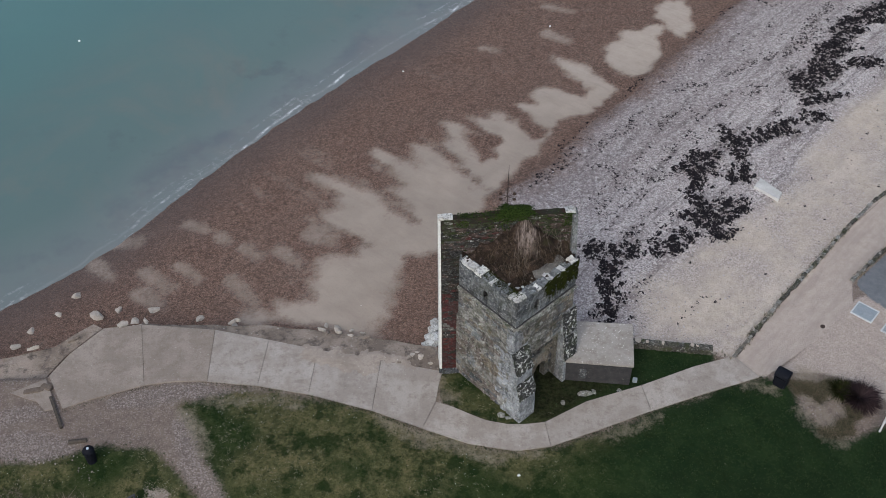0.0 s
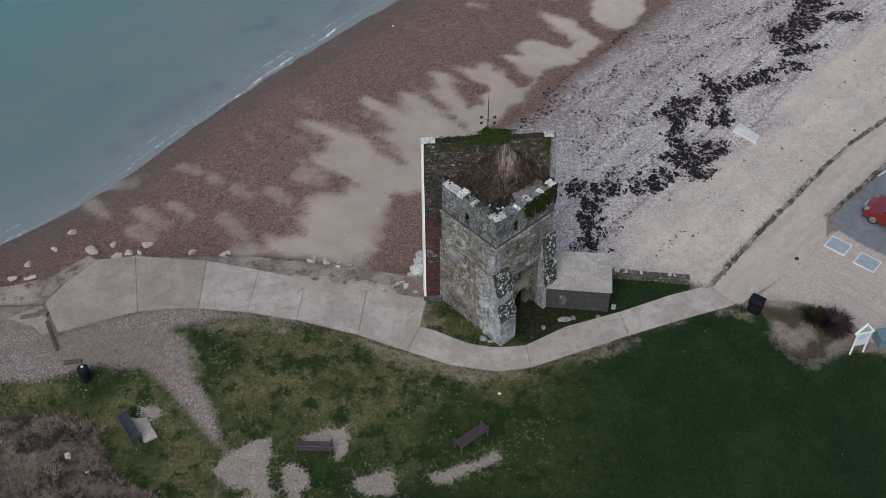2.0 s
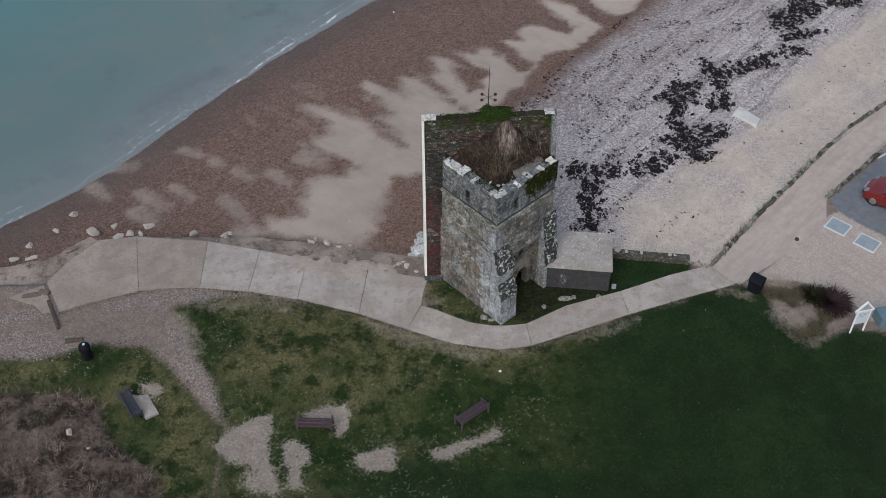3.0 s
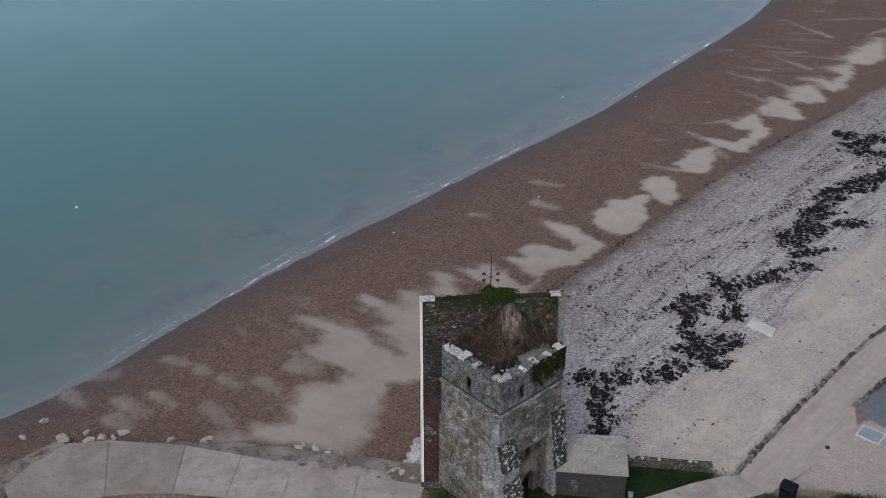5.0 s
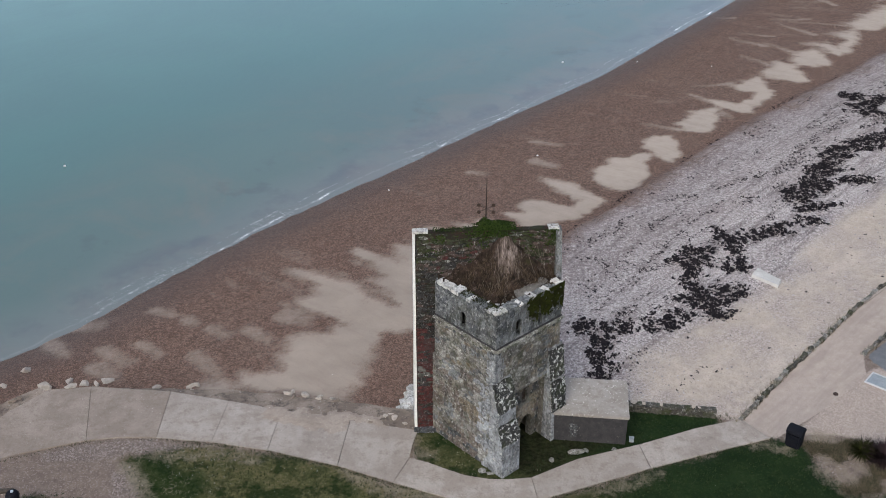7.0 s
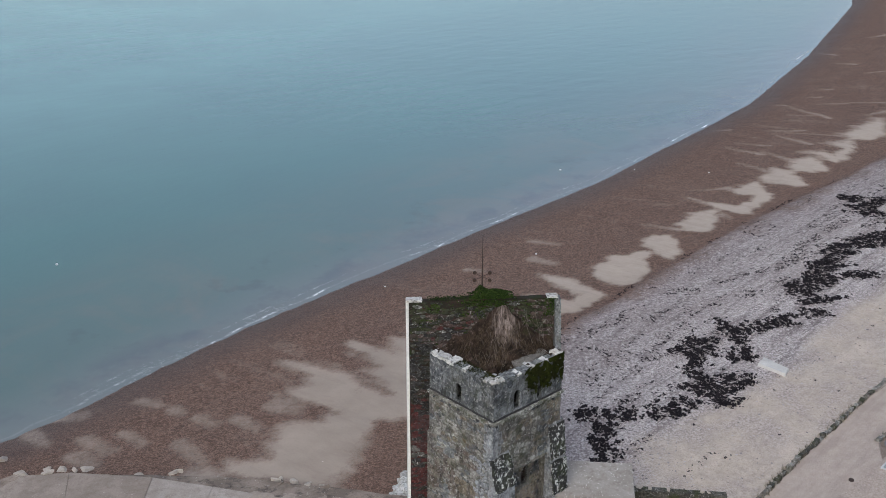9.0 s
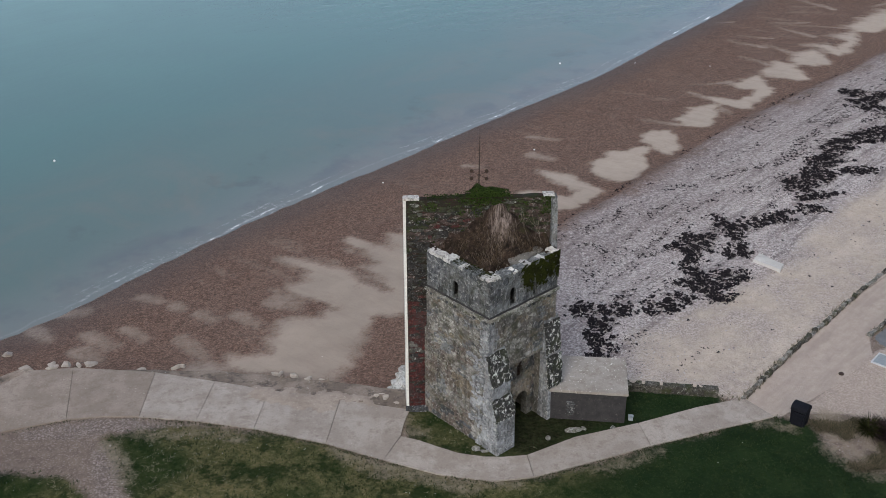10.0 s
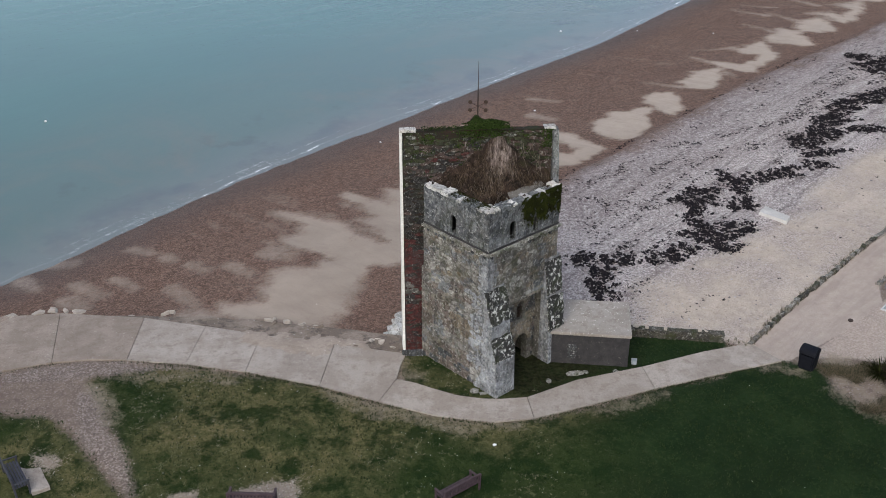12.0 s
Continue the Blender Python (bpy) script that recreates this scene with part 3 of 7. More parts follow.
def sea_material():
    n = Nodes("sea_water")
    co = n.coords()
    stretch = n.along(co, 0.75, 2.2, 1.0)
    off = n.attr("off")
    patch = n.noise(co, 0.05, 3)
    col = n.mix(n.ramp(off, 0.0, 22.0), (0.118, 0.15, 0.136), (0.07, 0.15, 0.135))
    # far water painted paler, standing in for sky reflected at a low angle
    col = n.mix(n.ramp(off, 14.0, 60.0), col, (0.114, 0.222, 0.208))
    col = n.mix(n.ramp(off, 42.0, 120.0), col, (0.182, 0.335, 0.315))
    col = n.mix(n.ramp(patch, 0.35, 0.7, 0.0, 0.3), col, (0.075, 0.12, 0.125))
    weed = n.math("MULTIPLY", n.ramp(n.noise(co, 0.3, 4, 0.6), 0.6, 0.7), n.ramp(off, 14.0, 2.0))
    col = n.mix(n.math("MULTIPLY", weed, 0.5), col, (0.07, 0.08, 0.085))
    silt = n.math("MULTIPLY", n.ramp(n.noise(co, 0.11, 5, 0.65, distortion=0.6), 0.46, 0.62), n.ramp(off, 18.0, 1.0))
    col = n.mix(n.math("MULTIPLY", silt, 0.6), col, (0.155, 0.15, 0.128))
    murk = n.math("MULTIPLY", n.ramp(n.math("ABSOLUTE", n.math("SUBTRACT", off, 2.2)), 1.8, 0.3), n.ramp(n.noise(co, 0.22, 4, 0.65), 0.46, 0.6))
    col = n.mix(n.math("MULTIPLY", murk, 0.55), col, (0.065, 0.078, 0.092))
    froth = n.noise(co, 2.6, 6, 0.75)
    crest = n.math("ADD", 0.12, n.math("MULTIPLY", n.ramp(n.noise(co, 0.12, 4, 0.6), 0.3, 0.7), 0.75))
    line = n.ramp(n.math("ABSOLUTE", n.math("SUBTRACT", off, crest)), 0.16, 0.02)
    line = n.math("MULTIPLY", line, n.ramp(n.noise(co, 0.16, 5, 0.7), 0.5, 0.62, 0.05, 0.85))
    foam = n.math("MULTIPLY", line, n.ramp(froth, 0.36, 0.52, 0.1, 1.0))
    inner = n.ramp(n.math("ABSOLUTE", n.math("SUBTRACT", off, n.math("ADD", crest, 0.75))), 0.12, 0.02, 0.0, 0.25)
    inner = n.math("MULTIPLY", inner, n.math("MULTIPLY", n.ramp(froth, 0.45, 0.6), n.ramp(n.noise(co, 0.16, 4, 0.7), 0.46, 0.58)))
    foam = n.math("MAXIMUM", foam, inner)
    web = n.cells(n.along(co, 0.85, 2.0, 1.0), 2.8, "Distance", feature="DISTANCE_TO_EDGE")
    lace = n.math("MULTIPLY", n.ramp(off, 1.4, 0.2), n.math("MULTIPLY", n.ramp(web, 0.12, 0.02), n.ramp(froth, 0.5, 0.62, 0.0, 0.3)))
    foam = n.math("MAXIMUM", foam, n.math("MULTIPLY", lace, n.ramp(n.noise(co, 0.14, 3), 0.45, 0.6)))
    wash = n.math("MULTIPLY", n.ramp(off, 5.5, 0.0), 0.5)
    col = n.mix(wash, col, (0.196, 0.196, 0.2))
    col = n.mix(foam, col, (0.72, 0.72, 0.72))
    waves = n.math("ADD", n.noise(stretch, 0.5, 3, 0.55), n.math("MULTIPLY", n.noise(stretch, 3.0, 3, 0.6), 0.25))
    return n.done(col, n.math("ADD", n.math("MULTIPLY", foam, 0.5), 0.08), n.bump(waves, 0.16, 0.2), spec=0.75)


def stone_material(name, a, b, lichen, by_object, green=0.0, dark=0.3, streak=0.35, lichen_scale=8.0, lichen_at=0.57):
    """Weathered rubble: a tone per stone, grime, dark streaks, pale lichen and a little moss."""
    n = Nodes(name)
    co = n.node("ShaderNodeNewGeometry").outputs["Position"]
    rnd = n.node("ShaderNodeObjectInfo").outputs["Random"] if by_object else n.node("ShaderNodeNewGeometry").outputs["Random Per Island"]
    big, mid, fine = n.noise(co, 1.1, 5, 0.7), n.noise(co, 3.4, 6, 0.75), n.noise(co, 8.5, 5, 0.8)
    down = n.node("ShaderNodeMapping", {"Vector": co, "Scale": (5.0, 5.0, 0.7)}).outputs[0]
    runs = n.noise(down, 1.0, 5, 0.7)
    col = n.mix(rnd, a, b)
    col = n.mix(n.ramp(mid, 0.45, 0.7, 0.0, 0.6), col, (a[0] * 1.1, a[1] * 1.0, a[2] * 0.87))
    col = n.mix(n.ramp(fine, 0.5, 0.6, 0.0, 0.85), col, tuple(v * 0.3 for v in a))
    col = n.mix(n.ramp(fine, 0.44, 0.36, 0.0, 0.6), col, tuple(min(0.6, v * 1.5) for v in b))
    col = n.mix(n.ramp(rnd, 0.82, 0.95, 0.0, 0.55), col, tuple(v * 0.45 for v in a))
    wide = n.noise(co, 0.75, 4, 0.65)
    col = n.mix(n.ramp(wide, 0.5, 0.64, 0.0, 0.5), col, (a[0] * 1.02, a[1] * 0.91, a[2] * 0.79))
    col = n.mix(n.ramp(wide, 0.46, 0.36, 0.0, 0.5), col, tuple(min(0.6, v * 1.3) for v in b))
    blot = n.noise(co, 2.1, 7, 0.8, distortion=0.5)
    col = n.mix(n.ramp(blot, 0.52, 0.62, 0.0, 0.5), col, tuple(v * 0.42 for v in a))
    col = n.mix(n.ramp(blot, 0.45, 0.36, 0.0, 0.4), col, tuple(min(0.6, v * 1.25) for v in b))
    col = n.mix(n.ramp(runs, 0.5, 0.62, 0.0, streak), col, (0.028, 0.028, 0.03))
    col = n.mix(n.ramp(big, 0.5, 0.6, 0.0, dark), col, (0.04, 0.04, 0.04))
    col = n.mix(n.ramp(n.noise(co, lichen_scale, 5, 0.75, distortion=0.8), lichen_at, lichen_at + 0.04, 0.0, lichen), col, (0.60, 0.61, 0.59))
    if green:
        col = n.mix(n.ramp(n.noise(co, 1.7, 6, 0.75), 0.5, 0.6, 0.0, green), col, (0.04, 0.05, 0.018))
    return n.done(col, 0.93, n.bump(n.math("ADD", mid, fine), 0.8, 0.05), spec=0.15)


def brick_material():
    n = Nodes("old_red_brick")
    co = n.coords()
    x = n.node("ShaderNodeSeparateXYZ", {"Vector": co}).outputs
    flat = n.node("ShaderNodeCombineXYZ", {"X": n.math("ADD", x[0], x[1]), "Y": x[2], "Z": 0.0}).outputs[0]
    br = n.node("ShaderNodeTexBrick", {"Vector": flat, "Color1": (0.082, 0.022, 0.02), "Color2": (0.038, 0.019, 0.019), "Mortar": (0.062, 0.044, 0.04), "Scale": 1.0,
                                       "Mortar Size": 0.008, "Brick Width": 0.225, "Row Height": 0.075})
    mid, fine = n.noise(co, 2.2, 5, 0.7), n.noise(co, 22, 3)
    col = n.mix(n.ramp(mid, 0.46, 0.58, 0.0, 0.85), br.outputs["Color"], (0.026, 0.024, 0.024))
    col = n.mix(n.ramp(n.noise(co, 1.6, 6, 0.8, distortion=0.7), 0.55, 0.63, 0.0, 0.6), col, (0.115, 0.112, 0.108))
    high = n.ramp(n.math("ADD", x[2], n.math("MULTIPLY", mid, 2.4)), 5.0, 6.6)
    col = n.mix(n.math("MULTIPLY", high, n.math("MULTIPLY", n.ramp(fine, 0.3, 0.55, 0.6, 0.95), n.ramp(n.noise(co, 1.3, 6, 0.75), 0.38, 0.52, 0.45, 0.98))), col, (0.018, 0.018, 0.013))
    col = n.mix(n.math("MULTIPLY", high, n.ramp(n.noise(co, 2.2, 6, 0.8), 0.52, 0.62, 0.0, 0.8)), col, (0.024, 0.034, 0.011))
    col = n.mix(n.ramp(n.noise(co, 6, 4, 0.7), 0.63, 0.69, 0.0, 0.7), col, (0.24, 0.225, 0.20))
    return n.done(col, 0.92, n.bump(n.math("ADD", br.outputs["Fac"], fine), -0.5, 0.02), spec=0.15)


def concrete_material(name, a, b, spots=0.0, stain=(0.16, 0.14, 0.12), stains=0.5, spot_at=0.64):
    n = Nodes(name)
    co = n.node("ShaderNodeNewGeometry").outputs["Position"]
    rnd = n.node("ShaderNodeObjectInfo").outputs["Random"]
    big, mid, fine = n.noise(co, 0.6, 5, 0.7), n.noise(co, 2.0, 6, 0.75), n.noise(co, 14, 5, 0.8)
    col = n.mix(n.ramp(big, 0.42, 0.58), a, b)
    col = n.mix(n.math("MULTIPLY", rnd, 0.35), col, tuple(c * 0.8 for c in a))
    col = n.mix(n.ramp(mid, 0.5, 0.66, 0.0, stains), col, stain)
    col = n.mix(n.ramp(fine, 0.5, 0.66, 0.0, 0.4), col, tuple(c * 0.6 for c in a))
    if spots:
        col = n.mix(n.ramp(n.noise(co, 9, 4, 0.7), spot_at, spot_at + 0.06, 0.0, spots), col, (0.66, 0.65, 0.62))
    return n.done(col, 0.88, n.bump(n.math("ADD", mid, fine), 0.35, 0.015), spec=0.25)


def roof_fill_material():
    """Dark weedy soil with a streaked heap of pale pink mortar."""
    n = Nodes("roof_soil_and_rubble")
    co = n.coords()
    mid, fine = n.noise(co, 2.6, 5, 0.7), n.noise(co, 14, 5, 0.8)
    col = n.mix(n.ramp(mid, 0.35, 0.65), (0.014, 0.011, 0.009), (0.06, 0.04, 0.03))
    col = n.mix(n.ramp(n.noise(co, 5.0, 5, 0.8), 0.56, 0.64, 0.0, 0.7), col, (0.17, 0.125, 0.105))
    col = n.mix(n.ramp(n.noise(co, 1.3, 4, 0.7), 0.55, 0.66, 0.0, 0.6), col, (0.03, 0.034, 0.012))
    runs = n.noise(n.node("ShaderNodeMapping", {"Vector": co, "Scale": (11.0, 2.0, 2.0)}).outputs[0], 1.0, 5, 0.75)
    pink = n.mix(n.ramp(runs, 0.35, 0.65), (0.07, 0.052, 0.044), (0.33, 0.27, 0.24))
    col = n.mix(n.edge(n.attr("heap"), runs, 0.35, 0.95, 2.2), col, pink)
    col = n.mix(n.ramp(fine, 0.56, 0.64, 0.0, 0.7), col, (0.012, 0.01, 0.008))
    return n.done(col, 0.95, n.bump(n.math("ADD", mid, fine), 1.0, 0.08), spec=0.1)


def leaf_material(name, a, b, patch=0.0, dim=(0, 0, 0)):
    n = Nodes(name)
    rnd = n.node("ShaderNodeNewGeometry").outputs["Random Per Island"]
    col = n.mix(rnd, a, b)
    if patch:
        where = n.noise(n.node("ShaderNodeNewGeometry").outputs["Position"], patch, 4, 0.65)
        col = n.mix(n.ramp(where, 0.46, 0.6, 0.0, 0.8), col, dim)
    return n.done(col, 0.85, spec=0.06)


GROUND, SEA = ground_material(), sea_material()
RUBBLE_PART = stone_material("rubble_stone_single", (0.138, 0.134, 0.127), (0.262, 0.255, 0.242), 0.5, True, 0.4, 0.55)
RUBBLE_PALE = stone_material("rubble_stone_pale", (0.20, 0.198, 0.188), (0.36, 0.355, 0.335), 0.55, True, 0.35, 0.4)
RUBBLE_WARM = stone_material("rubble_stone_warm", (0.148, 0.136, 0.12), (0.255, 0.237, 0.21), 0.4, True, 0.4, 0.5, 0.6)
RUBBLE_GREY = stone_material("rubble_stone_grey", (0.12, 0.13, 0.142), (0.215, 0.226, 0.236), 0.4, True, 0.25, 0.45, 0.7)
RUBBLE_DARK = stone_material("rubble_stone_dark", (0.065, 0.072, 0.083), (0.12, 0.128, 0.14), 0.45, True, 0.2, 0.45, 0.7)
ASHLAR = stone_material("grey_ashlar", (0.225, 0.242, 0.268), (0.37, 0.39, 0.42), 0.6, True, 0.12, 0.45, 0.45)
RUBBLE_OCHRE = stone_material("rubble_stone_ochre", (0.15, 0.128, 0.10), (0.255, 0.222, 0.178), 0.35, True, 0.3, 0.4, 0.5)
RUBBLE_BROWN = stone_material("rubble_stone_brown", (0.115, 0.098, 0.088), (0.20, 0.173, 0.157), 0.45, True, 0.2, 0.5, 0.6)
WALL_RED = stone_material("sooty_red_brick", (0.058, 0.02, 0.019), (0.098, 0.031, 0.029), 0.1, True, 0.0, 0.6, 0.5)
WALL_BLACK = stone_material("blackened_masonry", (0.02, 0.02, 0.021), (0.05, 0.048, 0.047), 0.2, True, 0.2, 0.3, 0.2)
WALL_GREEN = stone_material("mossed_masonry", (0.026, 0.032, 0.015), (0.06, 0.062, 0.038), 0.12, True, 0.75, 0.3, 0.2)
WALL_MAUVE = stone_material("reddish_grey_masonry", (0.05, 0.036, 0.033), (0.098, 0.07, 0.064), 0.3, True, 0.15, 0.4, 0.3)
WALL_GREY = stone_material("pale_flecked_masonry", (0.07, 0.07, 0.064), (0.13, 0.13, 0.12), 0.5, True, 0.4, 0.5, 0.4)
DARK_LICHEN = stone_material("dark_lichened_stone", (0.028, 0.03, 0.03), (0.06, 0.06, 0.058), 0.95, True, 0.4, 0.3, 0.2, 5.5, 0.543)
MORTAR = stone_material("lime_mortar_core", (0.16, 0.153, 0.138), (0.22, 0.21, 0.19), 0.3, True, 0.3, 0.5)
CAPSTONE = stone_material("white_lichened_cap", (0.50, 0.50, 0.49), (0.72, 0.72, 0.71), 0.95, True, 0.25, 0.22, 0.12)
RUBBLE_MOSSY = stone_material("mossy_edging_stone", (0.05, 0.048, 0.041), (0.125, 0.118, 0.10), 0.3, True, 0.7, 0.5, 0.5)
STRING_STONE = stone_material("lichened_string_course", (0.17, 0.168, 0.15), (0.31, 0.305, 0.28), 0.85, True, 0.6, 0.5, 0.3)
BRICK = brick_material()
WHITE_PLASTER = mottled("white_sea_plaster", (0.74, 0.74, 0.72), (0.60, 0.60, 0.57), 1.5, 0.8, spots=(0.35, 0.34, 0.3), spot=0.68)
PATH = concrete_material("promenade_concrete", (0.275, 0.24, 0.212), (0.37, 0.332, 0.30), 0.3, (0.20, 0.168, 0.146), 0.75)
PATH_STAINED = concrete_material("brown_stained_concrete", (0.225, 0.187, 0.158), (0.29, 0.247, 0.213), 0.3, (0.175, 0.14, 0.116), 0.7)
APRON = concrete_material("weathered_sea_wall", (0.16, 0.127, 0.103), (0.275, 0.226, 0.188), 0.55, (0.065, 0.054, 0.046), 0.95)
ROOF = concrete_material("hut_roof_concrete", (0.275, 0.25, 0.226), (0.37, 0.342, 0.315), 0.9, (0.19, 0.16, 0.137), 0.8, 0.605)
TARRED = mottled("tarred_wall", (0.024, 0.023, 0.026), (0.054, 0.052, 0.053), 3.0, 0.85, spots=(0.12, 0.115, 0.105), spot=0.62)
PALE_ROCK = mottled("pale_limestone", (0.54, 0.485, 0.425), (0.36, 0.315, 0.27), 5.0, 0.9, 1.0, 0.05, spots=(0.16, 0.135, 0.11), spot=0.64)
TWIG = mottled("pale_root", (0.20, 0.165, 0.13), (0.09, 0.072, 0.056), 8.0)
ROOF_FILL = roof_fill_material()
IRON = mottled("rusty_iron", (0.045, 0.034, 0.03), (0.08, 0.05, 0.038), 20.0, 0.7, metal=0.4)
TIMBER = mottled("weathered_bench_timber", (0.04, 0.042, 0.055), (0.07, 0.07, 0.085), 9.0, 0.75)
TIMBER_RED = mottled("purple_brown_bench_timber", (0.05, 0.034, 0.042), (0.09, 0.062, 0.072), 9.0, 0.75)
OLD_WOOD = mottled("old_driftwood", (0.045, 0.037, 0.03), (0.09, 0.074, 0.06), 7.0)
BLACK_PLASTIC = mottled("black_bin_plastic", (0.005, 0.006, 0.010), (0.010, 0.011, 0.016), 4.0, 0.7, 0.1, spec=0.12)
WHITE_PAINT = mottled("white_paint", (0.76, 0.77, 0.78), (0.66, 0.67, 0.68), 4.0, 0.5, 0.1)
GREY_PANEL = mottled("pale_grey_panel", (0.50, 0.55, 0.61), (0.44, 0.49, 0.55), 4.0, 0.45, 0.1)
COVER = mottled("grey_hatch_cover", (0.22, 0.255, 0.285), (0.30, 0.335, 0.36), 5.0, 0.6, spots=(0.36, 0.36, 0.35), spot=0.62)
WORN_WHITE = mottled("worn_white_line", (0.58, 0.60, 0.62), (0.42, 0.43, 0.44), 6.0, 0.7)
TEAL = mottled("teal_paint", (0.10, 0.16, 0.19), (0.13, 0.19, 0.22), 4.0, 0.5, 0.1)
CAR_RED = mottled("red_car_paint", (0.15, 0.016, 0.013), (0.13, 0.014, 0.012), 1.0, 0.25, 0.02, 0.002, spec=0.6)
GLASS_DARK = mottled("dark_car_glass", (0.012, 0.014, 0.016), (0.02, 0.022, 0.024), 1.0, 0.12, 0.0, spec=0.7)
TYRE = mottled("tyre_rubber", (0.015, 0.015, 0.015), (0.025, 0.025, 0.024), 10.0, 0.85)
RIM = mottled("wheel_alloy", (0.5, 0.5, 0.5), (0.4, 0.4, 0.4), 5.0, 0.35, 0.05, metal=0.9)
LENS = mottled("clear_lamp_lens", (0.22, 0.23, 0.24), (0.16, 0.17, 0.18), 5.0, 0.1, 0.0, spec=0.8)
KELP = leaf_material("dried_seaweed", (0.008, 0.008, 0.010), (0.028, 0.023, 0.026))
IVY = leaf_material("ivy_leaf", (0.007, 0.014, 0.004), (0.038, 0.06, 0.013))
MOSS = leaf_material("parapet_moss", (0.009, 0.013, 0.003), (0.038, 0.045, 0.009), 2.5, (0.014, 0.014, 0.006))
GRASS_BLADE = leaf_material("grass_blade", (0.012, 0.025, 0.008), (0.046, 0.06, 0.023), 0.9, (0.012, 0.027, 0.008))
DEAD_BLADE = leaf_material("dead_bracken", (0.035, 0.026, 0.02), (0.30, 0.235, 0.19), 1.3, (0.02, 0.016, 0.012))
FLAX = leaf_material("dark_flax_leaf", (0.016, 0.011, 0.012), (0.052, 0.034, 0.036))
PEBBLE = leaf_material("beach_pebble", (0.15, 0.13, 0.13), (0.50, 0.465, 0.455))
DAISY = leaf_material("white_petal", (0.70, 0.70, 0.66), (0.80, 0.80, 0.78))

# ---- ground and sea ----


def spread(lo, hi, fine, far):
    """Even steps between lo and hi that grow beyond them."""
    mid = list(np.arange(lo, hi + fine, fine))
    out, d = [], fine
    while not out or out[-1] < far:
        d *= 1.35
        out.append((out[-1] if out else 0) + d)
    return np.array([lo - v for v in out[::-1]] + mid + [mid[-1] + v for v in out])


def sheet(name, xs, ys, zf, attrs, material):
    X, Y = np.meshgrid(xs, ys)
    x, y = X.ravel(), Y.ravel()
    me = bpy.data.meshes.new(name)
    nx, ny = len(xs), len(ys)
    i = np.arange(nx * ny).reshape(ny, nx)
    quads = np.stack([i[:-1, :-1], i[:-1, 1:], i[1:, 1:], i[1:, :-1]], -1).reshape(-1, 4)
    me.vertices.add(len(x))
    me.vertices.foreach_set("co", np.stack([x, y, zf(x, y)], 1).ravel())
    me.loops.add(quads.size)
    me.loops.foreach_set("vertex_index", quads.ravel())
    me.polygons.add(len(quads))
    me.polygons.foreach_set("loop_start", np.arange(0, quads.size, 4))
    me.update(calc_edges=True)
    me.polygons.foreach_set("use_smooth", [True] * len(quads))
    for key, v in attrs(x, y).items():
        me.attributes.new(key, "FLOAT", "POINT").data.foreach_set("value", np.asarray(v, np.float32))
    me.materials.append(material)
    return new(name, me)


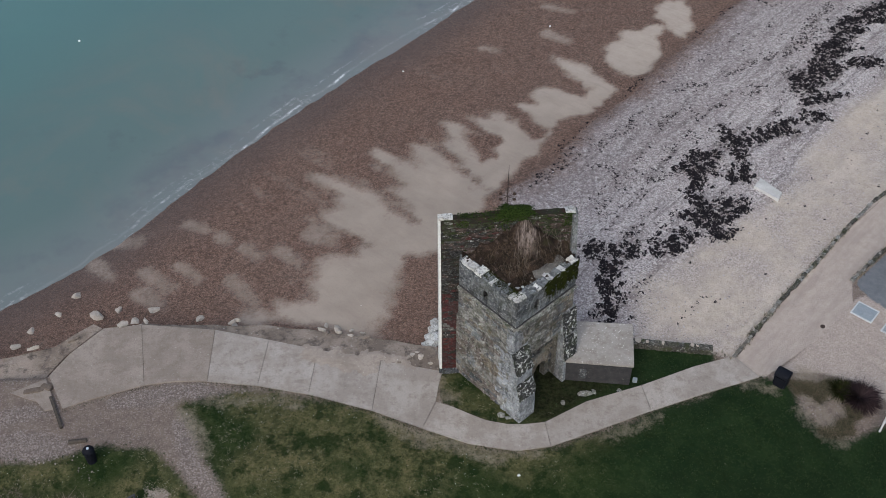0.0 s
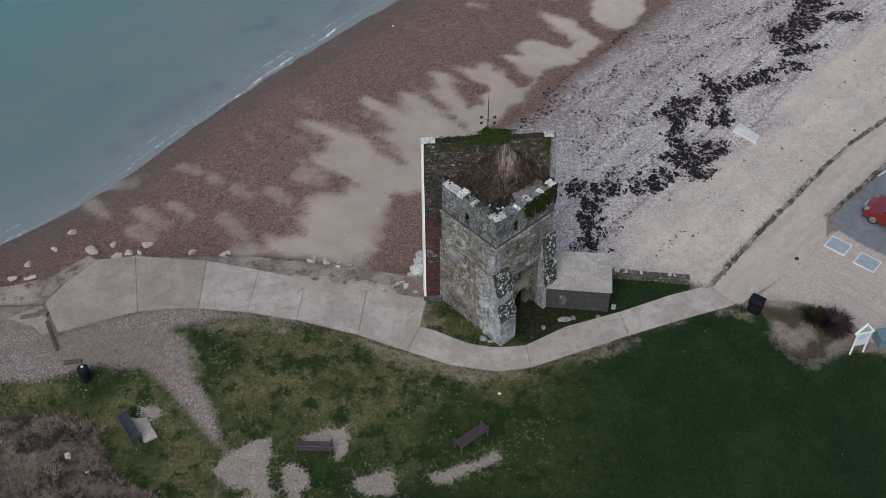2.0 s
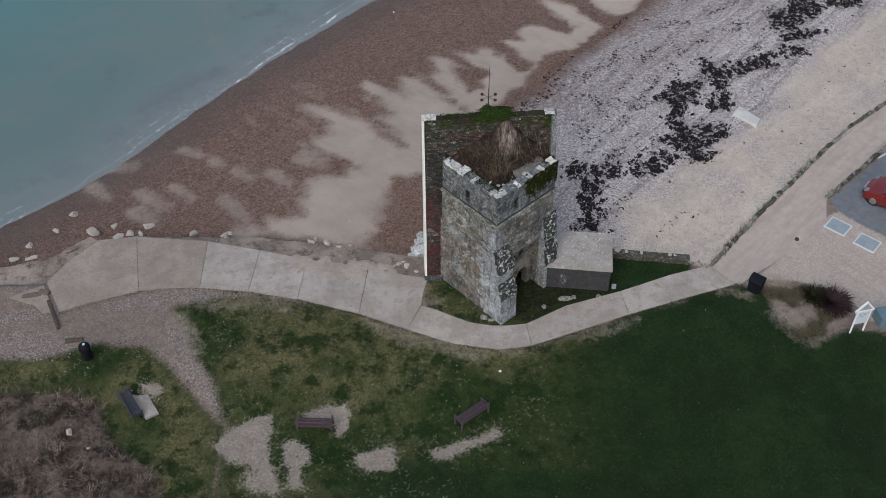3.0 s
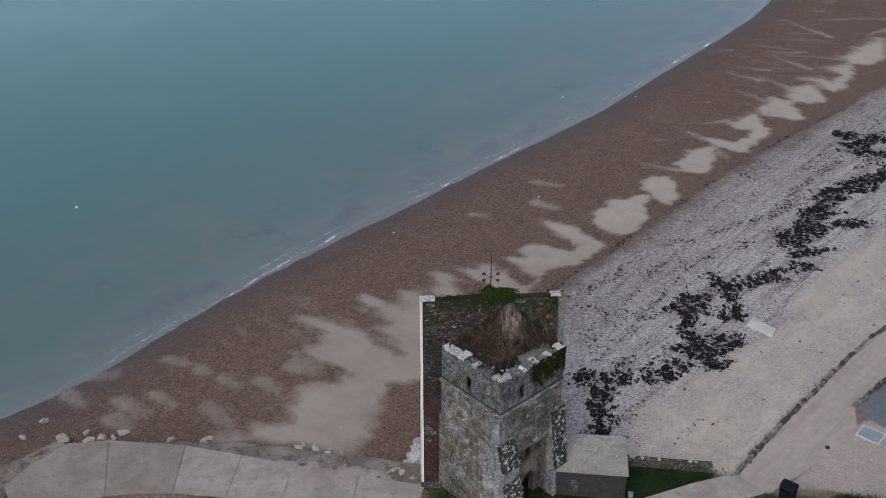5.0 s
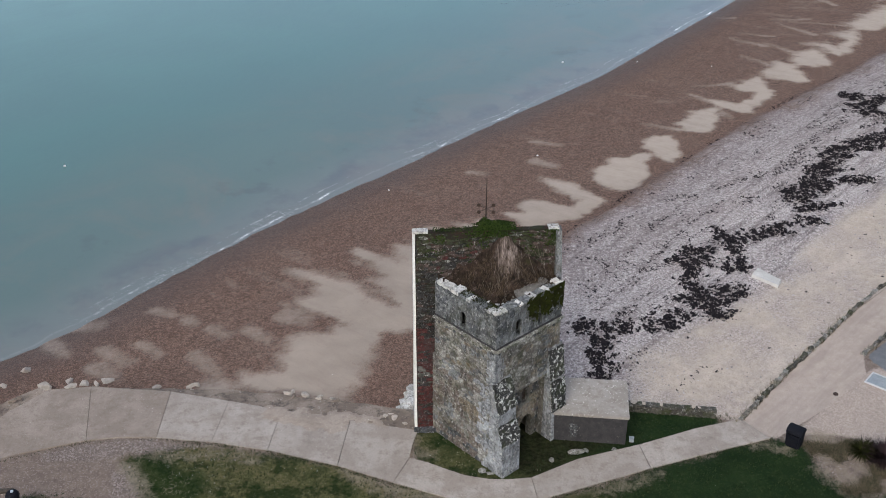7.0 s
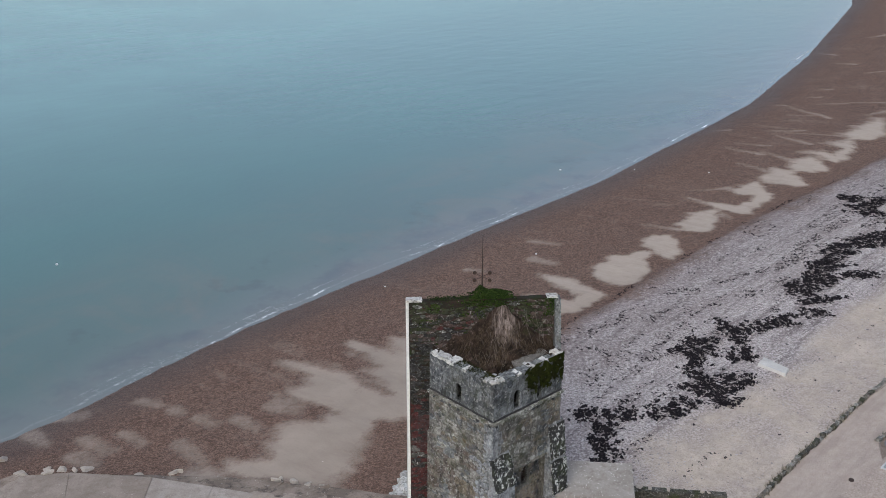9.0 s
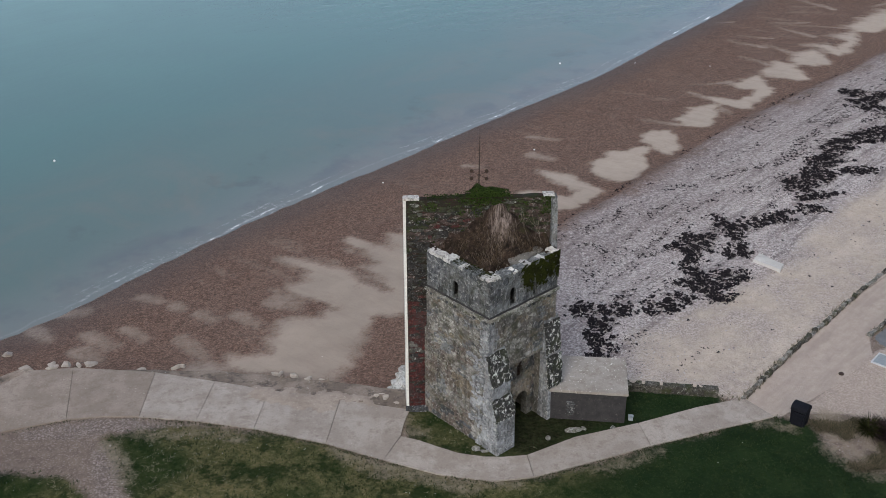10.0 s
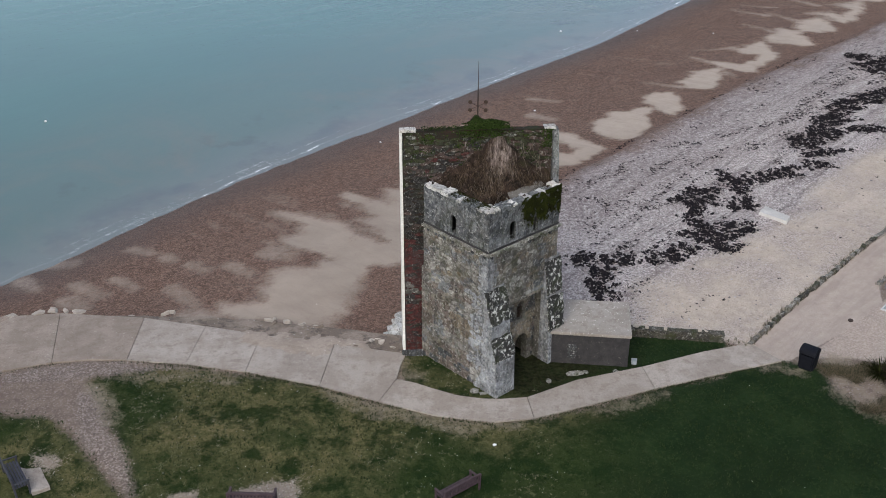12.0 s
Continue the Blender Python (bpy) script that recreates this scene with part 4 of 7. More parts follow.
def zones(x, y):
    wx, wy = x + 0.6 * (wander(x, y, 1.7, 6) - 0.5), y + 0.6 * (wander(x, y, 1.7, 7) - 0.5)
    wx, wy = wx + 0.3 * (wander(x, y, 0.6, 8) - 0.5), wy + 0.3 * (wander(x, y, 0.6, 9) - 0.5)
    s, b, t = to_line(wx, wy, SHORE), to_line(x, y, LAND), to_line(wx, wy, TOE)
    land = step(b, -0.1, 0.15)
    beach = 1 - land
    # ripples of the backwash comb the sand seawards
    u, v = 0.66 * x + 0.75 * y, 0.75 * x - 0.66 * y
    comb = wander(u, v / 6.0, 0.8, 14) + 0.6 * wander(u, v / 8.0, 0.35, 15) - 0.8
    fx, fy = 0.5 * (wx + x) + 0.22 * comb, 0.5 * (wy + y) - 0.2 * comb
    sand = np.zeros(x.shape)
    sea = step(-to_line(x, y, TOE), 2, 7)
    feather = (0.35 + 0.75 * sea) * (wander(u * 1.6, v * 0.4, 0.7, 63) - 0.5) + 0.35 * (wander(x, y, 0.45, 64) - 0.5)
    for outline, crisp in ((SAND_MAIN, 0.28), (SAND_NEXT, 0.24), (SAND_LOBE, 0.25), (SAND_LOBE_FAR, 0.25), (SAND_POOL_A, 0.3), (SAND_POOL_B, 0.3), (SAND_POOL_C, 0.35), (SAND_POOL_D, 0.35),
                           (SAND_POOL_E, 0.4), (SAND_POOL_F, 0.4)):
        sand = np.maximum(sand, step(in_outline(fx, fy, outline) + feather, -crisp * (1.3 + 2.2 * sea), crisp * (1.2 + 1.6 * sea)))
    sand = np.maximum(sand, 0.6 * fingers(fx, fy, SAND_STREAKS, 0.35, 0.4))
    sand = np.maximum(sand, 0.56 * fingers(0.6 * fx + 0.4 * x, 0.6 * fy + 0.4 * y, SAND_THIN, 0.32, 0.15))
    streak = wander(u * 2.0, v * 0.45, 1.6, 3) * 0.6 + wander(x, y, 5.0, 18) * 0.4
    sand = np.maximum(sand, 0.22 * step(streak, 0.6, 0.85) * step(s, 1.5, 4) * step(t, -0.5, -2.5))
    grey = step(t + 1.2 * (wander(x, y, 1.9, 27) - 0.5), -0.2, 3.4) * 0.75 + 0.25 * step(t, -0.1, 0.7)
    tan_line = [(9.0, 33.5), (9.3, 36.0), (9.9, 38.3), (12.6, 40.3), (16.0, 42.6), (18.5, 45.4), (22.9, 51.3), (28.3, 56.3), (60, 84), (400, 1400)]
    tan = step(to_line(wx, wy, tan_line), -1.0, 1.5) * (0.72 + 0.28 * step(wander(x, y, 2.6, 26), 0.25, 0.6))
    turf = np.maximum(step(in_outline(wx * 0.6 + x * 0.4, wy * 0.6 + y * 0.4, LAWN), -0.8, 0.5), step(in_outline(wx * 0.6 + x * 0.4, wy * 0.6 + y * 0.4, LAWN_WEST), -0.6, 0.4))
    turf = np.maximum(turf, step(in_outline(x, y, TOWER_LAWN), -0.3, 0.1))
    thin = step(8.5 - x, 0, 9) * step(wander(x, y, 2.4, 12), 0.3, 0.65) * (0.4 + 0.6 * step(y + 0.1 * x + 3.0 * (wander(x, y, 2.0, 67) - 0.5), 23.6, 26.4))
    thin = np.maximum(thin, 0.9 * step(in_outline(x, y, LAWN_WEST), -0.3, 0.5) * step(wander(x, y, 1.6, 74), 0.3, 0.6))
    verge = np.abs(to_line(x, y, [(-11, 31.2), (-3.3, 29.7), (3.3, 27.5), (9.5, 29.5)]))
    thin = np.maximum(thin, 0.85 * step(4.4 - verge, 0, 2.5) * step(wander(x, y, 1.1, 79), 0.25, 0.55) * step(2.0 - x, 0, 4))
    thin = thin * (1 - step(1.25 - np.hypot(x + 9.5, y - 28.5), -0.3, 0.6))
    thin = np.maximum(thin, step(1.2 - verge, 0, 1))
    road = step(in_outline(x, y, [(13.9, 33.3), (15.3, 31.9), (18.6, 34.4), (20.8, 36.5), (21.2, 38.2), (60, 75.5), (60, 79.5), (26.7, 47.0)]), -0.3, 0.2)
    # damp turf before the door, with the recess's shade painted into its colour
    damp = step(in_outline(wx, wy, TOWER_LAWN), -0.2, 0.5) * step(10.5 - x, 0, 4) * step(x + 0.8 * (y - 30), 2.6, 3.8)
    return {"damp": damp, "sand": sand * beach, "drained": step(y - 0.25 * x, 49, 57), "grey": grey * beach, "bank": step(t + 1.5 * (wander(x, y, 3.0, 61) - 0.5), 0.8, 8.5), "tan": tan * beach, "wet": step(4.5 - s, 0, 4.5) * beach, "land": land, "turf": turf * land, "thin": thin,
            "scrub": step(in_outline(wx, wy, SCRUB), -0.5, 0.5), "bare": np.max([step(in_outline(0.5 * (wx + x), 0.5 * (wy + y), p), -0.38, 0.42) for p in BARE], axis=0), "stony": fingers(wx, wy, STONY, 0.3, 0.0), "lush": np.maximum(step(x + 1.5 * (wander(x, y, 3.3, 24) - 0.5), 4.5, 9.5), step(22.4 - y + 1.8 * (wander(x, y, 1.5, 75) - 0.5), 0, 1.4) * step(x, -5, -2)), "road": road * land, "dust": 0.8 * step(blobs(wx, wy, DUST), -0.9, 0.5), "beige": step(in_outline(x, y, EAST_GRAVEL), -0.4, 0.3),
            "tar": step(in_outline(x, y, CAR_PARK), -0.2, 0.2)}


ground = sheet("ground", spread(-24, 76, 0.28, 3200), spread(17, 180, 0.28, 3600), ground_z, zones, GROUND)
tagged(ground, "shingle and sand beach rising to turf and trodden gravel", "ground", kind="structure")
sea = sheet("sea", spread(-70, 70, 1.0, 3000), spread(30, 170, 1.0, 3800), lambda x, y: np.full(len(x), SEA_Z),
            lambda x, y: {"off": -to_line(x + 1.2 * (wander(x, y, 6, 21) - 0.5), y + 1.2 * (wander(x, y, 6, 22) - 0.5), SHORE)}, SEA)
tagged(sea, "calm murky teal sea with thin broken foam at the shingle", "sea", kind="structure")

# ---- promenade: cast concrete bays, each a slab ----
promenade = thing("promenade", (0, 0, 0), "pale cast concrete seafront path in separate bays", "path", kind="structure")
BAYS = [
    [(-20.4, 30.95), (-18.93, 31.78), (-18.0, 30.05), (-18.48, 29.9), (-19.04, 30.45), (-19.5, 30.6)],
    [(-17.7, 30.0), (-16.7, 30.5), (-14.17, 31.39), (-15.05, 35.2), (-16.9, 34.95), (-18.2, 33.3), (-18.85, 31.96)],
    [(-14.17, 31.39), (-12.8, 31.62), (-11.22, 31.62), (-11.33, 34.87), (-15.05, 35.2)],
    [(-11.22, 31.62), (-8.81, 31.36), (-8.57, 34.22), (-11.33, 34.87)],
    [(-8.81, 31.36), (-6.34, 30.86), (-6.11, 33.58), (-8.57, 34.22)],
    [(-6.34, 30.86), (-3.3, 29.92), (-3.01, 32.9), (-6.11, 33.58)],
    [(-3.3, 29.92), (-0.95, 28.92), (-0.33, 30.42), (-0.22, 31.3), (-0.02, 32.25), (-3.01, 32.9)],
    [(-0.95, 28.92), (1.18, 28.08), (3.29, 27.69), (4.88, 27.93), (4.7, 29.27), (3.75, 29.15), (2.99, 29.16), (1.99, 29.38), (1.18, 29.76), (0.42, 30.16), (-0.33, 30.42)],
    [(4.88, 27.93), (6.54, 28.59), (9.68, 29.9), (9.42, 31.4), (6.7, 30.45), (4.7, 29.27)],
    [(9.68, 29.9), (12.26, 30.87), (15.14, 31.9), (14.19, 33.2), (12.1, 32.55), (9.42, 31.4)],
]
for i, pts in enumerate(BAYS):
    bm = bmesh.new()
    c = sum((Vector(p) for p in pts), Vector((0, 0))) / len(pts)
    inner = [tuple(Vector(p) + (c - Vector(p)).normalized() * 0.008) for p in pts]
    lift = 0.003 * (i % 3)
    prism(bm, inner, -0.35, 0.015 + lift, [tuple(Vector(p) + (c - Vector(p)).normalized() * 0.006) for p in inner])
    part("slab", bm, PATH if i > 2 else PATH_STAINED, promenade)

# brown sand blown over the seaward edge of the path
DRIFT = [(-7.15, 33.3), (-6.26, 32.74), (-4.81, 32.28), (-3.78, 31.97), (-2.86, 32.7), (-1.92, 32.5), (-1.0, 32.2), (-1.65, 32.95), (-3.09, 33.34), (-4.15, 33.5), (-5.49, 33.75), (-7.04, 33.8)]
gx, gy = np.meshgrid(np.arange(-7.6, -0.6, 0.06), np.arange(31.7, 34.0, 0.06))
depth = step(in_outline(gx + 0.5 * (wander(gx, gy, 0.5, 71) - 0.5), gy + 0.5 * (wander(gx, gy, 0.5, 72) - 0.5), DRIFT) + 0.3 * (wander(gx, gy, 0.16, 73) - 0.55), -0.02, 0.5)
bm = bmesh.new()
grid = {}
for j, i in zip(*np.nonzero(depth > 0)):
    grid[i, j] = bm.verts.new((gx[j, i], gy[j, i], 0.02 + 0.025 * depth[j, i]))
for i, j in list(grid):
    q = [grid.get(k) for k in ((i, j), (i + 1, j), (i + 1, j + 1), (i, j + 1))]
    if all(q):
        bm.faces.new(q)
tagged(part("sand_drift", bm, concrete_material("drifted_sand", (0.27, 0.226, 0.19), (0.35, 0.298, 0.255), 0.5, (0.20, 0.162, 0.134), 0.7), smooth=True), "thin drift of brown sand blown over the concrete path", "sand", kind="stuff")

# sea wall apron below the promenade
apron = thing("sea_wall", (0, 0, 0), "stained low concrete sea wall under the seafront path", "sea wall", kind="structure")
bm = bmesh.new()
top_in = [(-15.0, 35.2), (-11.33, 34.88), (-8.57, 34.23), (-6.11, 33.6), (-3.0, 32.92), (0.02, 32.27)]
top_out = [(-15.1, 35.45), (-12.0, 35.3), (-8.76, 35.25), (-6.4, 34.95), (-3.45, 34.4), (-0.3, 33.9)]
foot = [(x - 0.05, y + 0.35) for x, y in top_out]
steps = 6
rows3 = []
for line, z in ((top_in, -0.03), (top_out, -0.16), (foot, -1.1)):
    row = []
    for (ax, ay), (bx, by) in zip(line, line[1:]):
        for k in range(steps):
            f = k / steps
            x, y = ax + (bx - ax) * f, ay + (by - ay) * f
            row.append((x + 0.12 * noise.noise((x * 1.3, y, z)), y + 0.16 * noise.noise((x * 1.1, y, 5 + z)) * (z < -0.1), z + 0.05 * noise.noise((x, y, 9))))
    rows3.append([bm.verts.new(p) for p in row + [(*line[-1], z)]])
for a, b in zip(rows3, rows3[1:]):
    for k in range(len(a) - 1):
        bm.faces.new((a[k], a[k + 1], b[k + 1], b[k]))
bmesh.ops.recalc_face_normals(bm, faces=bm.faces[:])
part("apron", bm, APRON, apron)
bm = bmesh.new()
prism(bm, [(-60, 17), (-24, 31.4), (-20.4, 31.6), (-19.1, 32.02), (-18.5, 33.4), (-17.12, 35.16), (-17.6, 35.5), (-19.2, 34.0), (-21.5, 33.2), (-24.5, 32.8), (-60, 19)], -1.6, -0.3)
roughen(bm, 0.14, 0.9, 3)
part("west_apron", bm, APRON, apron)

# two weathered kerb lines along the causeway
for nm, line, h in (("causeway_wall", [(14.1, 33.1), (14.9, 34.0), (17.5, 37.1), (19.8, 39.6), (21.9, 42.0), (24.1, 44.3), (27, 46.7), (40, 59.5), (60, 79.6)], 0.2),
                    ("car_park_kerb", [(21.25, 38.2), (22.9, 39.8), (25.9, 42.7), (34, 50.5), (60, 75.6)], 0.22)):
    e = thing(nm, (0, 0, 0), "low rough stone edging tufted with dry weed", "edging", kind="structure")
    far = bmesh.new()
    for (ax, ay), (bx, by) in zip(line, line[1:]):
        d = Vector((bx - ax, by - ay, 0))
        m = Matrix.Translation((ax, ay, 0)) @ Matrix.Rotation(math.atan2(by - ay, bx - ax), 4, "Z")
        k = 0.0
        while k < d.length - 0.05:
            w = min(random.uniform(0.16, 0.36), d.length - k)
            bm = far if ax > 26 else bmesh.new()
            vs = box(bm, k, k + w - 0.02, -0.09 + random.uniform(-0.03, 0.03), 0.09 + random.uniform(-0.03, 0.03), -0.3, h * random.uniform(0.3, 0.95), m)
            for v in vs:
                v.co += noise.noise_vector(v.co * 5) * 0.03
            if ax <= 26:
                part("stone", bm, RUBBLE_MOSSY if random.random() < 0.45 else RUBBLE_PALE if random.random() < 0.5 else RUBBLE_WARM, e)
            k += w
    part("far_edging", far, RUBBLE_MOSSY, e)["kind"] = "stuff"

# ---- the tower ----
CORNER, LEFT, RIGHT = Vector((3.1, 29.88, 0)), Vector((0.72, 32.45, 0)), Vector((5.85, 32.42, 0))
STRING, PARAPET = 5.8, 7.45
tower = thing("church_tower", (0, 0, 0), "ruined grey rubble church tower with a tall brick back wall", "tower")


def face_frame(a, b):
    """Local frame of an upright wall from a to b: x along it, y up, z outward (to the right of the way)."""
    u = (b - a).normalized()
    n = Vector((u.y, -u.x, 0))
    return Matrix(((u.x, 0, n.x, a.x), (u.y, 0, n.y, a.y), (0, 1, 0, a.z), (0, 0, 0, 1)))


def stone_shapes(count, seed):
    r = random.Random(seed)
    shapes = []
    for _ in range(count):
        bm = bmesh.new()
        j = lambda: r.uniform(-0.05, 0.05)
        turn, n = r.uniform(0, 6.3), r.choice((5, 6, 7))
        ring = []
        for k in range(n):
            t = turn + (k + r.uniform(-0.3, 0.3)) * 2 * math.pi / n
            c, s = math.cos(t), math.sin(t)
            q = 0.56 / (abs(c) ** 4 + abs(s) ** 4) ** 0.25
            ring.append((c * q, s * q))
        base = [bm.verts.new((x, y, -0.5)) for x, y in ring]
        front = [bm.verts.new((x * 0.82 + j(), y * 0.82 + j(), 0.35 + r.uniform(-0.25, 0.25))) for x, y in ring]
        mid = bm.verts.new((j() * 2, j() * 2, 0.5))
        for k in range(n):
            bm.faces.new((base[k], base[(k + 1) % n], front[(k + 1) % n], front[k]))
            bm.faces.new((front[k], front[(k + 1) % n], mid))
        shapes.append(mesh_of(bm, "stone"))
    return shapes


STONES = stone_shapes(14, 3)


def course_plan(w, h, z0, hole, size, seed):
    """Rough courses of stones on a wall w by h: (x, y, width, height, depth)."""
    r = random.Random(seed)
    out, y = [], 0.0
    while y < h - 0.05:
        ch = min(r.uniform(0.65, 1.35) * size[1], h - y)
        x = -r.uniform(0, size[0])
        while x < w - 0.05:
            cw = r.uniform(0.45, 1.6) * size[0]
            x0, x1 = max(0, x), min(w, x + cw)
            if x1 - x0 > 0.06 and not hole((x0 + x1) / 2, z0 + y + ch / 2, (x1 - x0) / 2):
                out.append(((x0 + x1) / 2, y + ch / 2 + ch * r.uniform(-0.22, 0.22), x1 - x0, ch * r.uniform(0.75, 1.3), r.uniform(0.03, 0.075)))
            x += cw
        y += ch
    return out


def lay_stones(a, b, z0, z1, parent, material, size=(0.36, 0.2), hole=lambda x, z, w: False, single=False, seed=1, name="stone", deep=1.0, lean=None):
    """Stones over a wall face; material may be a function of (along, height, chance)."""
    a = Vector((a.x, a.y, z0))
    f = face_frame(a, Vector((b.x, b.y, z0))) if lean is None else lean
    w = (Vector((b.x, b.y, z0)) - a).length
    r = random.Random(seed + 50)
    plan = course_plan(w, z1 - z0, z0, hole, size, seed)
    if single:
        for x, y, sw, sh, d in plan:
            ob = part(name, STONES[r.randrange(14)], None, parent)
            if not ob.data.materials:
                ob.data.materials.append(None)
            ob.material_slots[0].link, ob.material_slots[0].material = "OBJECT", material(x, z0 + y, r.random()) if callable(material) else material
            ob.matrix_basis = parent.matrix_world.inverted() @ f @ Matrix.Translation((x, y, d * deep / 2 - 0.012)) @ Matrix.Rotation(r.uniform(-0.3, 0.3), 4, "Z") @ Matrix.Diagonal((sw, sh, d * deep, 1))
        return
    vs, fs = [], []
    for x, y, sw, sh, d in plan:
        me = STONES[r.randrange(14)]
        m = f @ Matrix.Translation((x, y, d * deep / 2 - 0.012)) @ Matrix.Rotation(r.uniform(-0.3, 0.3), 4, "Z") @ Matrix.Diagonal((sw, sh, d * deep, 1))
        k = len(vs)
        vs += [tuple(m @ v.co) for v in me.vertices]
        fs += [tuple(k + i for i in p.vertices) for p in me.polygons]
    me = bpy.data.meshes.new(name)
    me.from_pydata(vs, [], fs)
    part(name, me, material, parent)["kind"] = "stuff"


OUT = Vector((0.673, -0.740, 0))  # outward from the landward face
ALONG = (RIGHT - CORNER).normalized()
WIDTH = (RIGHT - CORNER).length


def arch_cutter(frame_m, x, z0, z1, w, deep, front=0.5):
    bm = bmesh.new()
    pts = [(-w / 2, z0), (w / 2, z0)] + [(w / 2 * math.cos(t), z1 - w / 2 + w / 2 * math.sin(t)) for t in np.linspace(0, math.pi, 9)]
    lo = [bm.verts.new((x + px, pz, front)) for px, pz in pts]
    hi = [bm.verts.new((x + px, pz, -deep)) for px, pz in pts]
    n = len(pts)
    bm.faces.new(lo), bm.faces.new(hi[::-1])
    for i in range(n):
        bm.faces.new((lo[(i + 1) % n], lo[i], hi[i], hi[(i + 1) % n]))
    bmesh.ops.recalc_face_normals(bm, faces=bm.faces[:])
    bmesh.ops.transform(bm, matrix=frame_m, verts=bm.verts[:])
    return bm


FL, FR = face_frame(LEFT, CORNER), face_frame(CORNER, RIGHT)
DOOR_X, WIN_X = 2.36, 2.26

bm = bmesh.new()
prism(bm, [LEFT.xy, CORNER.xy, RIGHT.xy, (5.8, 33.4), (0.72, 33.0)], -0.5, STRING)
core = part("shaft", bm, MORTAR, tower)
BACK = 0.42  # the infill of the old tower arch stands back by this much
recess = bmesh.new()
box(recess, 0.8, 3.1, -0.7, 3.3, -BACK, 0.6, FR)
FI = FR @ Matrix.Translation((0, 0, -BACK))
cut(core, [recess, arch_cutter(FI, DOOR_X, -0.6, 1.3, 0.74, 2.2), arch_cutter(FI, WIN_X, 2.0, 2.86, 0.36, 1.2), arch_cutter(FI, DOOR_X, -0.6, 1.7, 1.4, 2.1, -0.3), arch_cutter(FI, WIN_X, 1.85, 3.1, 0.9, 1.1, -0.2)])


def openings(x, z, w):
    return (abs(x - DOOR_X) < 0.40 + w and z < 1.4) or (abs(x - WIN_X) < 0.20 + w and 1.9 < z < 2.96) or not 0.75 < x < 3.15


LEDGE = 4.03
nl = Vector((FL[0][2], FL[1][2], 0)) * 0.13
bm = bmesh.new()
prism(bm, [(LEFT + nl).xy, (CORNER + nl + ALONG * 0.06).xy, (CORNER + ALONG * 0.1).xy, LEFT.xy], -0.5, LEDGE)
plinth = part("lower_stage", bm, MORTAR, tower, "thicker lower stage of weathered rubble")
FACE = (CORNER - LEFT).length


def patchy(x, z, k, scale=1.0):
    return noise.noise((x * scale, z * scale, k)) + 0.4 * noise.noise((x * scale * 2.7, z * scale * 2.7, k + 5))


def lower_stone(x, z, c):
    n = patchy(x, z, 2.0, 0.9)
    if FACE - x < 0.62 + 0.5 * n + 0.2 * c:
        return ASHLAR if c < 0.6 else RUBBLE_PALE
    if math.hypot((x - 2.25) / 0.7, (z - 2.35) / 0.4) < 0.7 + 0.5 * c:
        return RUBBLE_OCHRE
    if z < 0.55 + 0.5 * n:
        return RUBBLE_BROWN if c < 0.6 else RUBBLE_DARK
    if n > 0.12:
        return RUBBLE_BROWN if c < 0.7 else RUBBLE_WARM
    if n < -0.22:
        return RUBBLE_GREY if c < 0.6 else RUBBLE_PALE
    return RUBBLE_PART if c < 0.55 else RUBBLE_WARM if c < 0.8 else RUBBLE_BROWN


def upper_stone(x, z, c):
    n = patchy(x, z, 7.0, 1.0)
    if FACE - x < 0.4 + 0.3 * n:
        return ASHLAR
    if n < -0.1 or x < 0.5 * c:
        return RUBBLE_GREY if c < 0.5 else RUBBLE_PART
    return RUBBLE_PALE if c < 0.62 else RUBBLE_PART if c < 0.88 else RUBBLE_OCHRE


def south_stone(x, z, c):
    n = patchy(x, z, 11.0, 1.0)
    if z > 5.3 + 0.35 * n:
        return RUBBLE_PALE if c < 0.75 else RUBBLE_PART
    if x < 0.45 + 0.3 * n:
        return ASHLAR if c < 0.55 else RUBBLE_PALE
    if x > 2.5 and n < 0.1:
        return RUBBLE_GREY if c < 0.6 else RUBBLE_DARK
    if n > 0.1:
        return RUBBLE_OCHRE if c < 0.45 else RUBBLE_WARM
    return RUBBLE_PALE if c < 0.4 else RUBBLE_WARM if c < 0.75 else RUBBLE_PART


def infill_stone(x, z, c):
    if math.hypot((x - DOOR_X) / 0.75, (z - 1.7) / 0.6) < 0.8 + 0.3 * c:
        return RUBBLE_OCHRE
    return RUBBLE_BROWN if c < 0.45 else RUBBLE_DARK if c < 0.75 or z < 0.9 else RUBBLE_WARM


lay_stones(LEFT + nl, CORNER + nl, 0, LEDGE, plinth, lower_stone, (0.27, 0.17), single=True, seed=2, deep=0.75)
bm = bmesh.new()
prism(bm, [(LEFT + nl * 0.2).xy, (CORNER + nl * 0.2).xy, CORNER.xy, LEFT.xy], LEDGE, STRING)
upper = part("upper_stage", bm, MORTAR, tower, "pale weathered rubble upper stage")
lay_stones(LEFT + nl * 0.2, CORNER + nl * 0.2, LEDGE, STRING, upper, upper_stone, (0.28, 0.17), single=True, seed=3, deep=0.7)
lay_stones(CORNER, RIGHT, 3.3, STRING, core, south_stone, (0.36, 0.2), single=True, seed=4, deep=0.5)
infill = part("infill_wall", mesh_of((lambda b: (box(b, 0.78, 3.12, 3.22, 3.32, -BACK, 0.03, FR, bevel=0.01), b)[1])(bmesh.new()), "infill_wall"), RUBBLE_WARM, tower, "stone lintel over the set-back doorway wall")
lay_stones(CORNER - OUT * BACK, RIGHT - OUT * BACK, 0, 3.24, infill, infill_stone, (0.3, 0.18), openings, single=True, seed=5, deep=0.6)
bm = bmesh.new()
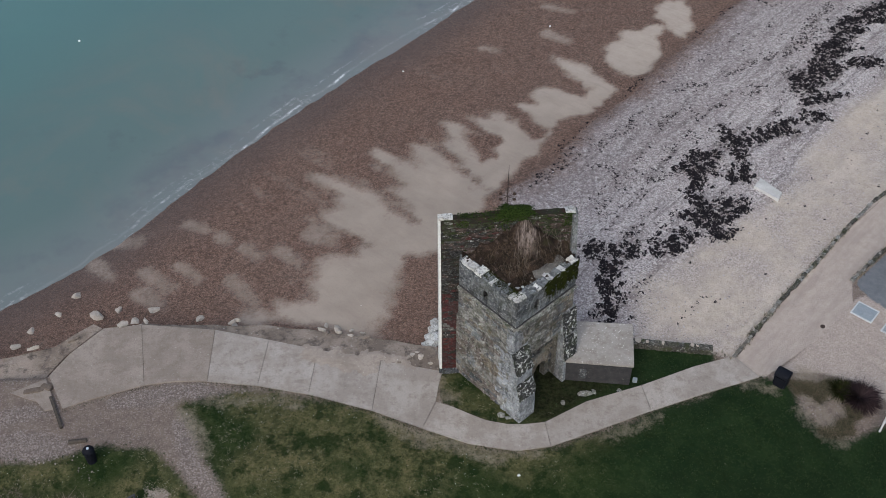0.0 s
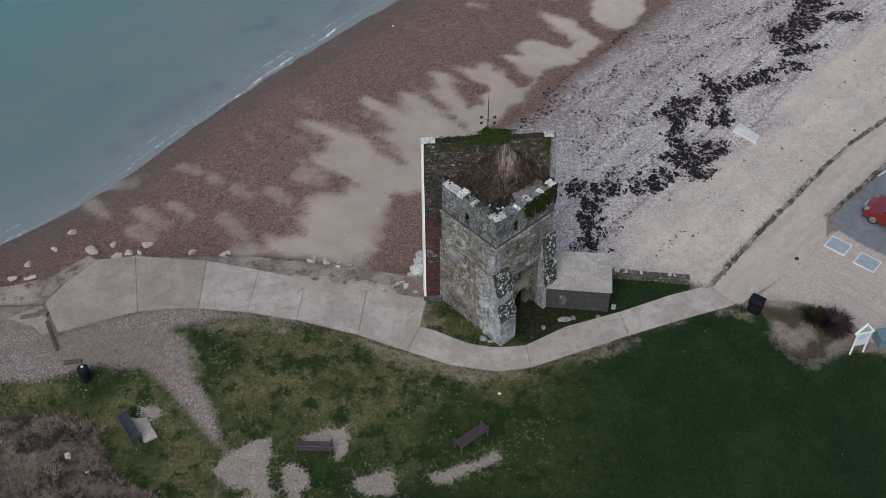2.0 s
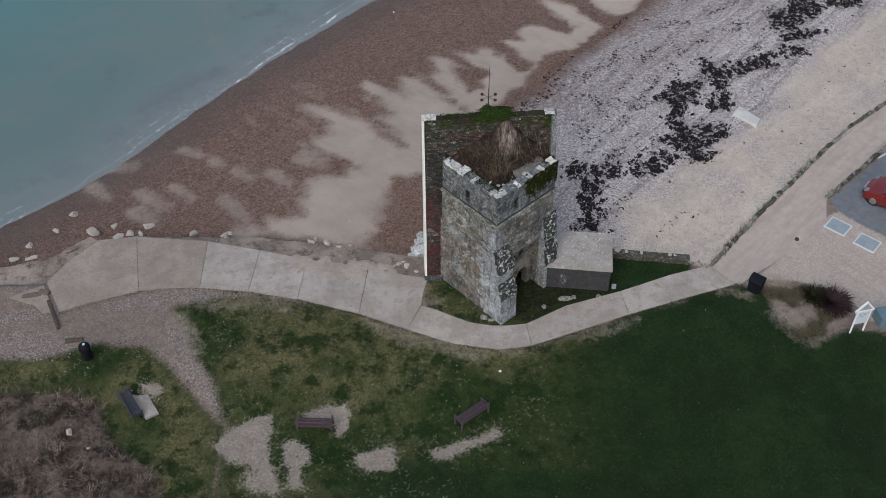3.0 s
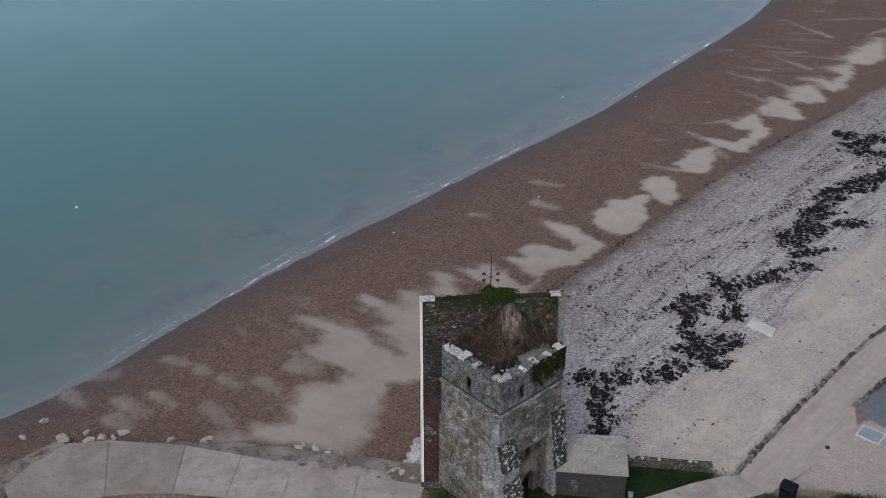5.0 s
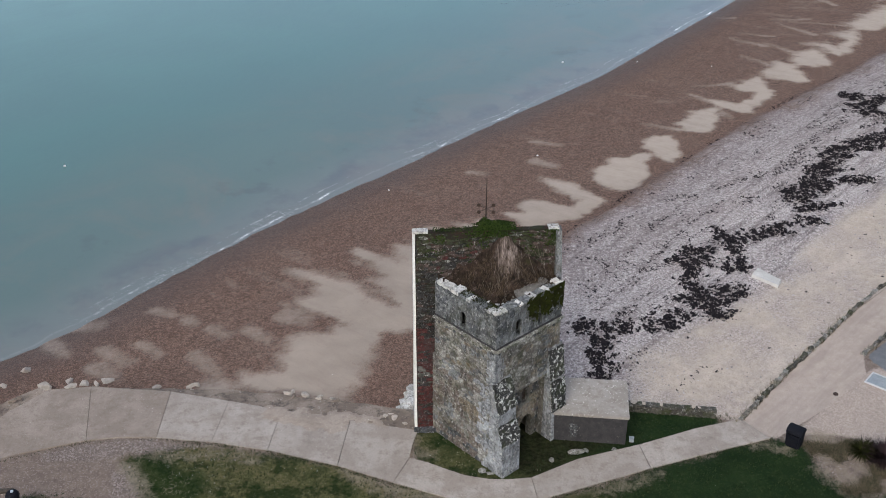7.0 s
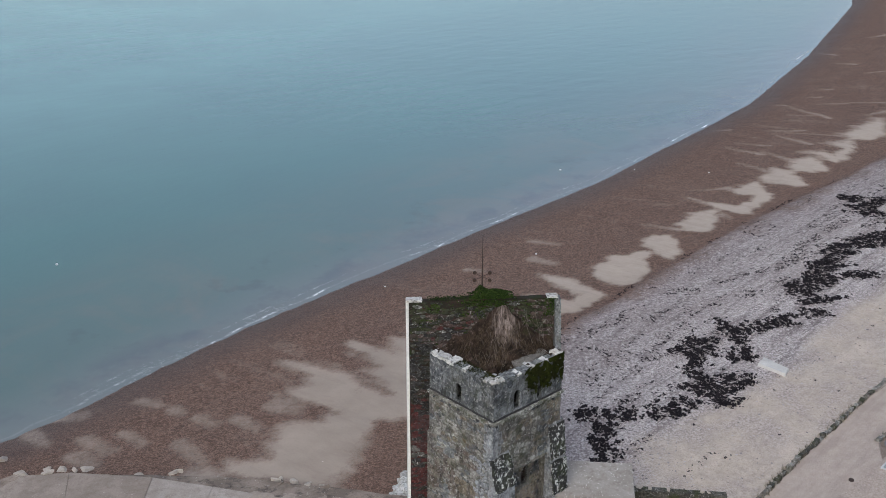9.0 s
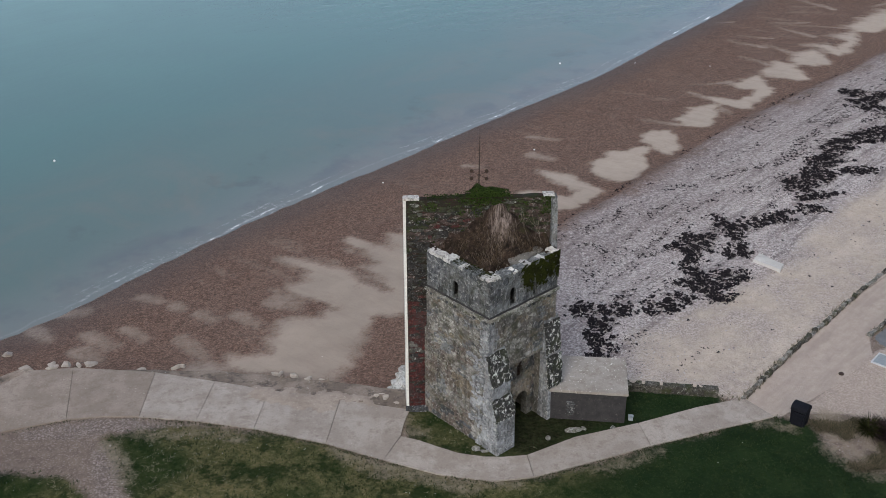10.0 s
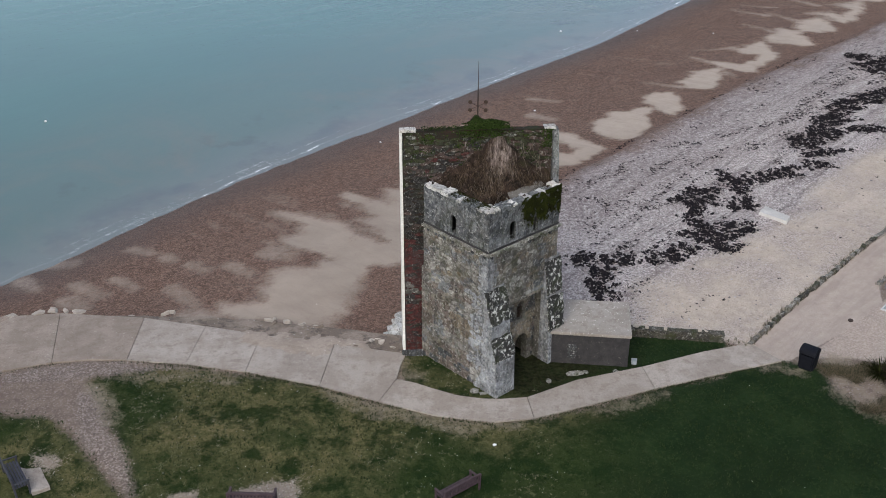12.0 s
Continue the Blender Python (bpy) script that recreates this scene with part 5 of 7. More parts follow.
for k in range(-2, 3):
    rod(bm, FI @ Vector((WIN_X + k * 0.06, 2.02, -0.12)), FI @ Vector((WIN_X + k * 0.06, 2.8, -0.12)), 0.012, sides=6)
for z in (2.2, 2.45, 2.7):
    rod(bm, FI @ Vector((WIN_X - 0.17, z, -0.12)), FI @ Vector((WIN_X + 0.17, z, -0.12)), 0.01, sides=6)
part("window_grille", bm, IRON, tower, "rusty iron window bars")
for cx, z0, z1, w, nm in ((DOOR_X, 0.0, 1.3, 0.74, "door_surround"), (WIN_X, 2.0, 2.86, 0.36, "window_surround")):
    bm = bmesh.new()
    n = 9
    for t0, t1 in zip(np.linspace(0, math.pi, n)[:-1], np.linspace(0, math.pi, n)[1:]):
        r0, r1, zc = w / 2, w / 2 + 0.16, z1 - w / 2
        q = [(cx + rr * math.cos(t), zc + rr * math.sin(t)) for rr, t in ((r0, t0 + 0.02), (r1, t0 + 0.02), (r1, t1 - 0.02), (r0, t1 - 0.02))]
        lo, hi = [bm.verts.new(FI @ Vector((x, z, -0.05))) for x, z in q], [bm.verts.new(FI @ Vector((x, z, 0.06))) for x, z in q]
        bm.faces.new(hi)
        for i in range(4):
            bm.faces.new((lo[i], lo[(i + 1) % 4], hi[(i + 1) % 4], hi[i]))
    bmesh.ops.recalc_face_normals(bm, faces=bm.faces[:])
    part(nm, bm, RUBBLE_OCHRE, tower, "tan arched stone surround")


def buttress(name, u0, u1, stages, parent):
    """A stepped buttress on the landward face: stages of (z, projection) up its nose."""
    holder = None
    prof = [(0, -0.5)] + [(p, z) for z, p in stages]
    bm = bmesh.new()
    a = [bm.verts.new(FR @ Vector((u0, z, p))) for p, z in prof] + [bm.verts.new(FR @ Vector((u0, stages[-1][0], -0.1))), bm.verts.new(FR @ Vector((u0, -0.5, -0.1)))]
    b = [bm.verts.new(FR @ Vector((u1, z, p))) for p, z in prof] + [bm.verts.new(FR @ Vector((u1, stages[-1][0], -0.1))), bm.verts.new(FR @ Vector((u1, -0.5, -0.1)))]
    bm.faces.new(a), bm.faces.new(b[::-1])
    for i in range(len(a)):
        j = (i + 1) % len(a)
        bm.faces.new((a[j], a[i], b[i], b[j]))
    bmesh.ops.recalc_face_normals(bm, faces=bm.faces[:])
    holder = part(name, bm, ASHLAR, parent, "grey dressed stone buttress")
    for (z0, p0), (z1, p1) in zip(stages, stages[1:]):
        if p0 - p1 > 0.1:  # weathered slopes of dark lichened slabs
            n = 2 if z1 - z0 > 1 else 1
            for k in range(n):
                f0, f1 = k / n, (k + 1) / n - 0.04
                bm = bmesh.new()
                q = [FR @ Vector((u, z0 + (z1 - z0) * f, p0 + (p1 - p0) * f + 0.005)) for u, f in ((u0 - 0.02, f0), (u1 + 0.02, f0), (u1 + 0.02, f1), (u0 - 0.02, f1))]
                up = (q[1] - q[0]).cross(q[3] - q[0]).normalized() * 0.05
                lo, hi = [bm.verts.new(v) for v in q], [bm.verts.new(v + up) for v in q]
                bm.faces.new(hi), bm.faces.new(lo[::-1])
                for i in range(4):
                    bm.faces.new((lo[i], lo[(i + 1) % 4], hi[(i + 1) % 4], hi[i]))
                bmesh.ops.subdivide_edges(bm, edges=bm.edges[:], cuts=4, use_grid_fill=True)
                roughen(bm, 0.06, 5)
                bmesh.ops.recalc_face_normals(bm, faces=bm.faces[:])
                part("weathering_slab", bm, DARK_LICHEN, holder, "black stone slab spotted with white lichen")
    return holder


buttress("corner_buttress", -0.15, 0.85, [(-0.3, 0.78), (0.15, 0.74), (1.55, 0.70), (2.45, 0.42), (3.0, 0.40), (4.35, 0.02)], tower)
buttress("east_buttress", 3.08, 3.9, [(-0.3, 0.46), (0.2, 0.45), (1.5, 0.42), (4.55, 0.02)], tower)

# quoins up the corner, the string course and the parapet
for k, z in enumerate(np.arange(0.1, STRING - 0.3, 0.31)):
    bm = bmesh.new()
    w1, w2 = (0.42, 0.26) if k % 2 else (0.26, 0.42)
    p = CORNER + Vector((0, 0, z)) + (OUT * (0.42 if z < 2.9 else 0.0) if z < 2.9 else Vector((0, 0, 0)))
    if z < 3.2:
        continue
    u1, u2 = (LEFT - CORNER).normalized(), ALONG
    o = -(u1 + u2).normalized() * 0.075
    pts = [p + o, p + u2 * w2 + OUT * 0.05, p + u2 * w2 - OUT * 0.1, p + u1 * w1 - OUT * 0.0 + u2 * 0.1, p + u1 * w1 + Vector((-u1.y, u1.x, 0)) * 0.05]
    prism(bm, [v.xy for v in pts], z, z + 0.29)
    roughen(bm, 0.01, 6)
    part("quoin", bm, ASHLAR, tower)


def wall_box(a, b, z0, z1, out, thick, nm, material, label="", cuts=10, rough=0.03, seed=0):
    """A rough wall block from a to b whose outer face stands out metres proud."""
    f = face_frame(Vector((a.x, a.y, 0)), Vector((b.x, b.y, 0)))
    w = (b.xy - a.xy).length
    bm = bmesh.new()
    box(bm, 0, w, z0, z1, out - thick, out, None)
    bmesh.ops.subdivide_edges(bm, edges=[e for e in bm.edges if abs(e.verts[0].co.x - e.verts[1].co.x) > 0.1], cuts=cuts, use_grid_fill=True)
    for v in bm.verts:
        v.co += noise.noise_vector(v.co * 2.3 + Vector((seed, seed, 0))) * rough
    bmesh.ops.transform(bm, matrix=f, verts=bm.verts[:])
    return part(nm, bm, material, tower, label)


wall_box(LEFT, CORNER + (CORNER - LEFT).normalized() * 0.06, STRING - 0.03, STRING + 0.06, 0.13, 0.6, "string_course", STRING_STONE, "weathered mossy string course", rough=0.045)
wall_box(CORNER, RIGHT + ALONG * 0.06, STRING - 0.03, STRING + 0.06, 0.13, 0.6, "string_course", STRING_STONE, "weathered mossy string course", rough=0.045, seed=3)
for a, b in ((LEFT, CORNER), (CORNER, RIGHT)):  # black strip in place of the overhang's shadow over the string course
    wall_box(a, b, STRING + 0.06, STRING + 0.13, 0.035, 0.4, "shadow_strip", TARRED, "black strip standing in for the shadow line above the string course", cuts=8, rough=0.03)
for face, count, seed in ((FL, 22, 81), (FR, 12, 82)):  # small weathered corbels under the string course
    r = random.Random(seed)
    for k in range(count):
        bm = bmesh.new()
        u = 0.1 + k * (3.4 / count) + r.uniform(-0.03, 0.03)
        box(bm, u, u + r.uniform(0.07, 0.12), STRING - 0.15 - r.uniform(0, 0.05), STRING - 0.02, -0.02, 0.1, face, bevel=0.012)
        part("corbel", bm, STRING_STONE if r.random() < 0.6 else RUBBLE_DARK, tower, "small lichened corbel")


def parapet_stone(x, z, c):
    return RUBBLE_GREY if c < 0.45 else RUBBLE_DARK


pl = wall_box(LEFT, CORNER, STRING + 0.1, PARAPET, 0.0, 0.42, "parapet_west", RUBBLE_GREY, rough=0.02, cuts=6)
cut(pl, [arch_cutter(FL, 1.63, 5.97, 6.74, 0.32, 0.7), arch_cutter(FL, 1.63, 5.94, 6.95, 0.9, 0.7, -0.1)])
pr = wall_box(CORNER, RIGHT, STRING + 0.1, PARAPET, 0.0, 0.42, "parapet_south", RUBBLE_GREY, rough=0.02, cuts=6)
cut(pr, [arch_cutter(FR, 1.25, 6.0, 6.78, 0.34, 0.7), arch_cutter(FR, 1.25, 5.95, 6.95, 0.8, 0.7, -0.1), arch_cutter(FR, 2.46, 6.0, 6.55, 0.24, 0.7), arch_cutter(FR, 2.46, 5.95, 6.8, 0.6, 0.7, -0.1)])
lay_stones(LEFT, CORNER, STRING + 0.12, PARAPET, pl, parapet_stone, (0.55, 0.36), lambda x, z, w: abs(x - 1.63) < 0.17 + w and 5.95 < z < 6.85, single=True, seed=7, deep=0.4)
lay_stones(CORNER, RIGHT, STRING + 0.12, PARAPET, pr, parapet_stone, (0.55, 0.36), lambda x, z, w: (abs(x - 1.25) < 0.18 + w or abs(x - 2.46) < 0.13 + w) and 5.95 < z < 6.85, single=True, seed=8, deep=0.4)
for a, b, plan in ((LEFT, CORNER, ((0.15, 0.52, 0.14, 1), (0.54, 0.92, 0.12, 1), (0.95, 1.38, 0.1, 1), (1.5, 1.72, 0.03, 0), (1.85, 2.05, 0.05, 1), (2.15, 2.5, 0.02, 0), (2.62, 2.8, 0.05, 0), (2.95, 3.15, 0.04, 1), (3.2, 3.48, 0.07, 1))),
                   (CORNER, RIGHT, ((0.05, 0.3, 0.06, 1), (0.36, 0.58, 0.04, 1), (0.75, 1.1, 0.02, 0), (1.2, 1.4, 0.05, 1), (1.5, 1.85, 0.02, 0), (1.95, 2.2, 0.05, 1), (2.35, 2.55, 0.02, 0), (2.7, 2.95, 0.05, 1), (3.1, 3.3, 0.06, 0), (3.34, 3.7, 0.13, 1)))):
    f = face_frame(a, b)
    for u0, u1, h, white in plan:
        bm = bmesh.new()
        box(bm, u0, u1 - 0.02, PARAPET - 0.06, PARAPET + h * 0.75, -0.38 + random.uniform(-0.1, 0.1), 0.03 + random.uniform(-0.03, 0.03))
        roughen(bm, 0.05, 6, 4)
        roughen(bm, 0.03, 15)
        bmesh.ops.transform(bm, matrix=f, verts=bm.verts[:])
        part("cap_stone", bm, CAPSTONE if white else RUBBLE_GREY, tower, "white lichened cap stone" if white else "grey broken cap stone")

# side returns added to keep daylight out of the hollow behind the slits
wall_box(RIGHT, Vector((5.72, 33.4, 0)), STRING, PARAPET - 0.12, 0.0, 0.3, "parapet_east", RUBBLE_GREY, rough=0.03, cuts=4)
wall_box(Vector((0.74, 33.1, 0)), LEFT, STRING, PARAPET - 0.12, 0.0, 0.3, "parapet_return", RUBBLE_GREY, rough=0.03, cuts=2)

# brick sea-mark wall behind, white on its seaward side
A, B = Vector((-0.08, 32.95, 0)), Vector((5.66, 33.45, 0))
wall_turn = math.degrees(math.atan2(B.y - A.y, B.x - A.x))
LONG, TOP = (B - A).length, 9.33
WALL = pose(A.x, A.y, 0, 0, 0, wall_turn)
bm = bmesh.new()
FRONT = -0.68
v = [(0, FRONT, -0.4), (LONG, -0.1, -0.4), (LONG, 0.45, -0.4), (0, 0.45, -0.4), (0, 0.0, TOP), (LONG, 0.0, TOP), (LONG, 0.3, TOP), (0, 0.3, TOP)]
v = [bm.verts.new(p) for p in v]
for q in ((0, 1, 5, 4), (1, 2, 6, 5), (2, 3, 7, 6), (3, 0, 4, 7), (4, 5, 6, 7), (3, 2, 1, 0)):
    bm.faces.new([v[i] for i in q])
bmesh.ops.subdivide_edges(bm, edges=bm.edges[:], cuts=14, use_grid_fill=True)
for w in bm.verts:
    if w.co.z > TOP - 0.1:
        w.co.z += 0.06 * noise.noise((w.co.x * 1.7, 3, 1)) + 0.16 * max(0.0, 1 - abs(w.co.x - 2.8) / 0.9)
    w.co += noise.noise_vector(w.co * 1.8) * 0.018
brick_wall = part("brick_wall", bm, BRICK, tower, "dark red brick wall, mossy towards its top")
brick_wall.matrix_basis = WALL
bm = bmesh.new()
box(bm, -0.16, 1.0, FRONT - 0.16, FRONT + 0.05, -0.4, 0.16, bevel=0.02)
roughen(bm, 0.03, 4)
part("footing", bm, RUBBLE_DARK, tower, "dark damp footing of the brick wall").matrix_basis = WALL
bm = bmesh.new()
box(bm, -0.12, -0.02, FRONT - 0.03, 0.36, -0.4, TOP + 0.02, bevel=0.01)
for w in bm.verts:
    if w.co.y < 0:
        w.co.y = w.co.y - FRONT * max(0.0, min(1.0, w.co.z / TOP))
bmesh.ops.subdivide_edges(bm, edges=bm.edges[:], cuts=5, use_grid_fill=True)
roughen(bm, 0.012, 3)
part("white_edge", bm, WHITE_PLASTER, tower, "white painted edge of the sea-mark").matrix_basis = WALL
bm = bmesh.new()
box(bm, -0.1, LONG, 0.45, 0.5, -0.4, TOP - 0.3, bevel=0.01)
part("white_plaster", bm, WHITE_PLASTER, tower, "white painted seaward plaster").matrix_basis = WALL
for x0, x1 in ((-0.12, 0.5), (LONG - 0.42, LONG + 0.02)):
    bm = bmesh.new()
    box(bm, x0, x1, -0.03, 0.33, TOP - 0.02, TOP + 0.07, bevel=0.015)
    roughen(bm, 0.02, 4, 1)
    part("coping", bm, CAPSTONE, tower, "white coping block").matrix_basis = WALL
bm = bmesh.new()
box(bm, LONG - 0.12, LONG + 0.12, -0.05, 0.32, 4.5, TOP - 0.02)
bmesh.ops.subdivide_edges(bm, edges=bm.edges[:], cuts=5, use_grid_fill=True)
for w in bm.verts:
    if w.co.y < 0.1:
        w.co.y -= 0.75 * max(0.0, min(1.0, (TOP - w.co.z) / 3.0))
roughen(bm, 0.03, 3)
part("end_pier", bm, RUBBLE_GREY, tower, "bluish grey leaning end pier").matrix_basis = WALL

# squared stones and bricks of the back wall's landward face
FW = Matrix(((1, 0, 0, 0), (0, -FRONT / TOP, -1, FRONT), (0, 1, 0, 0), (0, 0, 0, 1)))


def back_stone(x, z, c):
    n = patchy(x, z, 15.0, 0.9)
    if z < 4.9 + 0.8 * n:
        if 2.2 < z < 3.3 and n < 0.15:
            return WALL_GREY if c < 0.35 else WALL_BLACK if c < 0.6 else WALL_RED
        return WALL_RED if c < 0.85 else WALL_BLACK
    if z < 7.3 + 0.7 * n:
        return WALL_BLACK if c < 0.8 else WALL_MAUVE
    if x > 4.3 + 0.5 * n:
        return WALL_GREEN if c < 0.45 else WALL_MAUVE
    if z > 8.8 + 0.4 * n or (x < 0.75 and z > 8.0):
        return WALL_GREEN if c < 0.6 else WALL_GREY if c < 0.82 else WALL_BLACK
    if x > 2.4 or n > 0.0:
        return WALL_MAUVE if c < 0.6 else WALL_BLACK if c < 0.93 else WALL_RED
    return WALL_BLACK if c < 0.5 else WALL_MAUVE if c < 0.75 else WALL_GREY


bpy.context.view_layer.update()
for x0, x1, z0, z1, seed in ((0.0, 0.98, 0.05, 7.0, 31), (0.0, LONG - 0.05, 7.05, TOP - 0.04, 32)):
    lay_stones(Vector((0, 0, 0)), Vector((x1, 0, 0)), z0, z1, brick_wall, back_stone, (0.33, 0.13), single=True, seed=seed, deep=0.3,
               lean=WALL @ FW @ Matrix.Translation((x0, z0, 0)))

# soil and rubble inside the parapet


def fill_z(x, y):
    k = float(step(y, 30.7, 33.3))
    return 7.0 + 1.15 * k * math.exp(-(((x - 3.3) / 2.3) ** 2)) + 0.75 * k * math.exp(-((x - 3.55) ** 2 / 0.8 + (y - 33.1) ** 2 / 1.2))


xs, ys = np.linspace(0.72, 5.85, 52), np.linspace(29.9, 33.42, 38)
bm = bmesh.new()
grid = {}
for i, x in enumerate(xs):
    for j, y in enumerate(ys):
        d = min(in_outline(np.array([x]), np.array([y]), [tuple(LEFT.xy), tuple(CORNER.xy), tuple(RIGHT.xy), (5.7, 33.5), (0.72, 33.1)])[0], 9)
        if d > 0.04:
            peak = fill_z(x, y) - 7.0
            z = 7.0 + peak + 0.3 * noise.noise((x * 1.9, y * 1.9, 1)) + 0.2 * noise.noise((x * 4, y * 4, 4)) + 0.08 * noise.noise((x * 10, y * 10, 4)) + 0.15 * float(step(0.5 - d, 0, 0.5))
            grid[i, j] = bm.verts.new((x, y, z))
for i in range(51):
    for j in range(37):
        q = [grid.get(k) for k in ((i, j), (i + 1, j), (i + 1, j + 1), (i, j + 1))]
        if all(q):
            bm.faces.new(q)
me = mesh_of(bm, "roof_fill")
me.attributes.new("heap", "FLOAT", "POINT").data.foreach_set("value", [float(step(1.15 - math.hypot((v.co.x - 3.55 - 0.1 * (33 - v.co.y)) / 0.85, (v.co.y - 32.75) / 1.1), 0, 1.3)) for v in me.vertices])
part("roof_fill", me, ROOF_FILL, tower, "dark soil with a heap of pinkish rubble", smooth=True)
r = random.Random(11)


bm = bmesh.new()
for _ in range(150):
    x, y = r.gauss(3.4, 0.7), r.uniform(31.2, 33.2)
    if in_outline(np.array([x]), np.array([y]), [tuple(LEFT.xy), tuple(CORNER.xy), tuple(RIGHT.xy), (5.7, 33.3), (0.8, 33.0)])[0] < 0.4:
        continue
    a = Vector((x, y, fill_z(x, y) + 0.02))
    for _ in range(3):
        b = a + Vector((r.gauss(0, 0.06), -r.uniform(0.04, 0.16), r.gauss(0.0, 0.05)))
        b.z = fill_z(b.x, b.y) + r.uniform(0.01, 0.05)
        rod(bm, a, b, 0.005, sides=4)
        a = b
part("roots", bm, TWIG, tower, "pale tangled dead roots")["kind"] = "stuff"


def leaves(spots, size, seed):
    """Small bent leaves at the given spots: (place, outward)."""
    r = random.Random(seed)
    vs, fs = [], []
    for p, n in spots:
        q = (Vector(n) + Vector((r.gauss(0, 0.5), r.gauss(0, 0.5), r.gauss(0.2, 0.5)))).normalized().to_track_quat("Z", "Y") @ Euler((0, 0, r.uniform(0, 6.3))).to_quaternion()
        s = size * r.uniform(0.6, 1.3)
        k = len(vs)
        for x, y, z in ((-0.5, 0, 0), (0, -0.45, 0.08), (0.55, 0, -0.05), (0, 0.45, 0.08)):
            vs.append(tuple(Vector(p) + q @ Vector((x, y, z)) * s))
        fs += [(k, k + 1, k + 2), (k, k + 2, k + 3)]
    me = bpy.data.meshes.new("leaves")
    me.from_pydata(vs, [], fs)
    return me


spots = []
for _ in range(3600):
    x = r.choice((r.gauss(3.2, 0.3), r.gauss(2.75, 0.2), r.gauss(3.5, 0.25)))
    tall = 0.24 * math.exp(-((x - 3.3) / 0.65) ** 2) + 0.3 * math.exp(-((x - 2.75) / 0.2) ** 2)
    t = r.uniform(0, math.pi)
    rad = r.uniform(0.6, 1.05)
    o = (WALL @ Vector((x, 0.12 + 0.34 * math.cos(t) * rad, TOP + 0.12 + tall * math.sin(t) * rad)))
    spots.append((o, (0, math.cos(t), math.sin(t))))
for _ in range(1000):
    x = r.uniform(0.7, LONG - 0.3)
    o = WALL @ Vector((x, r.uniform(-0.06, 0.3), TOP + 0.03 + r.uniform(0, 0.08)))
    if wander(np.array([x]), np.array([0.0]), 0.5)[0] > 0.3:
        spots.append((o, (0, 0, 1)))
for _ in range(330):
    x = r.gauss(3.0, 0.6)
    spots.append((WALL @ Vector((x, -0.05, TOP - abs(r.gauss(0, 0.16)))), (0, -1, 0.2)))
for _ in range(260):
    x = LONG - abs(r.gauss(0, 0.3))
    spots.append((WALL @ Vector((x, -0.05, TOP - abs(r.gauss(0, 0.4)))), (0, -1, 0.2)))
for _ in range(2600):
    x, z = r.uniform(0.1, LONG - 0.1), TOP - abs(r.gauss(0, 0.75))
    if noise.noise((x * 1.6, z * 2.2, 8)) > 0.16:
        spots.append((WALL @ Vector((x, -0.03 - 0.047 * (TOP - z), z)), (0, -1, 0.2)))
part("ivy", leaves(spots, 0.06, 5), IVY, tower, "green ivy over the wall top")["kind"] = "stuff"
spots = []
for _ in range(19000):
    u, z = r.uniform(1.6, WIDTH), PARAPET + 0.08 - r.uniform(0, 1.5)
    hang = 6.55 + 0.55 * noise.noise((u * 2.3, 4, 0)) + 0.35 * noise.noise((u * 7, z * 1.5, 1)) + 0.9 * max(0.0, 2.2 - u) + 0.25 * r.gauss(0, 0.5)
    if z > hang and noise.noise((u * 5, z * 5, 3)) > -0.28:
        spots.append((FR @ Vector((u, z, 0.055)), OUT))
for _ in range(500):
    u = r.uniform(1.2, 3.4)
    spots.append((FL @ Vector((u, PARAPET + 0.03, -r.uniform(0.05, 0.5))), (0, 0, 1)))
part("moss", leaves(spots, 0.06, 6), MOSS, tower, "dark green moss hanging on the parapet")["kind"] = "stuff"

vs, fs = [], []
for _ in range(6500):
    x, y = r.uniform(0.8, 5.8), r.uniform(30.1, 33.3)
    if in_outline(np.array([x]), np.array([y]), [tuple(LEFT.xy), tuple(CORNER.xy), tuple(RIGHT.xy), (5.7, 33.4), (0.8, 33.05)])[0] < 0.3:
        continue
    if math.hypot((x - 3.6) / 0.8, (y - 32.7) / 0.7) < 0.7 and r.random() < 0.75:
        continue
    z, a, ln = fill_z(x, y) - 0.05, r.uniform(0, 6.3), r.uniform(0.1, 0.34)
    k = len(vs)
    vs += [(x - 0.012, y, z), (x + 0.012, y, z), (x + math.cos(a) * ln * 0.6, y + math.sin(a) * ln * 0.6, z + ln)]
    fs.append((k, k + 1, k + 2))
me = bpy.data.meshes.new("roof_weed")
me.from_pydata(vs, [], fs)
part("roof_weed", me, leaf_material("dead_roof_weed", (0.014, 0.011, 0.008), (0.13, 0.095, 0.065), 1.1, (0.010, 0.008, 0.007)), tower, "dead brown weeds on the roof")["kind"] = "stuff"

# grey crusted wall-walk behind the south parapet, and stones lying on the fill
bm = bmesh.new()
box(bm, 1.75, 3.35, 7.0, 7.5, -1.05, -0.36, FR)
roughen(bm, 0.16, 2.6, 5)
part("wall_walk", bm, mottled("grey_crusted_mortar", (0.13, 0.12, 0.108), (0.21, 0.195, 0.175), 4.0, 0.95, 0.9, 0.06, spots=(0.42, 0.41, 0.38), spot=0.6), tower, "grey crumbling mortar of the wall-walk")
for k in range(26):
    u, d = r.uniform(0.3, 3.4), r.uniform(0.4, 0.75)
    p = (FR if k % 2 else FL @ Matrix.Translation((0.1, 0, 0))) @ Vector((u, 7.32, -d))
    bm = bmesh.new()
    rock(bm, p, r.uniform(0.05, 0.13), 200 + k, 0.6)
    part("fill_stone", bm, CAPSTONE if r.random() < 0.6 else RUBBLE_WARM, tower, "pale broken stone on the roof fill")
bm = bmesh.new()
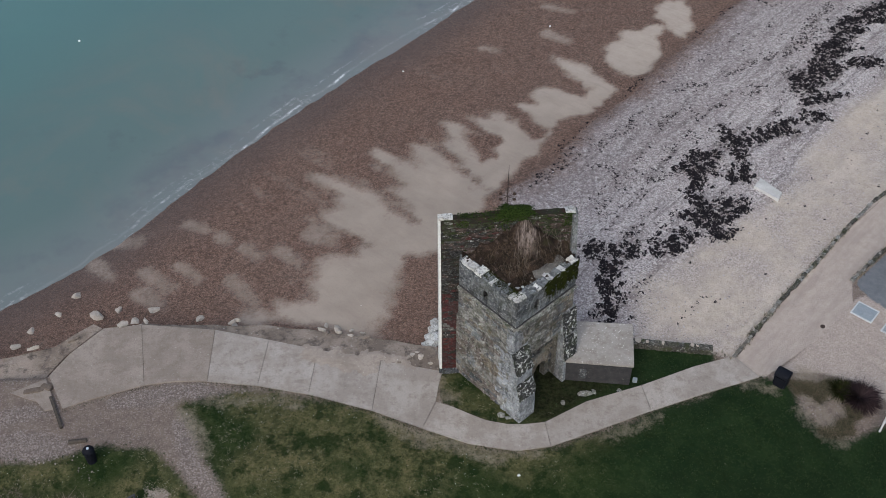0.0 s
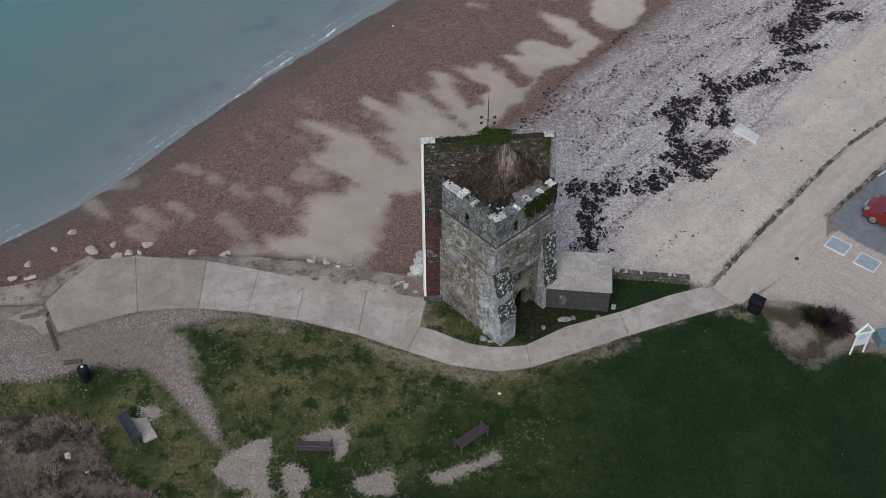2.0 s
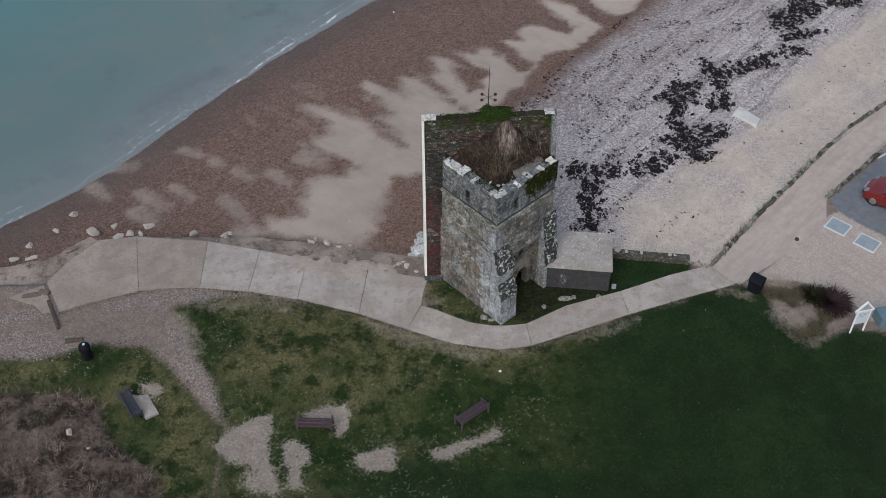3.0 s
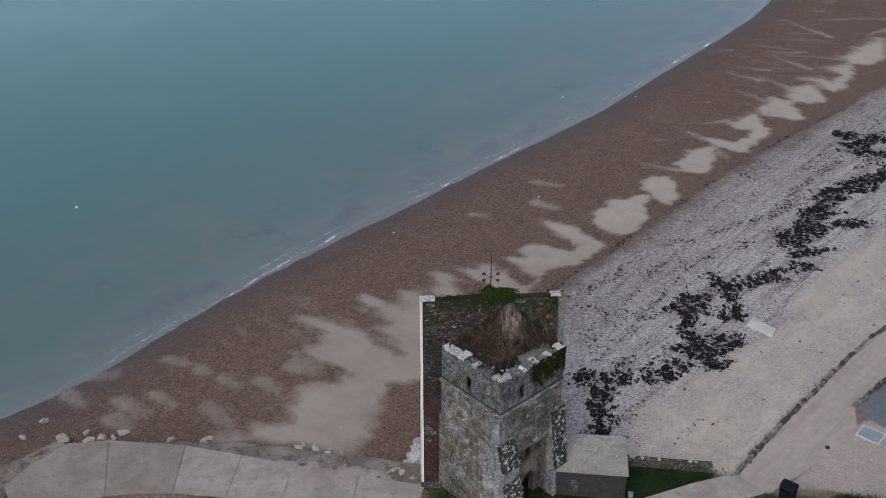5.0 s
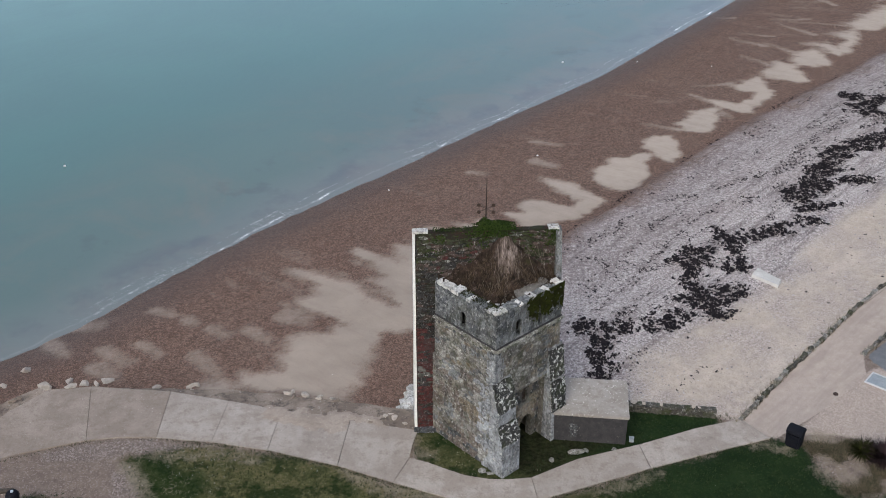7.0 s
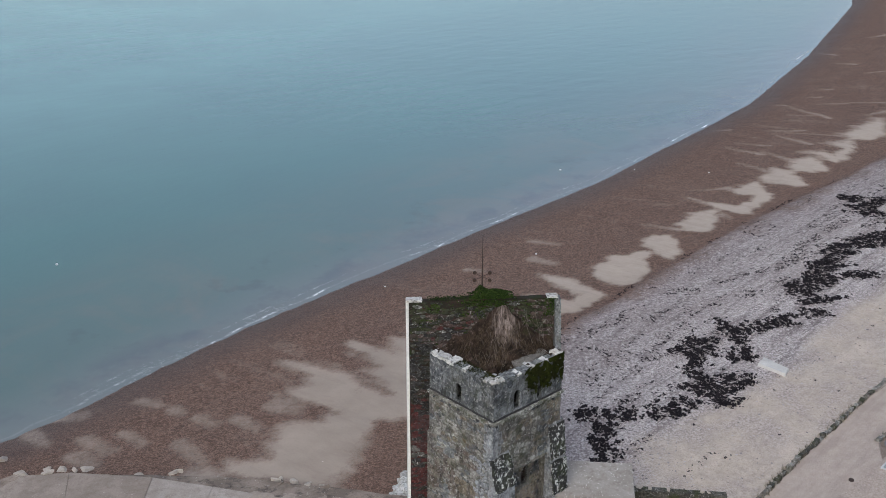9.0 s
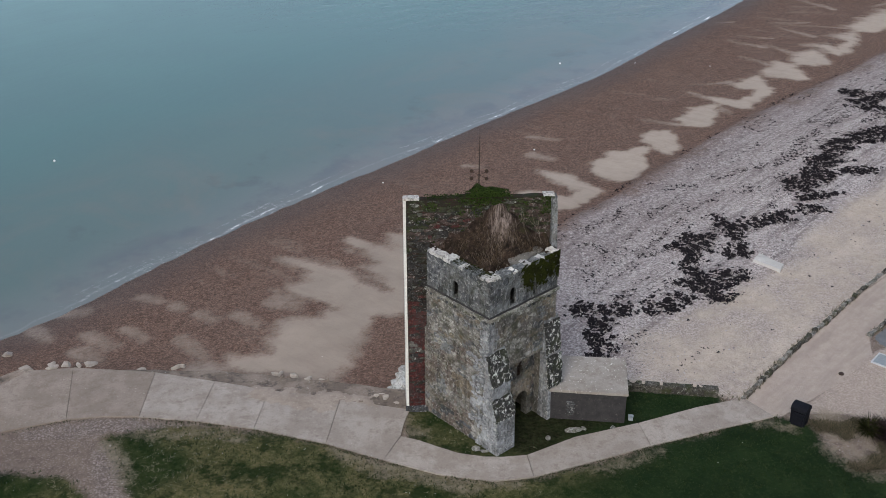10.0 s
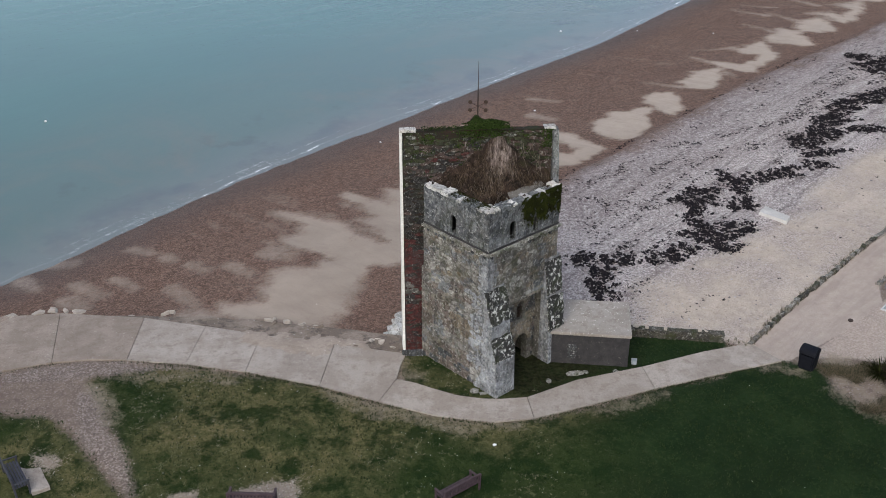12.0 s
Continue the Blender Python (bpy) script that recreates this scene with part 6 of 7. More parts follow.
for k in range(12):
    a = Vector((r.uniform(4.1, 5.2), 33.05, r.uniform(8.3, 9.0)))
    d = Vector((r.uniform(-0.5, 0.9), -0.25, -1)).normalized()
    for _ in range(6):
        q = a + d * 0.2
        rod(bm, a, q, 0.006, 0.005, 4)
        a, d = q, (d + Vector((r.gauss(0, 0.35), -0.12, r.gauss(0, 0.22)))).normalized()
part("bramble", bm, TWIG, tower, "pale dead bramble stems against the wall")["kind"] = "stuff"

# iron finial
fin = thing("weather_vane", (2.72, 33.5, 9.55), "rusty iron finial with four small discs on a thin pole", "finial")
bm = bmesh.new()
rod(bm, (0, 0, -0.4), (0, 0, 1.1), 0.03, 0.022)
rod(bm, (0, 0, 1.1), (0, 0, 2.35), 0.018, 0.006)
part("pole", bm, IRON, fin)
for sx in (-1, 1):
    for dz in (-0.12, 0.13):
        bm = bmesh.new()
        rod(bm, (0, 0, 0.62), (sx * 0.26, 0, 0.62 + dz), 0.011, sides=6)
        arm = part("arm", bm, IRON, fin)
        bm = bmesh.new()
        m = pose(sx * 0.29, 0, 0.62 + dz * 1.25, 90, 0, 0)
        bmesh.ops.create_cone(bm, cap_ends=True, segments=14, radius1=0.075, radius2=0.075, depth=0.025, matrix=m)
        part("disc", bm, IRON, fin, "small dark iron disc")

# ---- hut against the tower ----
hut = thing("stone_hut", (0, 0, 0), "low tarred hut with a pale flat concrete roof beside the tower", "hut")
bm = bmesh.new()
prism(bm, [(5.7, 31.78), (8.84, 31.45), (9.08, 33.75), (6.0, 34.0)], -0.4, 1.3)
bmesh.ops.bevel(bm, geom=[e for e in bm.edges], offset=0.02, segments=1, affect="EDGES")
hut_wall = part("wall", bm, TARRED, hut, "dark tarred plastered wall")
bm = bmesh.new()
prism(bm, [(5.68, 31.72), (8.9, 31.4), (9.15, 33.95), (6.0, 34.2)], 1.3, 1.43)
bmesh.ops.bevel(bm, geom=[e for e in bm.edges], offset=0.03, segments=2, affect="EDGES")
bmesh.ops.subdivide_edges(bm, edges=[e for e in bm.edges if e.calc_length() > 1], cuts=8, use_grid_fill=True)
for w in bm.verts:
    w.co.z += 0.03 * (w.co.y - 31.6) + 0.015 * noise.noise(w.co * 2)
part("roof", bm, ROOF, hut, "pale lichened concrete roof slab")
FH = face_frame(Vector((5.7, 31.78, 0)), Vector((8.84, 31.45, 0)))
vent = part("vent", mesh_of((lambda b: (box(b, 0.72, 1.1, 0.2, 0.98, -0.03, 0.012), b)[1])(bmesh.new()), "vent"), TARRED, hut_wall, "blocked vent of rough bricks")
vent.matrix_basis = FH
r = random.Random(3)
for k in range(7):
    for j in range(2):
        bm = bmesh.new()
        x = 0.73 + j * 0.17 + (0.05 if k % 2 else 0)
        box(bm, x, x + 0.15, 0.22 + k * 0.1, 0.29 + k * 0.1, 0.0, 0.03 + r.uniform(0, 0.02), bevel=0.008)
        part("brick", bm, RUBBLE_DARK, hut_wall).matrix_basis = FH

meter = thing("utility_box", (9.12, 31.62, gz(9.1, 31.6)), "small pale grey utility box on a short post", "utility box", turn=-8)
bm = bmesh.new()
box(bm, -0.1, 0.1, -0.08, 0.08, 0.05, 0.24, bevel=0.012)
part("case", bm, COVER, meter)
bm = bmesh.new()
box(bm, -0.11, 0.11, -0.09, 0.09, 0.24, 0.26, bevel=0.008)
part("lid", bm, COVER, meter)
bm = bmesh.new()
box(bm, -0.05, 0.05, -0.04, 0.04, -0.1, 0.15)
part("post", bm, OLD_WOOD, meter)

# low rubble wall between hut and causeway
low = thing("garden_wall", (0, 0, 0), "low mossy rubble wall with pale stones on top", "wall", kind="structure")
a, b = Vector((9.2, 33.75, 0)), Vector((13.1, 33.3, 0))
bm = bmesh.new()
box(bm, 0, (b - a).length, -0.5, 0.34, -0.3, 0.0)
bmesh.ops.subdivide_edges(bm, edges=bm.edges[:], cuts=4, use_grid_fill=True)
roughen(bm, 0.03, 2)
bmesh.ops.transform(bm, matrix=face_frame(a, b), verts=bm.verts[:])
part("wall_core", bm, RUBBLE_MOSSY, low)
lay_stones(a, b, -0.1, 0.34, low, RUBBLE_MOSSY, (0.3, 0.14), single=True, seed=12)
for k, (u, s) in enumerate(((0.35, 0.22), (0.8, 0.14), (1.55, 0.13), (2.95, 0.17), (3.2, 0.1))):
    p = a.lerp(b, u / (b - a).length)
    bm = bmesh.new()
    rock(bm, (0, 0, 0), s, 40 + k, 0.5)
    ob = tagged(part("stone", bm, PALE_ROCK), "pale loose stone on the low wall", "stone", "stones on the wall")
    ob.location = (p.x, p.y + 0.15, 0.34 + s * 0.25)

# ---- loose rocks ----
ROCKS = [(-19.5, 38.6, 0.42), (-18.1, 37.0, 0.55), (-16.9, 37.3, 0.32), (-15.1, 37.2, 0.36), (-12.5, 36.4, 0.38), (-10.6, 35.75, 0.42), (-5.9, 35.6, 0.26), (-5.3, 35.35, 0.34), (-4.6, 35.2, 0.2), (-4.0, 35.0, 0.28), (-21.7, 34.9, 0.4), (-21.2, 36.0, 0.3), (-20.1, 37.2, 0.28),
         (-4.2, 36.9, 0.07)]
for k, (x, y, s) in enumerate(ROCKS):
    bm = bmesh.new()
    rock(bm, (0, 0, 0), s * 0.85, k, 0.38)
    ob = tagged(part("rock", bm, PALE_ROCK), "pale angular limestone rock on the beach", "rock", "rocks below the sea wall")
    ob.location = (x, y, gz(x, y) + s * 0.1)
for k, (x, y, s, z) in enumerate(((-16.0, 35.25, 0.34, 0.0), (-15.45, 35.4, 0.3, 0.0), (-14.9, 35.45, 0.22, 0.0), (-1.1, 33.15, 0.26, -0.04), (-0.6, 32.75, 0.16, -0.02), (-1.5, 33.3, 0.14, -0.05))):
    bm = bmesh.new()
    rock(bm, (0, 0, 0), s, 70 + k, 0.3)
    ob = tagged(part("rock", bm, PALE_ROCK), "flat pale stone lying on the sea wall", "rock", "stones on the sea wall")
    ob.location = (x, y, z)
r = random.Random(21)
for k, (x, y, w) in enumerate(((-0.62, 34.25, 0.8), (-0.55, 34.7, 0.66), (-0.46, 35.12, 0.52), (-0.4, 35.52, 0.4), (-0.35, 34.5, 0.34))):
    bm = bmesh.new()
    box(bm, -w / 2, w / 2, -0.2, 0.2, -0.2, 0.12 + 0.04 * k, bevel=0.03)
    roughen(bm, 0.09, 3.5, 3)
    ob = tagged(part("stone_block", bm, CAPSTONE), "white limed stone block piled beside the brick wall", "stone block", "blocks at the tower foot")
    ob.matrix_world = pose(x, y, gz(x, y) + 0.1, r.uniform(-8, 8), r.uniform(-6, 6), 28 + r.uniform(-10, 10))
for x, y, s, n in ((2.75, 29.66, 0.27, 1), (3.02, 29.5, 0.2, 2), (6.75, 30.95, 0.34, 3), (7.12, 31.05, 0.2, 4), (5.6, 30.4, 0.17, 5), (8.3, 31.05, 0.18, 6)):
    bm = bmesh.new()
    rock(bm, (0, 0, 0), s, 120 + n, 0.16)
    ob = tagged(part("stone", bm, RUBBLE_PALE), "pale stone slab lying in the grass", "stone", "stones round the tower")
    ob.location = (x, y, gz(x, y) + 0.04)

for k, (x, y, w, turn) in enumerate(((-15.9, 35.24, 0.62, 4), (-15.2, 35.34, 0.6, 6), (-6.05, 35.12, 0.34, -25), (-5.78, 34.85, 0.36, 70), (-5.22, 34.98, 0.3, -30), (-4.6, 34.72, 0.22, -12), (-3.8, 34.6, 0.3, 20),
                                   (-10.6, 35.62, 0.34, 35), (-10.35, 35.75, 0.2, -20), (-1.96, 33.7, 0.26, 15), (-1.33, 33.6, 0.34, -10), (-20.15, 33.91, 0.5, 20), (-18.3, 34.5, 0.5, 34))):
    bm = bmesh.new()
    box(bm, -w * 0.6, w * 0.6, -0.07, 0.05, -0.1, 0.02, bevel=0.012)
    roughen(bm, 0.07, 5 + k % 3, 3)
    ob = tagged(part("edging_block", bm, PALE_ROCK if k % 3 else APRON), "pale broken edging block on the sea wall", "edging block", "broken edging of the sea wall")
    ob.matrix_world = pose(x, y - 0.08, -0.135, 0, 0, turn)
for k, (x, y) in enumerate(((-2.64, 58.8), (17.5, 84.4), (23.3, 81.75), (7.4, 63.5))):
    bm = bmesh.new()
    rock(bm, (0, 0, 0), 0.09, 150 + k, 0.5)
    ob = tagged(part("stone", bm, WHITE_PAINT), "small white stone alone on brown shingle", "stone", "white stones on the beach")
    ob.location = (x, y, gz(x, y) + 0.03)

for x, y in ((-25.2, 62.7), (11.1, 84.5)):
    e = thing("mooring_buoy", (x, y, SEA_Z), "small white mooring buoy floating on calm water", "buoy", "buoys off the beach")
    bm = bmesh.new()
    bmesh.ops.create_uvsphere(bm, u_segments=14, v_segments=8, radius=0.09, matrix=Matrix.Translation((0, 0, 0.03)))
    part("float", bm, WHITE_PAINT, e, smooth=True)
    bm = bmesh.new()
    rod(bm, (0, 0, 0.1), (0, 0, 0.16), 0.012)
    part("eye", bm, IRON, e, "rusty lifting eye")
bm = bmesh.new()
rock(bm, (0, 0, 0), 0.09, 170, 0.35)
ob = tagged(part("litter", bm, WHITE_PAINT), "white scrap of litter lying on the turf", "litter")
ob.location = (3.36, 26.45, gz(3.36, 26.45) + 0.04)

# tilted concrete slab on the beach
bm = bmesh.new()
prism(bm, [(17.6, 45.4), (18.75, 44.2), (19.15, 44.85), (18.1, 46.2)], -0.2, 0.12, [(17.65, 45.4), (18.72, 44.28), (19.05, 44.85), (18.1, 46.1)])
roughen(bm, 0.04, 2, 2)
slab_ob = tagged(part("beach_slab", bm, mottled("pale_slab_concrete", (0.56, 0.55, 0.53), (0.44, 0.43, 0.41), 2.0, 0.85, spots=(0.3, 0.28, 0.25), spot=0.64)), "pale broken concrete slab half sunk in sand", "slab")
slab_ob.location = (0, 0, 0.08)

# ---- bins, posts, beam ----
bin_ob = thing("litter_bin", (16.02, 31.5, gz(16.0, 31.5)), "large black hooded plastic litter bin", "bin", turn=-38)
bin_ob.scale = (1.0, 1.0, 0.86)
bm = bmesh.new()
box(bm, -0.33, 0.33, -0.3, 0.3, 0, 0.86, bevel=0.07)
for w in bm.verts:
    k = 0.9 + 0.1 * w.co.z / 0.85
    w.co.x, w.co.y = w.co.x * k, w.co.y * k
part("body", bm, BLACK_PLASTIC, bin_ob)
bm = bmesh.new()
prof = [(-0.31, 0.84), (-0.31, 0.96), (-0.27, 1.06), (-0.16, 1.13), (0.0, 1.16), (0.16, 1.13), (0.27, 1.06), (0.31, 0.96), (0.31, 0.84)]
lo, hi = [bm.verts.new((-0.34, y, z)) for y, z in prof], [bm.verts.new((0.34, y, z)) for y, z in prof]
bm.faces.new(lo), bm.faces.new(hi[::-1])
for i in range(9):
    bm.faces.new((lo[(i + 1) % 9], lo[i], hi[i], hi[(i + 1) % 9]))
bmesh.ops.bevel(bm, geom=bm.edges[:], offset=0.03, segments=2, affect="EDGES")
hood = part("hood", bm, BLACK_PLASTIC, bin_ob)
bm = bmesh.new()
box(bm, -0.348, -0.34, -0.1, 0.1, 0.9, 1.0)
part("sticker", bm, WHITE_PAINT, hood, "small white notice")

bin2 = thing("round_litter_bin", (-15.68, 27.2, gz(-15.7, 27.2)), "slim round black litter bin with a domed lid", "bin")
bm = bmesh.new()
bmesh.ops.create_cone(bm, cap_ends=True, segments=20, radius1=0.21, radius2=0.25, depth=0.75, matrix=Matrix.Translation((0, 0, 0.375)))
part("body", bm, BLACK_PLASTIC, bin2, smooth=False)
bm = bmesh.new()
bmesh.ops.create_cone(bm, cap_ends=True, segments=20, radius1=0.27, radius2=0.27, depth=0.06, matrix=Matrix.Translation((0, 0, 0.78)))
rim = part("rim", bm, BLACK_PLASTIC, bin2)
bm = bmesh.new()
bmesh.ops.create_uvsphere(bm, u_segments=20, v_segments=10, radius=0.25, matrix=Matrix.Translation((0, 0, 0.82)) @ Matrix.Diagonal((1, 1, 0.75, 1)))
part("lid", bm, BLACK_PLASTIC, bin2, smooth=True)
bm = bmesh.new()
bmesh.ops.create_cone(bm, cap_ends=True, segments=12, radius1=0.07, radius2=0.06, depth=0.03, matrix=Matrix.Translation((0.02, -0.02, 1.005)))
part("ashtray", bm, GREY_PANEL, bin2, "pale metal ashtray plate")

beam = thing("timber_beam", (-17.95, 29.8, gz(-17.9, 29.8)), "dark old timber beam lying beside the path end", "beam", turn=-62)
bm = bmesh.new()
box(bm, -1.0, 1.0, -0.07, 0.07, 0.0, 0.16, bevel=0.015)
roughen(bm, 0.02, 3)
part("timber", bm, OLD_WOOD, beam)
log = thing("short_log", (-16.55, 28.2, gz(-16.5, 28.2)), "short weathered log half buried in gravel", "log", turn=8)
bm = bmesh.new()
rod(bm, (-0.4, 0, 0.06), (0.4, 0, 0.06), 0.12, 0.1, 10)
roughen(bm, 0.02, 4)
part("wood", bm, OLD_WOOD, log)

for k, (x, y, s) in enumerate(((-15.55, 23.1, 0.22), (-14.6, 22.4, 0.12))):
    bm = bmesh.new()
    rock(bm, (0, 0, 0), s, 160 + k, 0.5)
    ob = tagged(part("stone", bm, PALE_ROCK), "pale stone showing among dead bracken", "stone", "stones in the scrub")
    ob.location = (x, y, gz(x, y) + 0.14)
for k, (x, y, w, turn) in enumerate(((-19.3, 31.05, 0.9, 12), (-18.75, 31.25, 0.55, -24))):
    bm = bmesh.new()
    box(bm, -w / 2, w / 2, -0.13, 0.13, 0.0, 0.12, bevel=0.02)
    roughen(bm, 0.08, 3, 3)
    ob = tagged(part("driftwood", bm, mottled("bleached_driftwood", (0.10, 0.077, 0.06), (0.17, 0.135, 0.11), 5.0)), "brown broken driftwood beside the path end", "driftwood", "driftwood by the path")
    ob.matrix_world = pose(x, y, gz(x, y), 0, 0, turn)

# ---- benches ----


def bench(at, turn, timber, label):
    """A slatted park bench; its sitter looks along local +y."""
    e = thing("park_bench", at, label, "bench", "benches on the turf", turn=turn)
    e.scale = (0.95, 0.95, 0.86)
    for sx in (-1, 1):
        for y, top in ((0.24, 0.62), (-0.24, 0.88)):
            bm = bmesh.new()
            box(bm, sx * 0.8 - 0.035, sx * 0.8 + 0.035, y - 0.035, y + 0.035, -0.05, top, bevel=0.006)
            if y < 0:
                for w in bm.verts:
                    w.co.y -= 0.12 * max(0.0, w.co.z - 0.4)
            part("leg", bm, timber, e)
        bm = bmesh.new()
        box(bm, sx * 0.8 - 0.04, sx * 0.8 + 0.04, -0.28, 0.3, 0.62, 0.66, bevel=0.008)
        part("armrest", bm, timber, e)
    for k in range(5):
        bm = bmesh.new()
        box(bm, -0.82, 0.82, -0.22 + k * 0.1, -0.14 + k * 0.1, 0.41, 0.44, bevel=0.006)
        part("seat_slat", bm, timber, e)
    for z, nm in ((0.47, "bottom_rail"), (0.86, "top_rail")):
        bm = bmesh.new()
        dy = -0.24 - 0.12 * (z - 0.4)
        box(bm, -0.8, 0.8, dy - 0.03, dy + 0.03, z - 0.04, z + 0.04, bevel=0.008)
        part(nm, bm, timber, e)
    for k in range(13):
        x = -0.72 + k * 0.12
        bm = bmesh.new()
        box(bm, x - 0.03, x + 0.03, -0.255, -0.235, 0.5, 0.83)
        for w in bm.verts:
            w.co.y -= 0.12 * (w.co.z - 0.4)
        part("back_slat", bm, timber, e)
    return e


bench((-4.88, 23.6, gz(-4.9, 23.6)), -2, TIMBER_RED, "dark brown slatted wooden bench on a patch of bare soil")
bench((2.02, 24.1, gz(2.0, 24.1)), 39, TIMBER_RED, "purple-brown slatted wooden bench turned towards the sea")
bench((-13.15, 24.55, gz(-13.1, 24.5)), -55, TIMBER, "grey-blue slatted wooden bench beside a concrete pad")
bm = bmesh.new()
prism(bm, [(-0.9, -0.3), (0.9, -0.3), (0.95, 0.3), (-0.85, 0.35)], -0.1, 0.05)
roughen(bm, 0.02, 3, 2)
pad = tagged(part("bench_pad", bm, PATH), "worn concrete pad in front of a bench", "pad")
pad.matrix_world = pose(-12.7, 24.85, gz(-12.7, 24.85), 0, 0, -55)

# ---- notice board ----
board = thing("notice_board", (20.3, 28.85, gz(20.3, 28.85)), "white notice board on two posts with a triangular gable", "sign", turn=14)
for sx in (-1, 1):
    bm = bmesh.new()
    box(bm, sx * 0.34 - 0.035, sx * 0.34 + 0.035, -0.035, 0.035, -0.2, 1.55, bevel=0.006)
    part("post", bm, WHITE_PAINT, board)
bm = bmesh.new()
box(bm, -0.34, 0.34, -0.03, 0.03, 0.62, 1.45, bevel=0.006)
panel = part("panel", bm, GREY_PANEL, board, "pale grey blank panel")
for k in range(3):
    bm = bmesh.new()
    box(bm, -0.26, 0.26 - 0.1 * k, -0.034, -0.0302, 1.3 - k * 0.09, 1.33 - k * 0.09)
    part("text_bar", bm, COVER, panel)
for p, q in (((-0.46, 1.5), (0.46, 1.5)), ((-0.46, 1.5), (0, 2.05)), ((0.46, 1.5), (0, 2.05))):
    bm = bmesh.new()
    d = math.hypot(q[0] - p[0], q[1] - p[1])
    box(bm, -0.03, d + 0.03, -0.045, 0.045, -0.04, 0.04, Matrix.Translation((p[0], 0, p[1])) @ Matrix.Rotation(-math.atan2(q[1] - p[1], q[0] - p[0]), 4, "Y"), bevel=0.006)
    part("gable_bar", bm, WHITE_PAINT, board)
bm = bmesh.new()
prism(bm, [(-0.4, -0.015), (0.4, -0.015), (0.4, 0.015), (-0.4, 0.015)], 1.53, 1.98, [(-0.02, -0.015), (0.02, -0.015), (0.02, 0.015), (-0.02, 0.015)])
part("gable_panel", bm, COVER, board, "grey gable infill")
tub = thing("planter", (21.75, 29.5, gz(21.7, 29.5)), "teal painted planter box", "planter", turn=10)
bm = bmesh.new()
box(bm, -0.4, 0.4, -0.4, 0.4, 0, 0.65, bevel=0.03)
part("box", bm, TEAL, tub)

# ---- hatches in the gravel ----
for nm, x, y in (("access_hatch", 21.32, 36.05), ("access_hatch", 22.5, 34.83)):
    e = thing(nm, (x, y, gz(x, y) + 0.02), "square grey cover with a white painted border", "hatch", "covers beside the car park", turn=-41)
    bm = bmesh.new()
    box(bm, -0.5, 0.5, -0.43, 0.43, -0.08, 0.03, bevel=0.006)
    part("cover", bm, COVER, e)
    for x0, x1, y0, y1 in ((-0.56, 0.56, -0.5, -0.43), (-0.56, 0.56, 0.43, 0.5), (-0.57, -0.5, -0.43, 0.43), (0.5, 0.57, -0.43, 0.43)):
        bm = bmesh.new()
        box(bm, x0, x1, y0, y1, -0.08, 0.045, bevel=0.005)
        part("border", bm, WORN_WHITE, e)
for x, y in ((18.95, 35.1),):
    bm = bmesh.new()
    bmesh.ops.create_cone(bm, cap_ends=True, segments=20, radius1=0.12, radius2=0.11, depth=0.05)
    ob = tagged(part("drain_cover", bm, IRON), "round dark iron drain cover", "drain cover", "covers beside the car park")
    ob.location = (x, y, gz(x, y) + 0.03)
for (ax, ay), (bx, by) in (((25.0, 41.6), (27.2, 43.2)), ((28.4, 45.2), (30.6, 46.8))):
    d = math.hypot(bx - ax, by - ay)
    bm = bmesh.new()
    box(bm, 0, d, -0.05, 0.05, -0.02, 0.006)
    ob = tagged(part("bay_line", bm, WORN_WHITE), "white painted parking bay line", "road marking", "bay lines", "structure")
    ob.matrix_world = pose(ax, ay, gz(ax, ay) + 0.012, 0, 0, math.degrees(math.atan2(by - ay, bx - ax)))

# ---- parked car ----


